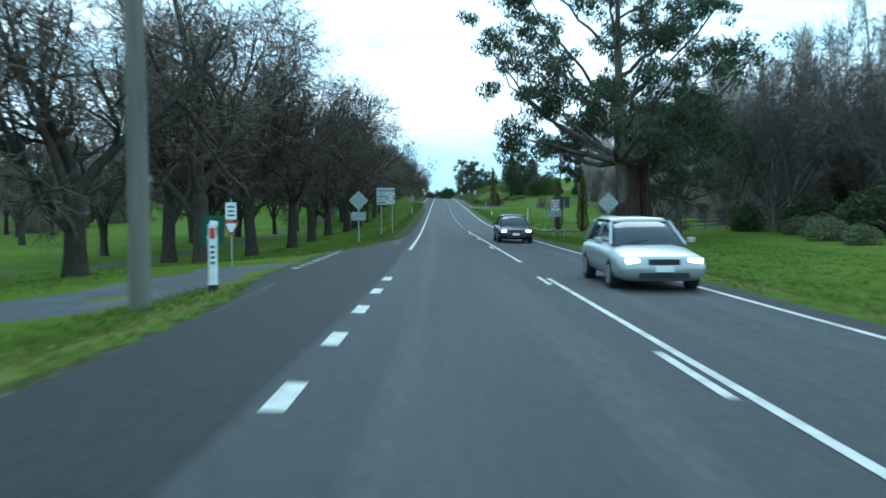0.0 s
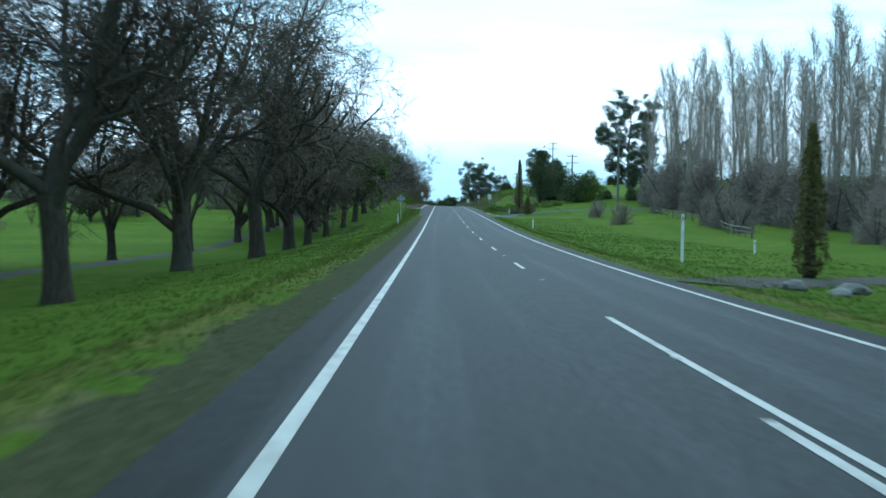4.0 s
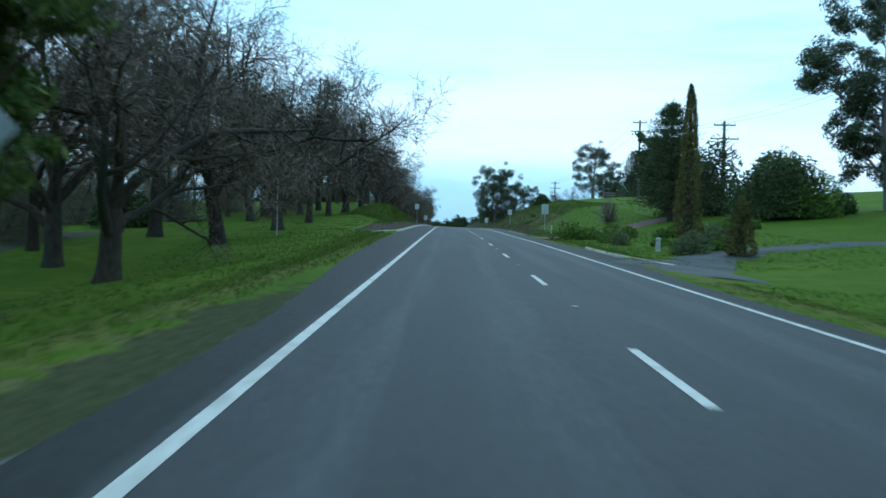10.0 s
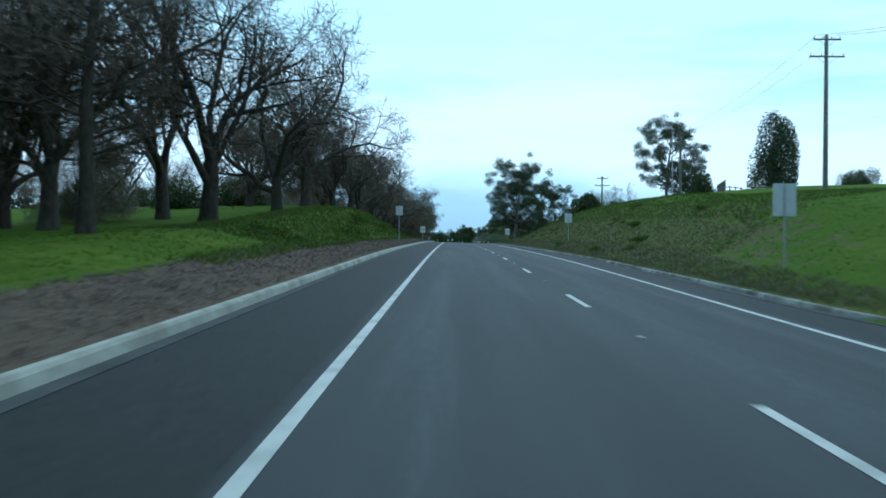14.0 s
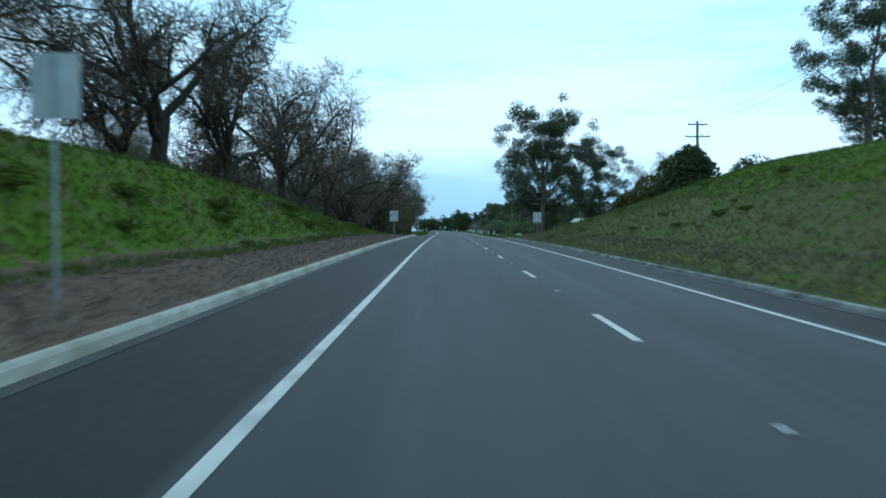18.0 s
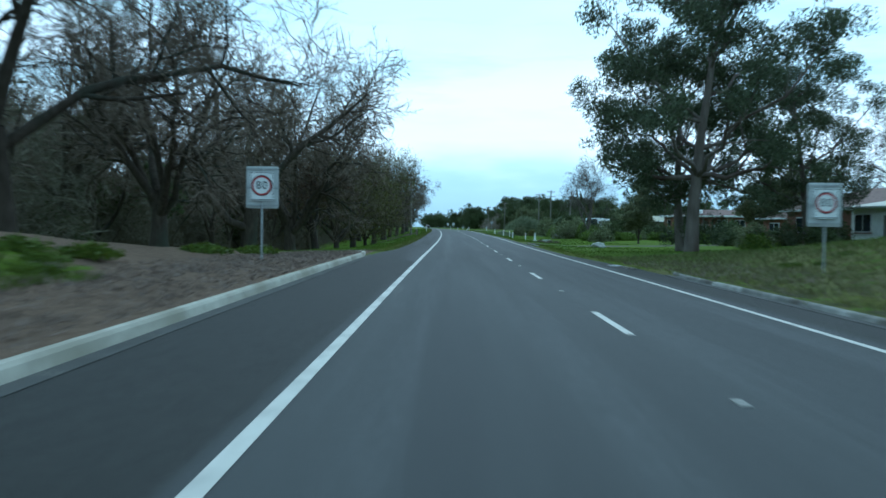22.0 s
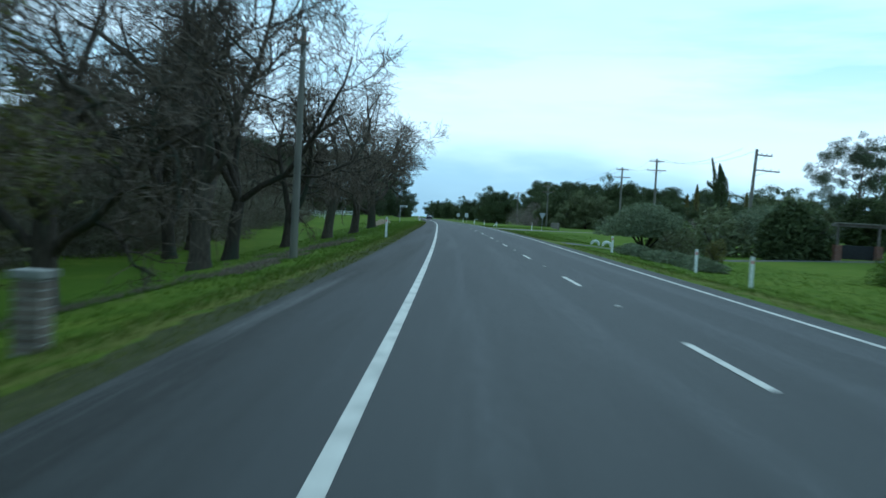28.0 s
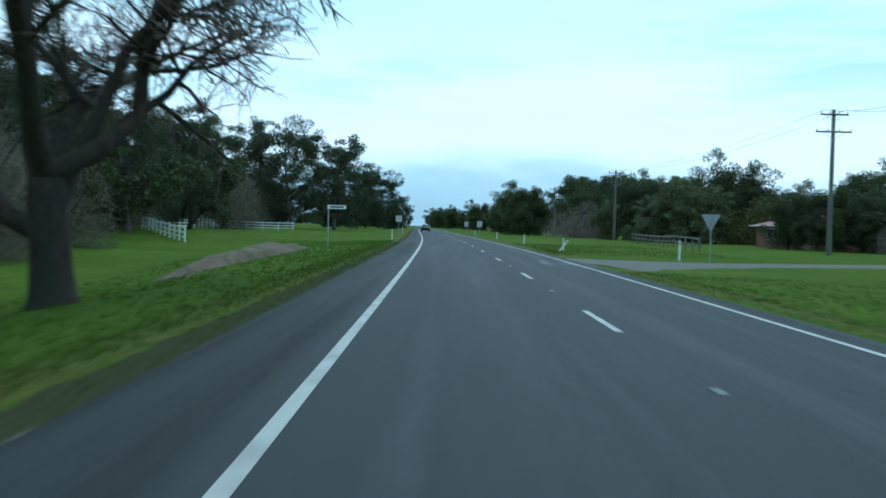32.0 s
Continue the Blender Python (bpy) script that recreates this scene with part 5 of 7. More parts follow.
brush = shrub("bare_shrub", "twiggy bare brown shrub on the lawn", 10, (3.2, 3.2, 2.9), L_PALE, 3000, .22, "shrub", 12, "bare shrubs", .2, .09)
brush.matrix_basis = at(18.6, 157.5, -.1)
put(brush, 18.4, 172, .95)
put(brush, 12.5, 228.5, .8)
put(brush, 27.5, 178, .9)
under = shrub("understorey", "brown tangled bare understorey below the poplars", 12, (8, 7, 7.6), L_PALE, 4200, .8, "shrub", 3, "poplar understorey", .3, .07)
for i in range(30):
    y = 84 + i * 4.0
    put(under, 36.5 + rng.uniform(-2, 2) - max(0, y - 165) * .16, y, rng.uniform(.75, 1.05))
hedge = shrub("dark_shrub", "dense dark green shrub under tall trees", 13, (6, 5, 3.6), L_DARK, 2200, .26, "shrub", 6, "dark shrubbery")
for l, y, s in ((26, 56, 1), (30, 62, 1.2), (27, 68, .9), (33, 55, 1.3), (24, 75, .8), (36, 70, 1.4), (30, 46, 1.1), (36, 40, 1.2), (28, 36, .9), (40, 60, 1.5), (27, 214, .55), (31, 208, .7), (36, 206, .8), (40, 204, 1), (29, 236, .7),
                (24.5, 352, .8)):
    put(hedge, l, y, s)
silv = shrub("silver_shrub", "silvery blue-green shrub at the lawn's edge", 14, (3.4, 3, 1.5), L_GREY, 2200, .12, group="garden shrubs")
for l, y, s in ((21, 52, 1), (23, 57, 1.1), (20.5, 47, .8), (24, 63, 1.0)):
    put(silv, l, y, s)
for i in range(14):
    plant(pale_bare[i % 2], 28 + rng.uniform(0, 16), 42 + i * 4.2, rng.uniform(.8, 1.08))
square = shrub("clipped_hedge", "clipped box-shaped golden hedge", 15, (2.6, 2.4, 1.7), L_OLIVE, 1800, .11, "hedge", 4, "garden hedges")
for i in range(6):
    put(square, 31 + i * 2.6, 208.5 - i * .6, rng.uniform(.9, 1.05))
# east gardens past the cutting
put(evergreen, 27, 390, .8)
round24 = gum("garden_tree", "small dark round-headed garden tree on a slim trunk", 16, 6.4, .12, 1.9, 8, .8, 130, .13, .7, M_BARK, "", 5, None, 1.0, .15, 1.0, L_DUSK, .2, .22)
round24.matrix_basis = at(18.1, 443.8)
for l, y, s in ((33, 447, 1.2), (40, 452, 1.4), (46, 470, 1.5)):
    put(round24, l, y, s)
wide_shrub = thing("spreading_shrub", "wide umbrella-shaped grey-green shrub on bent dark stems", "shrub", AWAY)
rw = np.random.default_rng(17)
wood = []
for i in range(9):
    a = 6.28 * i / 9
    wood.append((*grow(rw, (0, 0, -.1), (math.cos(a) * .8, math.sin(a) * .7, .9), 3.6, .13, 5, .12, .0, .3), 6))
part("trunk", tubes_mesh("trunk", wood, M_BARK), M_BARK, wide_shrub)
pts = blob_points(rw, 17000, (10.0, 8.8, 3.2), 18, .6)
pts[:, 2] += 1.25 - .5 * (pts[:, 0] > 1.5) * rw.uniform(0, 1, len(pts))
part("foliage", leaves_mesh("foliage", pts, rw, .15, .5, .1, L_SAGE), L_SAGE, wide_shrub)
wide_shrub.matrix_basis = at(15.4, 539.6, 0)
put(greys, 19.2, 529.5, 3.4)
put(wide_shrub, 23.5, 531, .95)
ball = shrub("ball_shrub", "rounded olive-green garden shrub", 18, (3.2, 3.0, 2.1), L_DUSK, 3000, .12)
ball.matrix_basis = at(11.8, 515, 0, 0, 1.02)
sage = shrub("low_hedge", "low rough grey-green hedge beside the verge", 66, (2.6, 1.7, .62), L_SAGE, 1500, .09, "hedge", 4, "verge hedge", .5, .6)
gold = shrub("golden_conifer", "small golden bun-shaped conifer", 19, (1.5, 1.5, 1.35), L_CYP, 1600, .07)
gold.matrix_basis = at(13.9, 514, 0, 0, 1.15)
for i in range(10):
    put(sage, 8.0 + rng.uniform(-.2, .5), 496 + i * 1.9, rng.uniform(.85, 1.1))
for i in range(26):
    y = 455 + i * 3.6
    if 500 < y < 536:
        continue
    put((greys, low, hedge, rt)[i % 4], 17 + rng.uniform(-3, 12) + max(0, y - 500) * .06, y, (1.6, 1.5, .7, .5)[i % 4] * rng.uniform(.8, 1.2))
bt = spread_tree(95, 11.2, 6, 2.0, .2, twig=6, dense=.8)
bare25 = tree_thing("bare_garden_tree", "pale bare garden tree with upswept branches", bt, M_TWIG3, M_TWIG3)
bare25.matrix_basis = at(17.5, 474.5, 0, 0, 1.08)
copy_thing(bare25, at(38, 425, 0, 50, 1.15))
copy_thing(bare25, at(27, 382, 0, 80, .55))
copy_thing(bare25, at(33, 395, 0, 80, .6))
for l, y, s in ((19, 399, .55), (22, 404, .6), (19.5, 410, .5), (24, 416, .6), (21, 421, .45), (27, 440, .8), (24, 446, .6), (28, 456, .7)):
    put(hedge, l, y, s)
olive_tree = shrub("olive_tree", "rounded olive-yellow garden tree", 23, (7, 7, 5.6), L_OLIVE, 2600, .26, "tree", 4, "distant trees", .55)
green_hedge = shrub("garden_hedge", "low dense green garden hedge", 64, (4.4, 1.6, 1.15), L_GREEN, 2200, .12, "hedge", 5, "garden hedges", .6, .7)
for i in range(8):
    put(green_hedge, 15.5 + i * 4.1, 461 - i * 1.4, 1.0, -18)
for i in range(4):
    put(green_hedge, 25 + i * 4.1, 447 - i * .8, 1.25, -12)
for l, y, s in ((24.5, 466, .75), (27.5, 470, .7), (29, 463, .8), (31, 474, .9), (26, 476, .8), (33, 462, .7), (36, 468, .8)):
    put((hedge, rt, brushy)[int(l) % 3], l, y, s * (1, .7, .55)[int(l) % 3])
for l, y, s in ((15, 481, 2.6), (18.5, 487, 2.8), (21, 478, 2.4)):
    put(greys, l, y, s)
put(dome, 22.2, 523, .82)
copy_thing(far, at(52, 575, -.3, 110, .82))
for l, y, s in ((27, 72, 1.1), (31, 63, 1.15), (26, 82, .95), (35, 57, 1.1)):
    put(pale_bare[int(y) % 2], l, y, s)
put(dark_tree, 36, 78, .7)
put(dark_tree, 42, 60, .75)
for i in range(10):                                    # soft brown bushes before the poplars
    put(brush, 26 + rng.uniform(0, 7), 98 + i * 6 + rng.uniform(-2, 2), rng.uniform(1.1, 1.6))
for l, y, s in ((17.5, 405, 1.5), (20.5, 414, 1.7), (23, 426, 1.5), (25, 470, 1.6), (22, 462, 1.4), (26, 478, 1.6)):
    put((greys, low)[int(y) % 2], l, y, s)
for l, y, s in ((31, 531, .55), (37, 540, .62), (43, 470, .8), (50, 524, .7)):
    put(dark_tree, l, y, s)
for l, y, s in ((50, 327, .42), (54, 330, .5), (58, 326, .42), (62, 331, .52), (67, 328, .45)):
    put(lumpy, l, y, s)
# far woods on both sides: dark mixed trees
oval = shrub("distant_tree", "dark rounded tree in the distance", 22, (9, 9, 8.5), L_DARK, 1700, .5, "tree", 3, "distant trees", .5)
thicket = shrub("thicket", "dark tangled brown thicket behind the row of trees", 24, (9, 8, 7.5), L_BROWN, 6000, .5, "shrub", 5, "park thickets", .25, .055)
pine = crown_gum("pine", "dark flat-topped pine in a distant row", 71, 13.5, 9.0, .3, 3.0, 10, 2.5, 900, .24, 3, "distant pines", L_DARK, bark=M_BARK, droop=.1)
clump_tree = crown_gum("evergreen_tree", "dark rounded evergreen tree beyond the paddock", 72, 10.0, 7.0, .3, .8, 15, 2.3, 1100, .19, 3, "paddock trees", L_DARK, low=-.02, bark=M_BARK, droop=.2)
yellowish = crown_gum("wattle_tree", "bushy yellow-green tree beyond the paddock", 73, 6.8, 7.4, .22, .5, 15, 1.25, 460, .2, 4, "paddock trees", L_GREY, low=-.02, bark=M_BARK, droop=.2)
willow = shrub("bare_willow", "pale rounded bare willow with fine drooping twigs", 74, (11, 9, 7.6), L_PALE, 9000, .42, "tree", 4, "", .35, .05)
willow.matrix_basis = at(21.5, 681, -.2)
for l, y, s in ((29, 668, .76), (33.5, 672, .84), (37, 676, .78), (45, 660, .62), (50, 664, .68), (56, 655, .62), (25.5, 690, .7), (17.5, 720, .7)):
    put(clump_tree, l, y, s)
copy_thing(clump_tree, at(40.5, 661, -.2, 40) @ Matrix.Diagonal((.85, .85, 1.02, 1)))
for l, y, s in ((30.5, 651, 1.0), (33.8, 653, .9), (27, 655, .75), (24.5, 668, .7), (52, 640, .8)):
    put(yellowish, l, y, s)
put(olive_tree, 38.5, 649, 1.15)
for i in range(15):                                    # the row of pines along the skyline
    put(pine, 38 + i * 3.6 + rng.uniform(-1, 1), 782 + rng.uniform(-6, 6), rng.uniform(.95, 1.12))
for i in range(30):                                    # east: bush along the road's far bend
    y = 705 + i * 11
    put((clump_tree, far_tree, clump_tree)[i % 3], 16 + rng.uniform(0, 8) + (i % 2) * 14, y, rng.uniform(.6, .95))
for i in range(26):
    put((far_tree, clump_tree)[i % 2], 62 + rng.uniform(0, 60), 610 + i * 12, rng.uniform(.85, 1.1))
for l, y, s in ((47, 634, 1.0), (49.5, 636, 1.25), (54, 630, .95), (58, 632, 1.1), (44, 625, .7)):
    put(tall_cyp, l, y, s)
for l, y, s in ((31, 622, .5), (34, 620, .62), (37, 618, .55), (40, 616, .6), (43.5, 614, .5), (47, 612, .62), (51, 611, .6)):
    put(clump_tree, l, y, s * .82)
for l, y, s in ((36, 613, 1.0), (41, 611, 1.1), (45, 608, 1.0)):
    put(brush, l, y, s)
for l, y, s in ((49, 600, 1.5), (53, 598, 1.6), (57, 600, 1.5)):
    put(yellowish, l, y, s * .55)
lav = shrub("lavender_bush", "low pale lavender bush beside the gravel road", 75, (2.6, 2.0, .9), L_LAV, 1800, .16, "shrub", 5, "lavender bushes", .5, .2)
for l, y, s in ((32, 575, 1.0), (34.2, 574, 1.1), (36.5, 574.5, 1.0), (39, 574, 1.1), (14.2, 482.5, .9), (15.8, 483.5, .8)):
    put(lav, l, y, s)
west_gum = crown_gum("gum_tree", "broad dark gum behind a white fence", 76, 16.5, 12.5, .42, 2.2, 20, 2.3, 1000, .19, 3, "gums behind the fence", L_GUM, low=.0)
for x, y, s in ((-44, 690, 1.0), (-35, 694, 1.06), (-28, 698, .95), (-53, 684, .95), (-30, 748, .85), (-24, 754, .78), (-62, 668, 1.1), (-70, 655, 1.15), (-36, 597, .72), (-41, 605, .8), (-34, 616, .66), (-46, 590, .82), (-37, 634, .75)):
    plant(west_gum, x, y, s)
for i in range(54):                                    # west: close to the road past the paddock
    y = 775 + i * 7.5
    put((far_tree, oval, dark_tree)[i % 3], -(9.5 + rng.uniform(0, 9) + (i % 2) * 14 + max(0, 690 - y) * .35), y, rng.uniform(.62, .95))
for i in range(34):                                    # dark wood behind the budding trees
    y = 392 + i * 4.6
    put((thicket, dark_tree, thicket)[i % 3], -(26 + rng.uniform(0, 4) + (i % 2) * 8), y, (1.35, 1.1, 1.5)[i % 3] * rng.uniform(.85, 1.15))
for i in range(16):
    put(thicket, -(24 + rng.uniform(0, 5)), 500 + i * 6, rng.uniform(.95, 1.25))
for i in range(44):
    y = 520 + i * 5.6
    put((thicket, far_tree, thicket, dark_tree)[i % 4], -(29 + rng.uniform(0, 12) + (i % 3) * 11), y, (1.25, .95, 1.4, 1.0)[i % 4] * rng.uniform(.85, 1.15))
for i in range(22):
    put(far_tree, (-1) ** i * (5 + rng.uniform(0, 40)) + 8, 1050 + rng.uniform(0, 300), rng.uniform(.6, .95))
for i in range(74):                                    # brown woods close behind the avenue's northern part
    y = 196 + i * 5.1
    if not 262 < y < 345:
        put((thicket, small[i % 3], thicket, hedge)[i % 4], -(24 + rng.uniform(0, 7) + (i % 3) * 5), y, (.95, 1.1, 1.1, .8)[i % 4] * rng.uniform(.85, 1.15))
for i in range(64):
    y = -20 + i * 10
    if not 255 < y < 352:
        put((thicket, small[i % 3], dark_tree)[i % 3], -(50 + rng.uniform(0, 14)), y, (1.2, 1.2, .85)[i % 3] * rng.uniform(.85, 1.15))
for i in range(16):
    put((thicket, hedge)[i % 2], -(21 + rng.uniform(0, 6)), 258 + i * 7, rng.uniform(.6, .9))
# a brown wood closes the park
for i in range(40):
    put((thicket, oval, thicket)[i % 3], -(84 + rng.uniform(0, 16)), -10 + i * 16, rng.uniform(1.0, 1.5))
gone = [o for o in bpy.data.objects if o.parent is None and o.matrix_basis.translation.z < -300]   # patterns that only served for copies
for o in [c for r in gone for c in (*r.children_recursive, r)]:
    bpy.data.objects.remove(o)

# ---- signs ----
def words(text, size, material, name="lettering"):
    c = bpy.data.curves.new(name, "FONT")
    c.body, c.size, c.align_x, c.align_y, c.extrude = text, size, "CENTER", "CENTER", 0.002
    o = bpy.data.objects.new(name, c)
    scene.collection.objects.link(o)
    bpy.context.view_layer.update()
    me = bpy.data.meshes.new_from_object(o.evaluated_get(bpy.context.evaluated_depsgraph_get()))
    bpy.data.objects.remove(o)
    me.materials.clear()
    me.materials.append(material)
    return me


FRONT = pose(0, 0, 0, 90, 0, 0)                        # from the sheet's own plane to one that faces -y


def plate(w, h, z, y=0.0, corner=0.05, n=4, thick=.012, x=0.0, shape="rect", spin=0.0):
    """A thin sheet that faces -y, with round corners; z is its middle."""
    b = bmesh.new()
    pts = []
    if shape == "rect":
        for sx, sz, a0 in ((1, 1, 0), (-1, 1, 90), (-1, -1, 180), (1, -1, 270)):
            for k in range(n + 1):
                a = radians(a0 + 90 * k / n)
                pts.append((sx * (w / 2 - corner) + corner * math.cos(a), sz * (h / 2 - corner) + corner * math.sin(a)))
    elif shape == "disc":
        pts = [(w / 2 * math.cos(2 * math.pi * k / 32), w / 2 * math.sin(2 * math.pi * k / 32)) for k in range(32)]
    elif shape == "oct":
        pts = [(w / 2 * math.cos(math.pi / 8 + k * math.pi / 4) / math.cos(math.pi / 8), w / 2 * math.sin(math.pi / 8 + k * math.pi / 4) / math.cos(math.pi / 8)) for k in range(8)]
    else:                                              # point-down triangle with blunt corners
        pts = [(w / 2, h / 2 - .05), (w / 2 - .04, h / 2), (-w / 2 + .04, h / 2), (-w / 2, h / 2 - .05), (-.04, -h / 2), (.04, -h / 2)]
    c, s = math.cos(radians(spin)), math.sin(radians(spin))
    pts = [(x + p * c - q * s, z + p * s + q * c) for p, q in pts]
    f = b.faces.new([b.verts.new((p, y, q)) for p, q in pts])
    e = bmesh.ops.extrude_face_region(b, geom=[f])
    for v in e["geom"]:
        if isinstance(v, bmesh.types.BMVert):
            v.co.y += thick
    bmesh.ops.recalc_face_normals(b, faces=b.faces)
    return b


def annulus(r0, r1, z, y, x=0.0):
    b = bmesh.new()
    n = 36
    vs = [[b.verts.new((x + r * math.cos(2 * math.pi * k / n), yy, z + r * math.sin(2 * math.pi * k / n))) for k in range(n)] for r, yy in ((r0, y), (r1, y), (r1, y + .004), (r0, y + .004))]
    for j in range(4):
        for k in range(n):
            b.faces.new((vs[j][k], vs[j][(k + 1) % n], vs[(j + 1) % 4][(k + 1) % n], vs[(j + 1) % 4][k]))
    bmesh.ops.recalc_face_normals(b, faces=b.faces)
    return b


def post(t, x, top, r=.03, name="post", y=.05):
    return part(name, rod((x, y, -.3), (x, y, top), r), M_GALV, t)


def speed_sign(t, text, z, w, h, x=0.0, y=-.004, lines=False):
    p = part("panel", plate(w, h, z, y, .05, x=x), M_SIGN, t, "white reflective panel")
    rr = w * .42
    zz = z + (h - w) * .12
    part("red_ring", annulus(rr * .82, rr * .97, zz, y - .006, x), M_RED, p, "red ring")
    part("outline", annulus(rr * .97, rr * 1.06, zz, y - .006, x), M_BLACK, p, "dark outline of the ring")
    for k, ch in enumerate(text):
        part("numeral", words(ch, rr * 1.12, M_BLACK, "numeral"), M_BLACK, p, "black numeral", pose(x + (k - .5) * rr * .62, y - .004, zz) @ FRONT)
    part("border", frame_bars(w * .94, h * .95, z, y - .006, x, .014), M_BLACK, p, "thin black border")
    return p


def frame_bars(w, h, z, y, x, th):
    b = bmesh.new()
    for sx, sz, bw, bh in ((0, 1, w, th), (0, -1, w, th), (1, 0, th, h), (-1, 0, th, h)):
        box(bw, .003, bh, (x + sx * (w - th) / 2, y, z + sz * (h - th) / 2 - bh / 2), 0, b)
    return b


def straps(t, w, zs, x=0.0, y=.02):
    for z in zs:
        part("bracket", box(w, .03, .045, (x, y, z)), M_GALV, t)


def on(l, y, turn=0.0, dz=0.0):
    return at(l, y, dz, turn)


def diamond(l, y, turn, label):
    t = thing("warning_sign", label, "road sign", on(l, y, turn), "warning signs")
    post(t, 0, 2.75)
    part("diamond_plate", plate(.75, .75, 2.25, .085, .05, spin=45), M_BACK, t, "bare grey back of a diamond plate")
    part("lower_plate", plate(.78, .46, 1.42, .085, .04), M_BACK, t, "bare grey back of a small plate")
    straps(t, .5, (2.42, 2.02), 0, .062)
    straps(t, .5, (1.5, 1.3), 0, .062)
    return t


diamond(-6.75, 46.3, 0, "back of a diamond warning sign on a steel post")
d2 = diamond(5.85, 42.6, 0, "pale diamond warning sign on a steel post at the verge")
# the sixty signs at the zone's edge
t = thing("speed_sign", "white sixty speed sign before a larger plate's grey back", "road sign", on(-6.1, 62.6))
for x in (-.42, .38):
    post(t, x, 3.25 if x < 0 else 2.3)
part("back_plate", plate(1.3, 1.22, 2.68, .09, .05, x=-.1), M_BACK2, t, "bare pale back of a large plate")
for z in (3.06, 2.64, 2.2):
    part("rail", box(1.26, .03, .05, (-.1, .062, z)), M_PLATE, t, "dark stiffening rail")
speed_sign(t, "60", 2.55, .62, .78, .26)
t = thing("speed_sign", "sixty speed sign before a dark plate on two posts", "road sign", on(6.1, 63.0))
for x in (-.15, .62):
    post(t, x, 2.7)
part("dark_plate", plate(1.2, .8, 2.5, .09, .05, x=.42), M_PLATE, t, "dark grey plate")
part("lower_plate", plate(1.05, .55, 1.72, .09, .04, x=-.1), M_BACK, t, "grey back of a smaller plate")
speed_sign(t, "60", 2.3, .62, .8, -.02)
# the side road's corner
t = thing("give_way_sign", "red and white give-way sign under a white street plate", "road sign", on(-9.35, 28.6))
post(t, 0, 2.2, .025)
part("triangle", plate(.52, .46, 1.25, 0, 0, shape="tri"), M_RED, t, "red rimmed triangle")
part("triangle_face", plate(.35, .29, 1.27, -.006, 0, shape="tri", thick=.004), M_SIGN, t, "white field")
part("keep_plate", plate(.36, .56, 1.82, 0, .03), M_SIGN, t, "white plate with dark writing")
for k in range(3):
    part("writing_bar", box(.24 - .05 * (k % 2), .004, .05, (0, -.006, 1.65 + .14 * k)), M_BLACK, t)
t = thing("green_board", "small leaning dark green plate with pale marks on a post", "sign", on(-7.2, 17.6, 10) @ pose(0, 0, 0, 0, 6, 0))
post(t, 0, 1.4, .025)
part("board", plate(.44, .58, 1.17, 0, .03), M_SGREEN, t)
part("emblem", plate(.16, .12, 1.3, -.006, .02, thick=.004), M_SIGN, t, "pale emblem bar")
part("emblem", plate(.2, .09, 1.02, -.006, .02, thick=.004), M_SIGN, t, "pale writing bar")
t = thing("marker_post", "white fibreglass marker post with red writing bars", "post", on(-6.75, 16.3))
part("shaft", box(.16, .05, 1.25, (0, 0, 0), .012), M_WHITE, t)
part("foot", box(.18, .07, .12, (0, 0, -.01), .01), M_BLACK, t, "black foot")
part("reflector", box(.1, .006, .2, (0, -.028, .98)), M_REFL, t)
for k in range(4):
    part("writing_bar", box(.07, .006, .05, (0, -.028, .5 + .1 * k)), M_BLACK, t)
# plain backs
t = thing("warning_sign", "bare grey back of a diamond sign with dark rails", "road sign", on(-6.95, 157.2), "warning signs")
post(t, 0, 2.85)
part("diamond_plate", plate(.75, .75, 2.3, .085, .05, spin=45), M_BACK, t)
for z in (2.5, 2.06):
    part("rail", box(.5, .03, .045, (0, .062, z)), M_BLACK, t, "dark rail")


def plain_back(l, y, z, w, h, label):
    t = thing("sign_back", label, "road sign", on(l, y), "plain sign backs")
    post(t, 0, z + h / 2)
    part("plate", plate(w, h, z, .085, .05), M_BACK2, t)
    part("rib", box(.05, .03, h, (0, .055, z - h / 2)), M_GALV, t)
    return t


plain_back(7.75, 238.2, 2.15, .72, 1.02, "tall pale sign back on a post below the bank")
plain_back(7.7, 287.8, 2.0, .62, .82, "white back of a sign on a post below the grassy bank")
plain_back(-7.2, 287.8, 2.72, .62, .82, "pale back of a sign standing on the mulched bank")
plain_back(-6.9, 667, 2.2, .9, .9, "small dark back of a distant sign")
plain_back(7.5, 700, 2.0, .9, 1.1, "pale distant sign beside the road")
plain_back(7.0, 735, 2.0, .9, 1.1, "pale distant sign beside the road")
for l, y, z in ((-7.9, 372.6, 2.07), (7.75, 371.6, 1.88)):
    t = thing("speed_sign", "white eighty speed sign before a larger pale plate", "road sign", on(l, y), "eighty signs")
    post(t, 0, z + .55)
    part("back_plate", plate(.92, 1.2, z, .085, .05), M_BACK2, t, "pale back of a larger plate")
    straps(t, .9, (z + .5, z - .04, z - .54), 0, .056)
    speed_sign(t, "80", z + .03, .68, .82, 0, -.02)
t = thing("give_way_sign", "pale back of a triangular give-way sign on a post", "road sign", on(11.5, 584.3))
post(t, 0, 2.5)
part("triangle", plate(.95, .85, 2.05, .085, 0, shape="tri"), M_BACK, t)
t = thing("finger_board", "dark street finger board on a grey post", "sign", on(-9.1, 590))
post(t, 0, 2.5, .04)
part("board", plate(1.1, .22, 2.4, 0, .02, x=.5), M_SIGN, t, "white finger board")
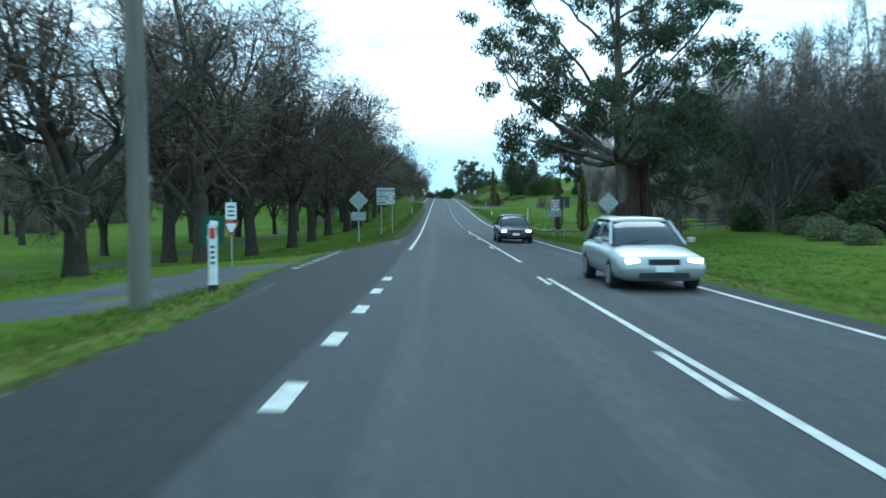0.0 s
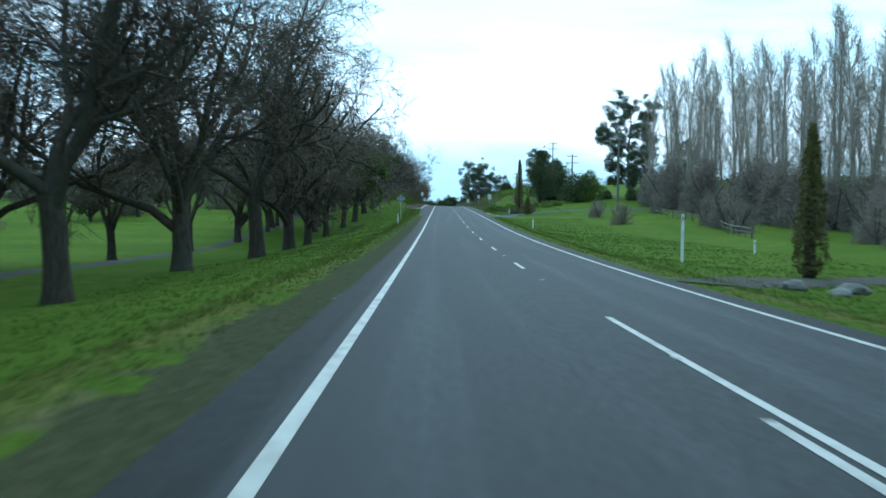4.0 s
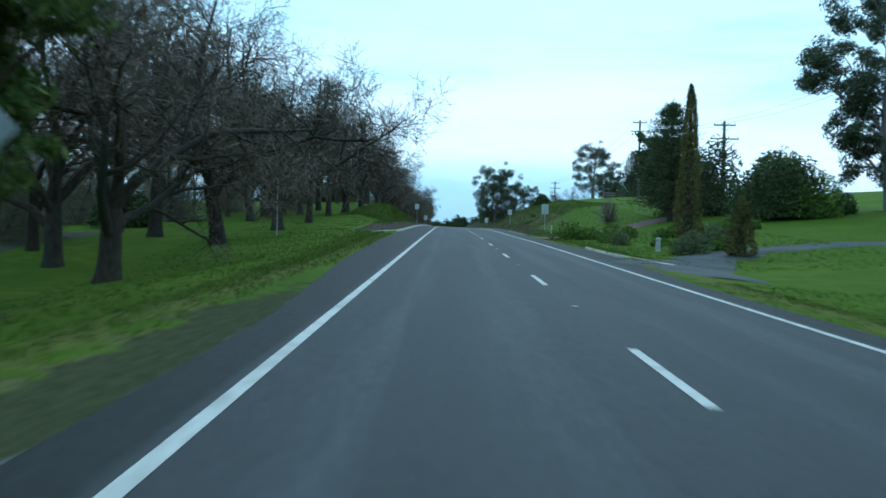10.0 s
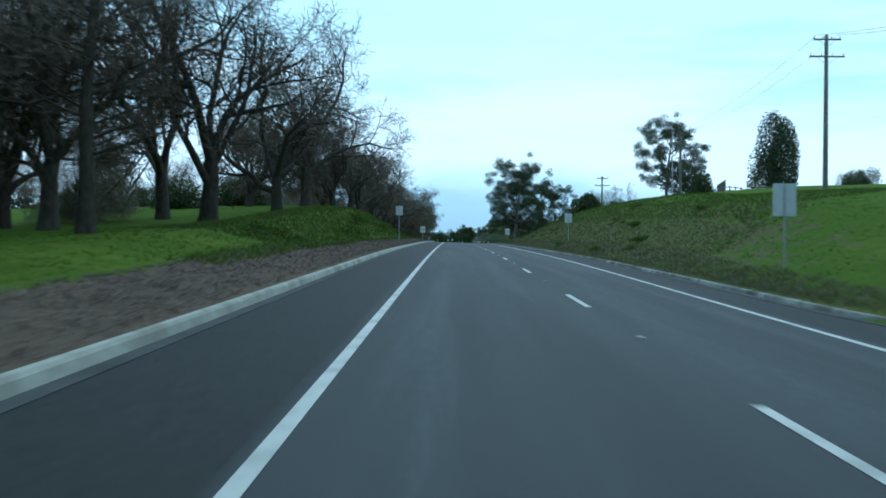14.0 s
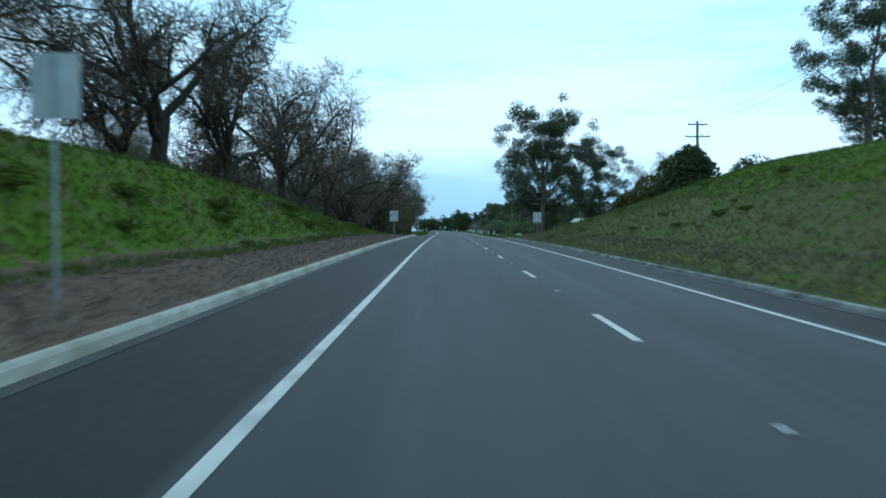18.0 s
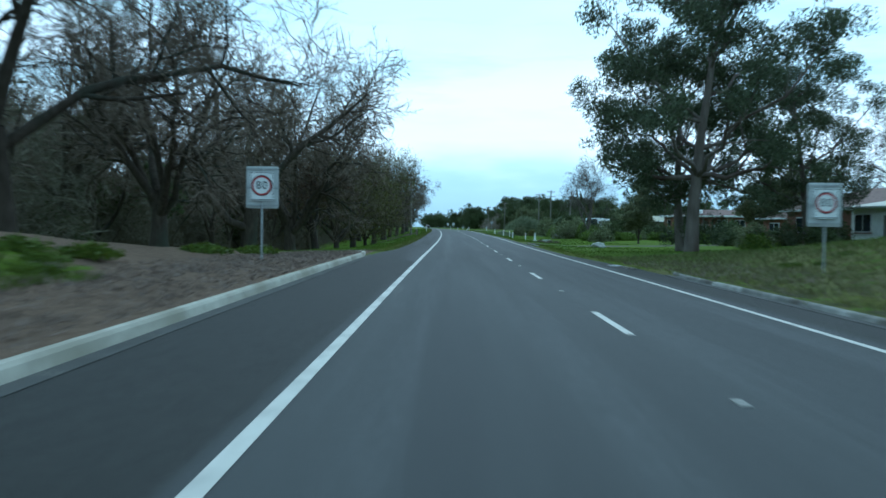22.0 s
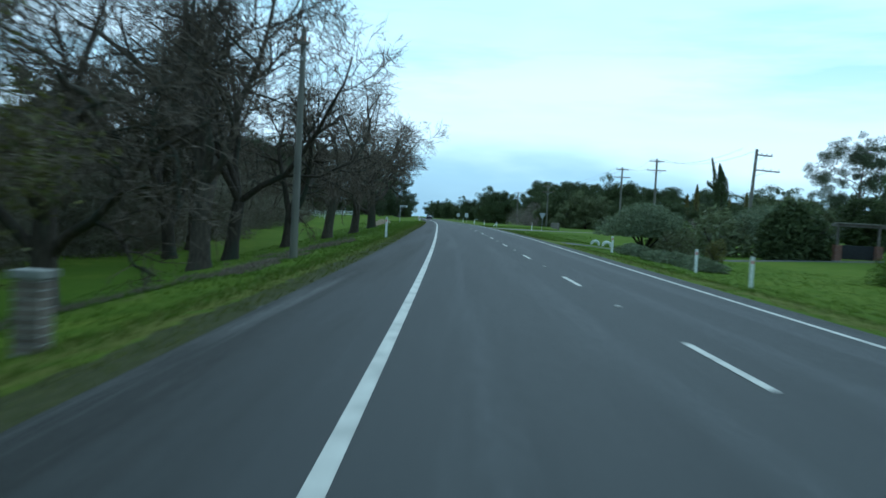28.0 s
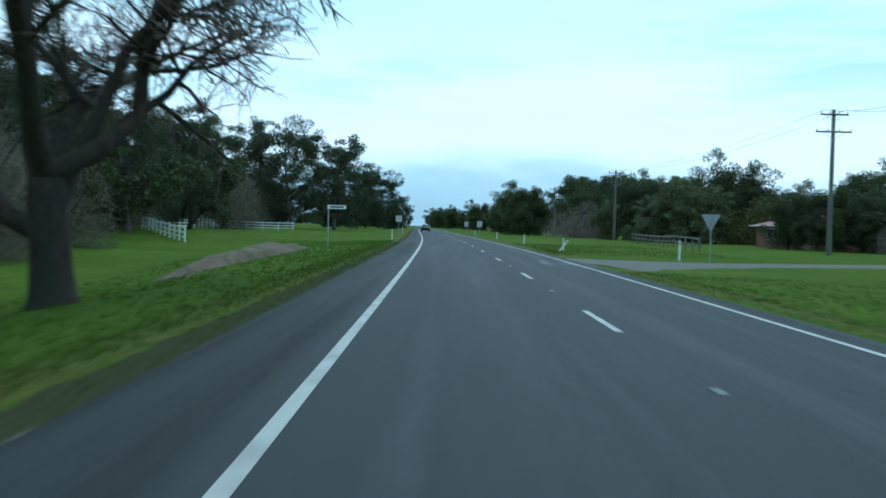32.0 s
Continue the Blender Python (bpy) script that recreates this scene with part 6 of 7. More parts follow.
part("writing_bar", box(.8, .004, .08, (.5, -.006, 2.36)), M_BLACK, t)
t = thing("billboard", "white and red roadside board on two posts", "sign", on(18.5, 720))
for x in (-.9, .9):
    post(t, x, 3.4, .06)
part("board", plate(2.6, 1.6, 3.2, 0, .03), M_SIGN, t)
part("red_panel", plate(1.8, .7, 3.0, -.008, .03, thick=.005), M_RED, t, "faded red panel")


# ---- heaps and patches beside the road ----
def heap(l, y, sx, sy, h, label, seed, material):
    """A low uneven mound that runs out into the ground."""
    b = bmesh.new()
    bmesh.ops.create_grid(b, x_segments=22, y_segments=22, size=1)
    x0 = float(xc(y)) + l
    for v in b.verts:
        r = min(1, math.hypot(v.co.x, v.co.y))
        w = noise.noise((v.co.x * 2.2 + seed, v.co.y * 2.2, 1.7))
        hh = h * max(0, 1 - r * r) ** 1.3 * (1 + .6 * w) - .06 * r
        px, py = v.co.x * sx * (1 + .2 * w), v.co.y * sy * (1 + .2 * w)
        v.co = Vector((px, py, gz(l + px, y + py) + hh + .02 * noise.noise((px * 3, py * 3, seed))))
    me = bpy.data.meshes.new("heap")
    b.to_mesh(me)
    b.free()
    me.materials.append(material)
    me.polygons.foreach_set("use_smooth", [True] * len(me.polygons))
    o = tagged(new("earth_mound", me), label, "mound")
    o.matrix_basis = pose(x0, y, 0)
    return o


heap(-11.3, 581, .95, 14.0, .6, "long low heap of brown earth and mulch on the lawn", 2, M_MULCH)


# ---- guide posts ----
def guide_post(l, y, h=.95, red=True, label="white timber guide post with a reflector", lean=0.0):
    t = thing("guide_post", label, "post", at(l, y) @ pose(0, 0, 0, 0, lean, 0), "guide posts")
    part("shaft", box(.11, .045, h, (0, 0, -.05), .01), M_WHITE, t)
    part("reflector", box(.05, .006, .11, (0, -.026, h - .28)), M_REFL if red else M_SIGN, t)
    return t


for l, y, h in ((6.4, 139.6, .95), (-6.4, 140, 1.0), (7.2, 227.5, .8), (5.9, 464.7, .9), (6.9, 494.3, 1.0), (6.2, 486.0, 1.0), (6.5, 509.5, 1.0), (-6.2, 504.0, 1.1), (6.7, 455, 1.0), (6.4, 476, .95),
                (10.2, 585.3, 1.1), (5.6, 618, 1.0), (6.3, 600, .9), (-6.2, 612, .9), (6.0, 650, .95), (6.0, 690, .95), (-6.2, 660, .95), (14.5, 104, .8), (7.2, 92, 2.0)):
    guide_post(l, y, h)
guide_post(5.4, 596, 1.0, label="white guide post knocked half over", lean=38)
t = thing("pale_urn", "short pale stone post among garden shrubs", "post", at(8.2, 191.6))
part("shaft", rod((0, 0, -.05), (0, 0, .62), .14, .11, 12), M_STONE, t)
part("cap", rod((0, 0, .62), (0, 0, .72), .15, .06, 12), M_STONE, t)
t = thing("stone_figure", "slim white stone post on a plinth by the drive", "post", at(7.9, 455.4))
part("plinth", box(.5, .5, .16, (0, 0, -.03), .02), M_STONE, t)
part("shaft", rod((0, 0, .1), (0, 0, 1.05), .13, .07, 10), M_WHITE, t)
t = thing("mailbox", "low white culvert block beside a ditch", "block", at(8.4, 447.8))
part("body", box(1.0, .45, .42, (0, 0, -.08), .03), M_STONE, t)
part("headwall", box(.34, .3, .26, (-.78, .1, -.08), .04), M_STONE, t, "small broken end of the block")
for k, (l, y, s) in enumerate(((6.4, 79.2, .35), (7.3, 78.6, .28), (8.2, 79.8, .4), (9.0, 78.9, .3))):
    bm = bmesh.new()
    bmesh.ops.create_icosphere(bm, subdivisions=2, radius=s)
    for v in bm.verts:
        v.co = v.co * (1 + .35 * noise.noise(v.co * 4 + Vector((k, 0, 0))))
        v.co.z = v.co.z * .6 + s * .2
    me = bpy.data.meshes.new("rock")
    bm.to_mesh(me)
    bm.free()
    me.materials.append(M_KERB2)
    o = tagged(new("rock", me), "small rough rock beside a drain", "rock", "drain rocks")
    o.matrix_basis = at(l, y)
t = thing("boulder", "pale flat boulder on the lawn", "rock", at(10.0, 421.5, 0, 0, .66))
bm = bmesh.new()
bmesh.ops.create_icosphere(bm, subdivisions=3, radius=.5)
for v in bm.verts:
    v.co = v.co * (1 + .45 * noise.noise(v.co * 2.6) + .16 * noise.noise(v.co * 7))
    v.co = Vector((v.co.x * 1.8, v.co.y * 1.2, v.co.z * .95 + .16))
part("stone", bm, M_STONE, t)


def tyre_arch(l, y):
    t = thing("painted_tyre", "white-painted half-buried tyre edging a drive", "tyre", at(l, y, 0, 0, .85), "painted tyres")
    b = bmesh.new()
    n, m = 16, 8
    vs = [[b.verts.new(((.36 + .12 * math.cos(2 * math.pi * j / m)) * math.cos(math.pi * 1.15 * i / n - .235), .1 * math.sin(2 * math.pi * j / m), (.36 + .12 * math.cos(2 * math.pi * j / m)) * math.sin(math.pi * 1.15 * i / n - .235) + .08)) for j in range(m)] for i in range(n + 1)]
    for i in range(n):
        for j in range(m):
            b.faces.new((vs[i][j], vs[i][(j + 1) % m], vs[i + 1][(j + 1) % m], vs[i + 1][j]))
    bmesh.ops.recalc_face_normals(b, faces=b.faces)
    part("ring", b, M_TRIM, t)


tyre_arch(9.6, 532.2)
tyre_arch(9.3, 525.6)


# ---- power poles ----
def power_pole(l, y, h, arms=((0.45, 2.1), (1.75, 2.7)), turn=0.0, label="weathered timber power pole with two crossarms", r=.2, lean=0.0, side=0.0):
    t = thing("power_pole", label, "power pole", at(l, y, -.2, turn) @ pose(0, 0, 0, 0, lean, 0), "power poles")
    part("pole", rod((0, 0, -.5), (0, 0, h), r, r * .65, 12), M_POLE, t)
    for d, w in arms:
        a = part("crossarm", box(w, .1, .12, (side * w, -.14, h - d), .01), M_TIMBER, t)
        for k in range(4):
            x = (side - .46 + .3067 * k) * w
            part("insulator", rod((x, -.14, h - d + .12), (x, -.14, h - d + .3), .045, .03, 8), M_CERAM, a)
        for s in (-1, 1) if not side else (1,):
            part("brace", rod(((s * .3 + side * .5) * w, -.12, h - d + .02), (0, -.12, h - d - .55), .018, n=6), M_GALV, a)
    return t


POLES = [(24.0, 187.2, 11.8), (34.9, 213, 12.2), (23.8, 231.4, 8.8), (25.9, 277.8, 11.9), (27.3, 325, 8.6), (25.0, 371, 10.5), (26.0, 457.4, 7.4), (25.2, 541.3, 10.0), (27.6, 585.4, 11.3), (27.2, 605.5, 11.2), (23.6, 662, 10), (22, 705, 9.5), (21, 760, 9.5)]
for l, y, h in POLES:
    if y == 457.4:
        power_pole(l, y, h, ((.2, 2.0),), label="slim weathered timber power pole with one crossarm", r=.15)
    elif y == 541.3:
        power_pole(l, y, h, ((.6, 1.5), (2.0, 2.4)), label="leaning timber power pole with one-sided crossarms", lean=3.2, side=.46)
    else:
        power_pole(l, y, h)
power_pole(-7.4, 14.2, 9.5, (), label="grey timber pole standing in the grass at the corner", r=.19)
power_pole(-8.6, 490.4, 8.4, ((.6, .5),), label="tall bare timber pole among the avenue trees", r=.15)
for l, y in ((-13.0, 203.5), (25.5, 322)):
    t = thing("steel_lamp_pole", "slim pale pole standing in grass", "pole", at(l, y))
    part("pole", rod((0, 0, -.2), (0, 0, 3.6 if l < 0 else 8), .05, .04, 10), M_GALV, t)


def wire(p, q, sag):
    v = []
    for k in range(9):
        f = k / 8
        v.append(np.array(p) * (1 - f) + np.array(q) * f - np.array((0, 0, sag * 4 * f * (1 - f))))
    t = tagged(new("power_line", tubes_mesh("power_line", [(np.array(v), np.full(9, .012), 4)], M_PLASTIC)), "thin black overhead power line between poles", "cable", "power lines")
    return t


def pole_top(i, dx, d):
    l, y, h = POLES[i]
    return (float(xc(y)) + l + dx, y - .14, gz(l, y) - .2 + h - d + .3)


for a, b in ((0, 2), (2, 3), (3, 4), (4, 5), (7, 8), (8, 9), (9, 10), (10, 11), (11, 12)):
    for dx in (-.8, .8):
        wire(pole_top(a, dx, .35), pole_top(b, dx, .35), 1.0)


# ---- fences ----
def rail_fence(name, label, pts, spacing, h, rails, material, group=""):
    """Posts and rails along points (l, y)."""
    root = thing(name, label, "fence", None, group)
    pos = []
    for (l0, y0), (l1, y1) in zip(pts, pts[1:]):
        n = max(1, round(math.hypot(l1 - l0, y1 - y0) / spacing))
        pos += [(l0 + (l1 - l0) * k / n, y0 + (y1 - y0) * k / n) for k in range(n)]
    pos.append(pts[-1])
    tops = []
    for l, y in pos:
        p = Vector((float(xc(y)) + l, y, gz(l, y)))
        part("post", box(.12, .12, h + .15, (p.x, p.y, p.z - .1), .01), material, root)
        tops.append(p)
    for a, b in zip(tops, tops[1:]):
        for f in rails:
            part("rail", rod(a + Vector((0, 0, h * f)), b + Vector((0, 0, h * f)), .055, n=4), material, root)
    return root


rail_fence("white_fence", "white painted post and rail fence across the lawn", [(-21, 602), (-32, 626), (-33.5, 668)], 2.6, 1.15, (.3, .6, .92), M_WHITE)
rail_fence("white_fence", "white painted post and rail fence across the lawn", [(-31, 652), (-21.5, 660)], 2.4, 1.15, (.3, .6, .92), M_WHITE)
rail_fence("yard_fence", "weathered grey timber yard rails", [(13.5, 74.5), (22, 79), (33, 82)], 2.2, 1.3, (.35, .65, .95), M_TIMBER)
rail_fence("yard_fence", "low grey timber rail fence beneath the poplars", [(23, 128), (27, 150), (27, 176)], 3.0, .9, (.5, .92), M_TIMBER)
rail_fence("paddock_fence", "old timber post fence on the hill's brow", [(24, 296), (30, 318), (40, 335)], 3.5, 1.1, (.5, .9), M_TIMBER)
rail_fence("paddock_fence", "dark timber fence before far trees", [(17, 604), (22, 645)], 3.0, 1.1, (.5, .9), M_TIMBER)


# ---- brick gateway ----
brick_me = bpy.data.meshes.new("brick")
b0 = box(.22, .105, .07, (0, 0, 0), .004)
b0.to_mesh(brick_me)
b0.free()
brick_me.materials.append(M_BRICK)


def brick_pier(parent, x, y, h, w=.46, me=None):
    p = part("pier", box(w - .02, w - .02, h, (x, y, -.1)), M_MORTAR, parent, "brick pier")
    rows = int(h / .085)
    for r in range(rows):
        for s in range(4):
            for k in range(2):
                a = math.radians(90 * s)
                off = (-.115 + .23 * k) + (.0 if r % 2 else .0)
                px, py = off, -(w / 2 - .05)
                part("brick", me or brick_me, M_BRICK, p, m=pose(x + px * math.cos(a) - py * math.sin(a), y + px * math.sin(a) + py * math.cos(a), .01 + r * .085, 0, 0, 90 * s))
    return p


t = thing("gateway", "red brick gateposts under a timber lychgate beam", "gate", at(26.2, 521.5, 0, 10))
for x in (-1.6, 1.6):
    brick_pier(t, x, 0, 1.15)
    part("upright", box(.14, .14, 1.3, (x, 0, 1.1), .01), M_TIMBER, t)
part("beam", box(4.2, .18, .2, (0, 0, 2.4), .01), M_TIMBER, t)
part("cap_beam", box(3.6, .6, .08, (0, 0, 2.6), .01), M_TIMBER, t)
part("gate_leaf", box(2.7, .06, 1.0, (0, .1, .1), .01), M_PLASTIC, t, "dark timber gate")
old_brick_me = brick_me.copy()
old_brick_me.materials[0] = M_OLDBRICK
t = thing("brick_pillar", "single weathered brick pillar with a flat cap", "pillar", at(-7.1, 467.7) @ Matrix.Diagonal((.6, .6, 1.05, 1)))
brick_pier(t, 0, 0, .8, .46, old_brick_me)
part("cap", box(.56, .56, .08, (0, 0, .7), .01), M_KERB2, t, "stained concrete cap")


# ---- houses ----
def house(l, y, turn, w, d, h, wall, roof, label, pitch=1.5, gable=False, windows=3, chimney=False):
    t = thing("house", label, "house", at(l, y, -.1, turn), "houses east of the road")
    b = box(w, d, h + .3, (0, 0, -.3))
    part("wall", b, wall, t)
    r = bmesh.new()
    e = .55
    x, yy = w / 2 + e, d / 2 + e
    base = [r.verts.new(c) for c in ((-x, -yy, h), (x, -yy, h), (x, yy, h), (-x, yy, h))]
    k = 0 if gable else min(x * .8, yy)
    top = [r.verts.new((-x + k, 0, h + pitch)), r.verts.new((x - k, 0, h + pitch))]
    for f in ((base[0], base[1], top[1], top[0]), (base[2], base[3], top[0], top[1]), (base[1], base[2], top[1]), (base[3], base[0], top[0]), tuple(reversed(base))):
        r.faces.new(f)
    bmesh.ops.recalc_face_normals(r, faces=r.faces)
    ro = part("roof", r, roof, t)
    part("gutter", box(2 * x, .12, .14, (0, -yy, h - .1), .01), M_TRIM, t, "pale gutter")
    for i in range(windows):
        wx = -w / 2 + w * (i + .5) / windows
        if i == windows // 2:
            dr = part("door", box(.9, .06, 2.05, (wx, -d / 2 - .03, 0), .01), M_TIMBER, t)
            part("handle", rod((wx + .35, -d / 2 - .1, 1), (wx + .35, -d / 2 - .03, 1), .02), M_GALV, dr)
        else:
            wi = part("window", box(1.7, .08, 1.25, (wx, -d / 2 - .02, .95), .01), M_TRIM, t)
            for s in (-.42, .42):
                part("pane", box(.74, .02, 1.08, (wx + s, -d / 2 - .068, 1.03)), M_GLASS, wi)
            part("sill", box(1.85, .14, .07, (wx, -d / 2 - .07, .88), .01), M_BRICK, wi)
    for s in (-1, 1):
        wi = part("window", box(.08, 1.6, 1.2, (s * (w / 2 + .02), 0, 1.0), .01), M_TRIM, t)
        part("pane", box(.02, 1.4, 1.04, (s * (w / 2 + .068), 0, 1.08)), M_GLASS, wi)
    if chimney:
        part("chimney", box(.7, .9, 1.6, (w * .2, .4, h + .6), .01), M_BRICK, ro)
    return t


house(29.5, 412, -78, 13, 8, 2.7, M_BRICK, M_ROOF, "red brick house with a low tiled roof behind garden trees", 1.7, chimney=True)
house(26.8, 404, -80, 5, 4.5, 2.6, M_WALL, M_CREAM, "white rendered wing with a pale flat-pitched roof", .6, windows=2)
house(34.5, 432, -78, 12, 8, 2.6, M_BRICK, M_ROOF, "brown brick house half hidden by shrubs", 1.5)
h2 = house(45, 503.7, -35, 15, 8, 2.75, M_BRICK, M_ROOF, "long low brick house with a white fascia and a deep porch", 1.3, windows=5)
part("fascia", box(16.3, .1, .32, (0, -4.64, 2.62), .01), M_WHITE, h2, "white painted fascia board")
for k in range(4):
    part("porch_post", box(.5, .4, 2.7, (-5.2 + 3.4 * k, -6.0, -.05), .01), M_BRICK, h2)
part("porch_roof", box(12.5, 3.0, .22, (0, -5.6, 2.66), .01), M_WHITE, h2, "flat pale porch roof")
part("porch_railing", box(9.5, .08, .75, (0, -6.05, .55), .01), M_WALL, h2, "pale porch railing")
part("porch_base", box(11.5, 2.4, .6, (0, -5.4, -.3), .01), M_BRICK, h2, "brick porch base")
part("low_wall", box(12, .2, .55, (0, -8.2, -.2), .01), M_WALL, h2, "pale low garden wall")
part("gable_vent", box(.9, .5, .8, (-1.5, -2.4, 3.2), .2), M_WHITE, h2, "small white roof gable")
house(39.0, 520, -35, 7, 5, 2.5, M_TIMBER, M_SHED, "large shed with a low olive sheet roof", 1.1, gable=True, windows=2)


def coach(l, y, turn):
    """A parked touring coach: rounded body, deep windscreen, teal band, wheels."""
    t = thing("coach", "white parked coach with a teal band and dark windows", "coach", at(l, y, 0.02, turn))
    W, L, H = 2.45, 8.4, 3.15
    body = part("body", box(W, L, H - .42, (0, 0, .42), .12), M_COACH, t)
    part("band", box(W + .014, L + .014, .34, (0, 0, 1.12), .01), M_TEAL, body, "teal band round the body")
    part("bumper", box(W - .1, .22, .34, (0, -L / 2 - .03, .36), .05), M_PLASTIC, t, "dark bumper")
    wsn = part("windscreen", box(W - .22, .06, 1.15, (0, -L / 2 - .01, 1.62), .02), M_GLASS, t, "deep dark windscreen")
    part("screen_bar", box(.05, .08, 1.15, (0, -L / 2 - .03, 1.62)), M_PLASTIC, wsn)
    part("destination_box", box(W - .5, .05, .2, (0, -L / 2 - .01, 2.82), .01), M_PLASTIC, t)
    for sx in (-1, 1):
        for k in range(5):
            part("window", box(.05, 1.35, .95, (sx * (W / 2 - .012), -L / 2 + 1.1 + 1.55 * k, 1.7), .01), M_GLASS, t)
        part("mirror", box(.12, .16, .42, (sx * (W / 2 + .16), -L / 2 - .12, 1.9), .03), M_PLASTIC, t)
        part("headlamp", box(.4, .05, .2, (sx * .82, -L / 2 - .01, .78), .02), M_SIGN, t)
        for yy in (-2.6, 2.5):
            wh = part("wheel", rod((sx * (W / 2 - .3), yy, .46), (sx * (W / 2 + .02), yy, .46), .46, n=24), M_TYRE, t)
            part("rim", rod((sx * (W / 2 - .04), yy, .46), (sx * (W / 2 + .035), yy, .46), .26, n=16), M_RIM, wh)
    return t


coach(26.7, 515.3, -25)
house(40, 630, -70, 16, 9, 2.5, M_BRICK, M_PINK, "long house with a faded terracotta roof behind trees", 1.6)
t = thing("ragged_cypress", "dark broken cypress with a leaning spike and a side arm", "tree", at(34.3, 578.3, 0, 0, 1.12))
rg = np.random.default_rng(45)
wood, cl = [], []
for line, w, n in ((((.5, 0, -.3), (.5, 0, 5.0), (.42, 0, 7.2), (-.02, 0, 9.0)), (.85, .8, .6, .06), 7000),
                   (((-.15, 0, 4.6), (-.35, 0, 6.2), (-.6, 0, 8.2), (-.95, .1, 9.8)), (.32, .3, .2, .03), 1500),
                   (((-.1, 0, 6.0), (-.7, 0, 6.35), (-1.1, 0, 6.6), (-1.4, 0, 6.95)), (.2, .17, .14, .04), 500)):
    q, w = np.array(line), np.array(w)
    wood.append((q, np.clip(w * .22, .02, .16), 7))
    f = rg.uniform(0, 3, n)
    i = np.minimum(f.astype(int), 2)
    c = q[i] + (q[i + 1] - q[i]) * (f - i)[:, None]
    a = rg.uniform(0, 6.283, n)
    k = (w[i] + (w[i + 1] - w[i]) * (f - i)) * rg.uniform(0, 1, n) ** .35 * (1 + .12 * np.sin(a * 3 + f * 5))
    cl.append(c + np.stack([np.cos(a) * k, np.sin(a) * k, rg.normal(size=n) * .12], 1))
part("trunk", tubes_mesh("trunk", wood, M_BARK), M_BARK, t)
part("foliage", leaves_mesh("foliage", np.concatenate(cl), rg, .12, .5, -.6, L_DARK), L_DARK, t)


# ---- cars ----
def car(l, y, turn, paint, label, wagon=False, lit="front"):
    t = thing("car", label, "car", pose(float(xc(y)) + l, y, float(zc(y)) + float(tilt(l)), 0, 0, turn), "cars on the road")
    L, W, n = 4.85, 1.84, 14

    def hull(stations):
        b = bmesh.new()
        rings = []
        for x, hw, z0, z1, crown in stations:
            ring = []
            for k in range(n):
                a = 2 * math.pi * k / n
                c, s = math.cos(a), math.sin(a)
                px = hw * math.copysign(abs(c) ** .42, c)
                pz = (z0 + z1) / 2 + (z1 - z0) / 2 * math.copysign(abs(s) ** .5, s)
                ring.append(b.verts.new((px, x, pz + (crown * (1 - (px / hw) ** 2) if s > 0 else 0))))
            rings.append(ring)
        for p, q in zip(rings, rings[1:]):
            for k in range(n):
                b.faces.new((p[k], p[(k + 1) % n], q[(k + 1) % n], q[k]))
        b.faces.new(rings[0])
        b.faces.new(list(reversed(rings[-1])))
        bmesh.ops.recalc_face_normals(b, faces=b.faces)
        for f in b.faces:
            f.smooth = True
        return b
    part("body", hull([(-2.42, .70, .34, .60, 0), (-2.36, .84, .24, .68, .02), (-2.1, .91, .20, .76, .03), (-1.2, .92, .19, .87, .03), (-.6, .92, .19, .92, .02), (.8, .92, .19, .94, .01), (1.9, .91, .22, .95, .01), (2.3, .86, .28, .90, .01), (2.42, .74, .36, .80, 0)]), paint, t)
    back = 2.25 if wagon else 1.55
    part("cabin", hull([(-1.05, .76, .86, .90, 0), (-.35, .70, .86, 1.36, .03), (.1, .67, .86, 1.42, .04), (back - .9, .66, .86, 1.44, .03), (back - .35, .65, .86, 1.38 if wagon else 1.22, .02), (back, .70, .86, .92, 0)]), M_GLASS, t, "dark glasshouse")
    part("roof", hull([(-.30, .60, 1.36, 1.40, .03), (.1, .64, 1.39, 1.455, .03), (back - .9, .63, 1.40, 1.47, .02), (back - (.3 if wagon else .6), .58, 1.36, 1.41, .02)]), paint, t)
    for s in (-1, 1):
        part("pillar", rod((s * .80, -1.05, .90), (s * .64, -.3, 1.38), .035, n=6), paint, t)
        part("pillar", rod((s * .80, .35, .90), (s * .665, .35, 1.40), .03, n=6), paint, t)
        part("pillar", rod((s * .78, back - .05, .90), (s * .62, back - .6, 1.38), .045, n=6), paint, t)
        part("mirror", box(.16, .1, .12, (s * 1.0, -.75, .93), .02), paint, t)
        part("headlamp", box(.28, .1, .12, (s * .62, -2.36, .57), .03), M_HEAD if lit == "front" else M_GLASS, t, "lit headlamp" if lit == "front" else "")
        part("tail_lamp", box(.22, .08, .2, (s * .68, 2.36, .62), .02), M_TAIL if lit == "rear" else M_REFL, t)
    part("grille", box(.62, .06, .11, (0, -2.42, .56), .01), M_PLASTIC, t)
    part("air_intake", box(1.0, .06, .1, (0, -2.42, .30), .01), M_PLASTIC, t)
    part("number_plate", box(.37, .02, .12, (0, -2.46, .42)), M_SIGN, t, "pale plate without writing")
    part("wiper", rod((-.5, -1.1, .92), (.2, -.85, 1.02), .012, n=5), M_PLASTIC, t)
    for x in (-1.42, 1.40):
        for s in (-1, 1):
            wh = part("wheel", rod((s * .70, x, .31), (s * .92, x, .31), .31, n=24), M_TYRE, t)
            part("rim", rod((s * .88, x, .31), (s * .93, x, .31), .2, n=16), M_RIM, wh)
    return t


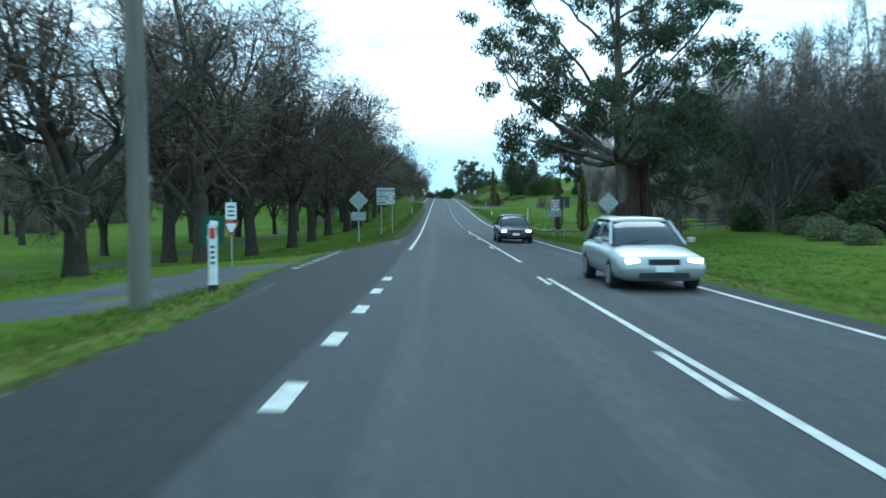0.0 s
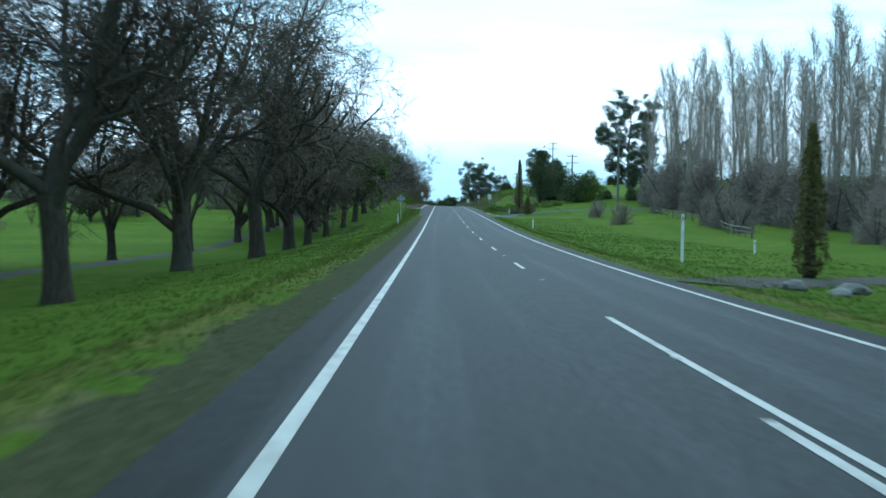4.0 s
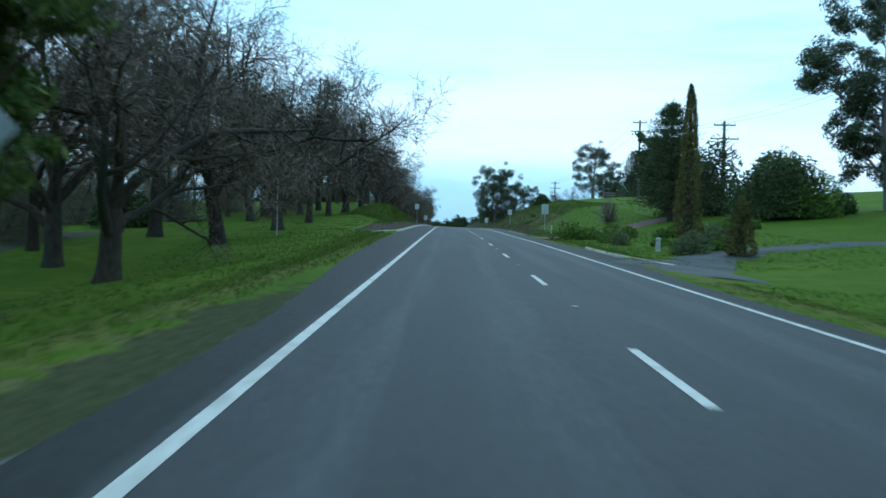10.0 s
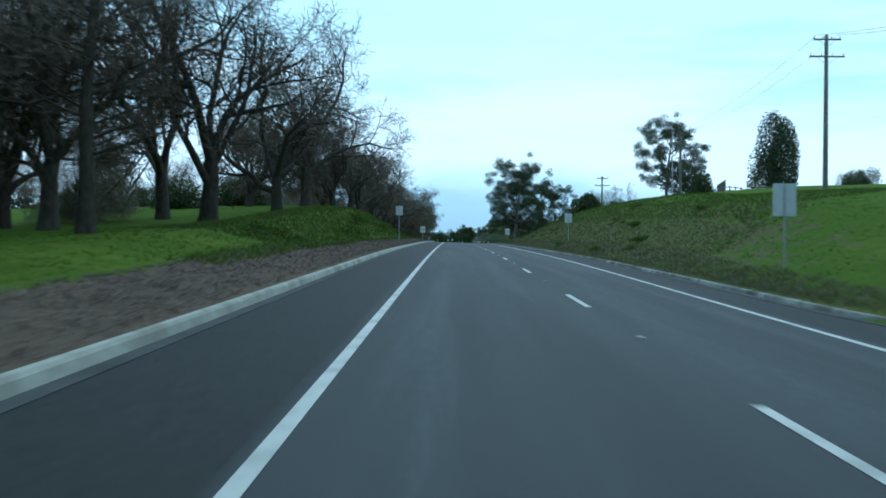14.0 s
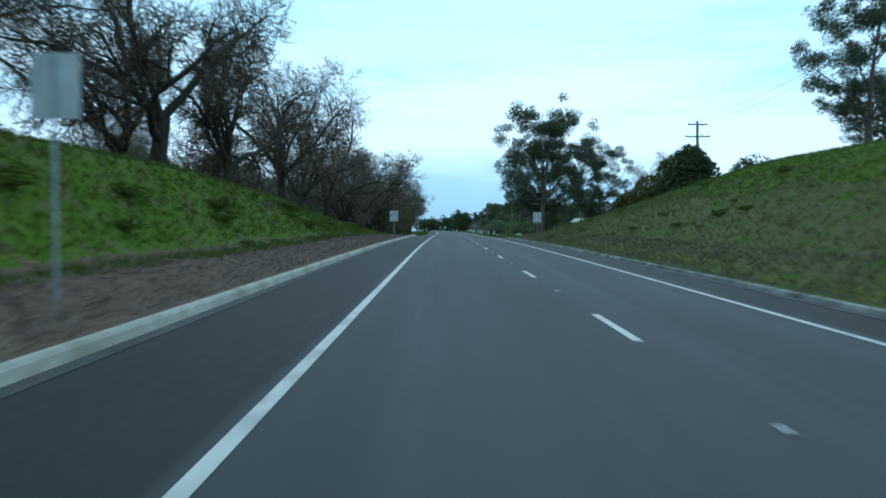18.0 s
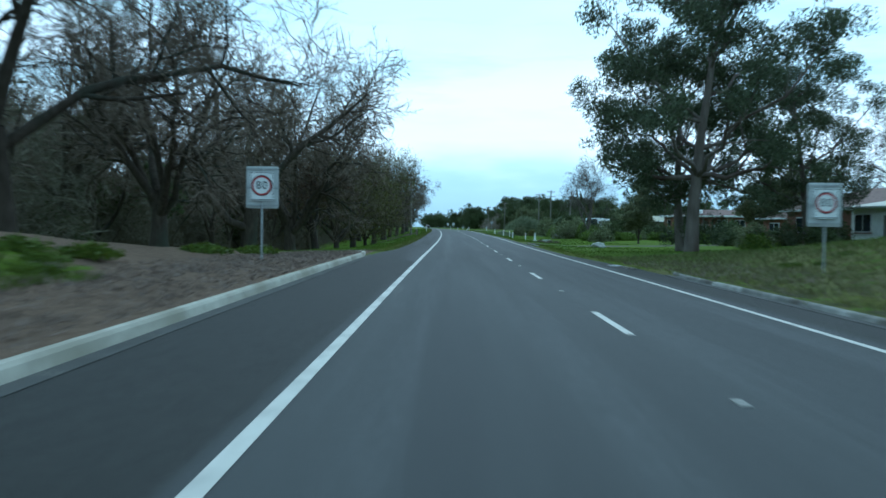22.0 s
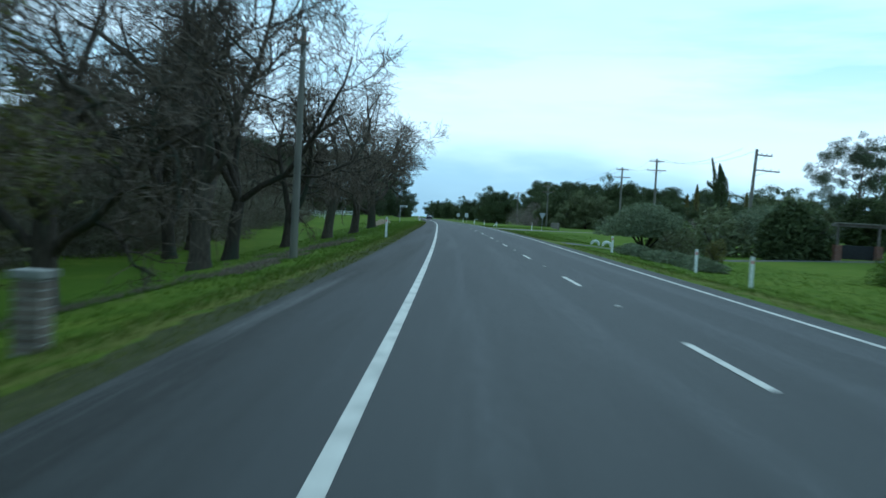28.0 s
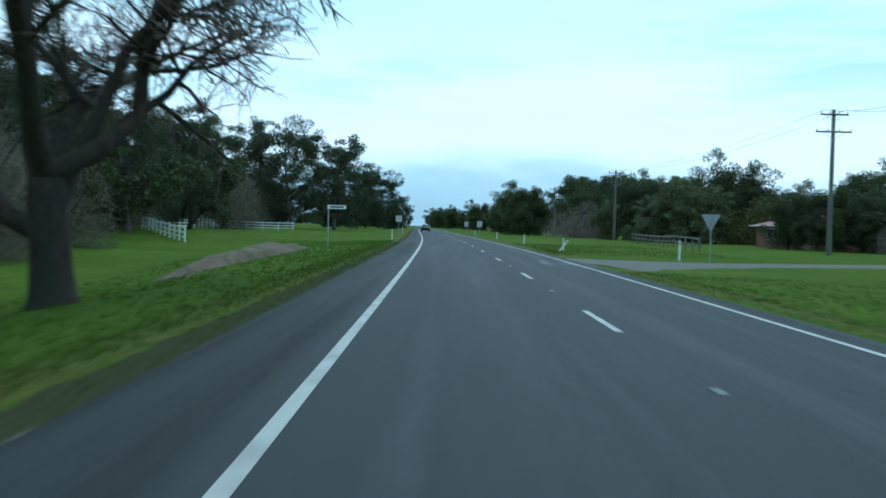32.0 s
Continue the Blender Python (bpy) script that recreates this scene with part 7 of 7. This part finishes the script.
car(1.95, 19.5, 0, M_SILVER, "silver station wagon with lit headlamps coming along the road", True)
car(1.55, 47.6, 0, M_NAVY, "dark blue sedan with lit headlamps coming along the road")
car(-2.2, 730, 180, M_NAVY, "distant dark car seen from behind", lit="front")
# puddles by the muddy drive and in the roadside drain
for l, y, sx, sy in ((-5.2, 131.6, .3, .95), (-5.05, 133.6, .2, .6), (4.4, 421.8, .42, 1.7), (4.25, 418.2, .45, 1.9), (4.9, 419.8, .3, .8), (4.1, 382.5, .3, .9), (4.3, 380.5, .25, .6)):
    b = bmesh.new()
    ring = [b.verts.new((sx * math.cos(a) * (1 + .25 * math.sin(3 * a + l)), sy * math.sin(a) * (1 + .2 * math.cos(2 * a + y)), 0)) for a in np.linspace(0, 2 * math.pi, 25)[:-1]]
    b.faces.new(ring)
    me = bpy.data.meshes.new("puddle")
    b.to_mesh(me)
    b.free()
    me.materials.append(M_WATER)
    o = tagged(new("puddle", me), "still rain puddle reflecting the sky at the road's edge", "puddle", "puddles")
    o.matrix_basis = pose(float(xc(y)) + l, y, (gz(l, y) + .02 if l < 0 else max(gz(l, y), float(zc(y)) + float(tilt(l))) + .012))

# ---- grass blades, bank growth and leaf litter ----
def tufts(name, label, spots, h, w, material, rg, lean=.5, blades=3):
    """Blades standing on the spots (l, y): one joined cover."""
    n = len(spots)
    base = np.array([(float(xc(y)) + l, y, gz(l, y) - .01) for l, y in spots])
    base = np.repeat(base, blades, axis=0)
    m = len(base)
    base[:, :2] += rg.normal(size=(m, 2)) * .05
    a = rg.uniform(0, 6.28, m)
    side = np.stack([np.cos(a), np.sin(a), np.zeros(m)], 1) * (w * rg.uniform(.6, 1.4, (m, 1)))
    hh = h * rg.uniform(.45, 1.3, (m, 1))
    tip = base + np.concatenate([rg.normal(size=(m, 2)) * lean * hh, hh], 1)
    v = np.stack([base - side, base + side, tip], 1).reshape(-1, 3)
    return tagged(new(name, fast_mesh(name, v, np.arange(3 * m).reshape(m, 3), material)), label, "grass", kind="stuff")


rg = np.random.default_rng(8)


def scatter(n, y0, y1, d0, d1, side, power=1.0):
    out = []
    ys, us = rg.uniform(y0, y1, n), rg.uniform(0, 1, n) ** power
    for y, u in zip(ys, us):
        d = d0 + (d1 - d0) * u
        l = float(seal_left(y)) - d if side < 0 else float(seal_right(y)) + d
        out.append((l, y))
    return out


def off_drives(spots):
    def ok(l, y):
        if l < 0:
            return not (17.5 < y < 32 and l > -13 + (32 - y) * .1) and not (y < 20 and l < -8 and abs((l + 8.8) * .85 - (y - 19.8) * .5) < 3.6)
        return not (171 < y < 179 or 213 < y < 219.5 or 423 < y < 432 or 515 < y < 524 or 571 < y < 588)
    return [s for s in spots if ok(*s)]


tufts("verge_grass", "short yellowish grass along the seal's edge", off_drives([s for s in scatter(18000, 0, 208, .05, 2.4, -1) if not (50 < s[1] < 170 and s[0] > -5.3)]), .07, .012, L_GRASSY, rg)
tufts("verge_grass", "short yellowish grass along the seal's edge", off_drives(scatter(12000, 388, 600, .05, 1.6, -1)), .07, .012, L_GRASSY, rg)
tufts("verge_grass", "short yellowish grass along the seal's edge", off_drives(scatter(17000, 10, 600, .05, 1.3, 1)), .07, .012, L_GRASSY, rg)
tufts("lawn_grass", "bright green grass blades on the park side", off_drives([s for s in scatter(34000, 0, 250, .8, 11, -1, 1.5) if not (50 < s[1] < 170 and s[0] > -5.8) and not (s[1] > 210 and s[0] > -9.6)]), .085, .014, L_GRASS, rg)
tufts("lawn_grass", "bright green grass blades on the park side", off_drives(scatter(30000, 388, 610, .8, 10, -1, 1.5)), .085, .014, L_GRASS, rg)
tufts("lawn_grass", "green grass blades on the east verge", off_drives(scatter(40000, 10, 250, .8, 12, 1, 1.4)), .085, .014, L_GRASS, rg)
tufts("lawn_grass", "green grass blades on the east verge", off_drives(scatter(30000, 384, 620, .8, 12, 1, 1.4)), .085, .014, L_GRASS, rg)
tufts("bank_grass", "long rank grass on the cutting's west bank", [s for s in scatter(34000, 216, 386, 2.2, 8.5, -1) if s[1] < 362 and (s[1] > 244 or s[0] > -9.4 and s[1] > 232)], .17, .022, L_RANK, rg, .7)
tufts("bank_grass", "long rank grass on the cutting's east bank", [s for s in scatter(26000, 226, 392, .7, 7.5, 1) if s[1] > 246 or s[0] < 7.5], .16, .02, L_TALL, rg, .7)
tufts("bank_grass", "rank green grass on the cutting's upper east bank", scatter(18000, 248, 392, 6.0, 13, 1), .14, .02, L_RANK, rg, .7)
tufts("leaf_litter", "brown dead stalks and bark mulch above the kerb", scatter(16000, 212, 390, .35, 3.4, -1), .08, .02, L_DRY, rg, 1.6)
tufts("leaf_litter", "dry stalks on the east bank's foot", scatter(7000, 228, 385, .4, 3, 1), .16, .01, L_DRY, rg, .8)
tufts("dead_grass", "long dead brown grass under the avenue trees", off_drives([q for q in scatter(5200, 468, 512, 2.8, 7.0, -1) if noise.noise((q[0] * .5, q[1] * .22, 3.0)) > .08]), .17, .014, L_DRY, rg, .8)
weed = shrub("weed_clump", "rank green weed clump on the bank", 51, (1.5, 1.3, .3), L_RANK, 420, .10, "shrub", 3, "bank weeds")
for i in range(40):
    y = rng.uniform(246, 380)
    put(weed, -(9 + rng.uniform(0, 2.6)), y, rng.uniform(.5, 1.3))
for i in range(34):
    y = rng.uniform(256, 380)
    put(weed, 5.9 + rng.uniform(0, 7), y, rng.uniform(.4, 1.1))
lush_weed = shrub("weed_clump", "low lush green weed clump on the bank", 52, (1.5, 1.3, .26), L_RANK, 420, .10, "shrub", 3, "bank weeds")
ruddy_weed = shrub("weed_clump", "dead reddish-brown weed clump on the bank", 53, (1.2, 1.1, .24), L_BROWN, 200, .12, "shrub", 3, "bank weeds", .5, .25)
ditch_weed = shrub("weed_clump", "low dark dead brown weeds along a ditch", 54, (1.7, 1.1, .5), L_BROWN, 700, .12, "shrub", 3, "ditch weeds", .3, .3)
for i in range(40):
    y = rng.uniform(246, 366)
    put((lush_weed, lush_weed, ruddy_weed)[i % 3], -(8.6 + rng.uniform(0, 2.4)), y, rng.uniform(.5, 1.1))
for i in range(20):
    y = rng.uniform(256, 384)
    put((lush_weed, ruddy_weed)[i % 2], 6.2 + rng.uniform(0, 5), y, rng.uniform(.3, .6))
for o in [c for r in (lush_weed, ruddy_weed) for c in (*r.children_recursive, r)]:
    bpy.data.objects.remove(o)
for l, y, s in ((7.5, 444.6, .75), (8.3, 443.4, .8), (9.0, 442.6, .62)):
    put(ditch_weed, l, y, s)
for o in (*ditch_weed.children_recursive, ditch_weed):
    bpy.data.objects.remove(o)
bpy.data.objects.remove(weed.children[0])
bpy.data.objects.remove(weed.children[0])
bpy.data.objects.remove(weed)
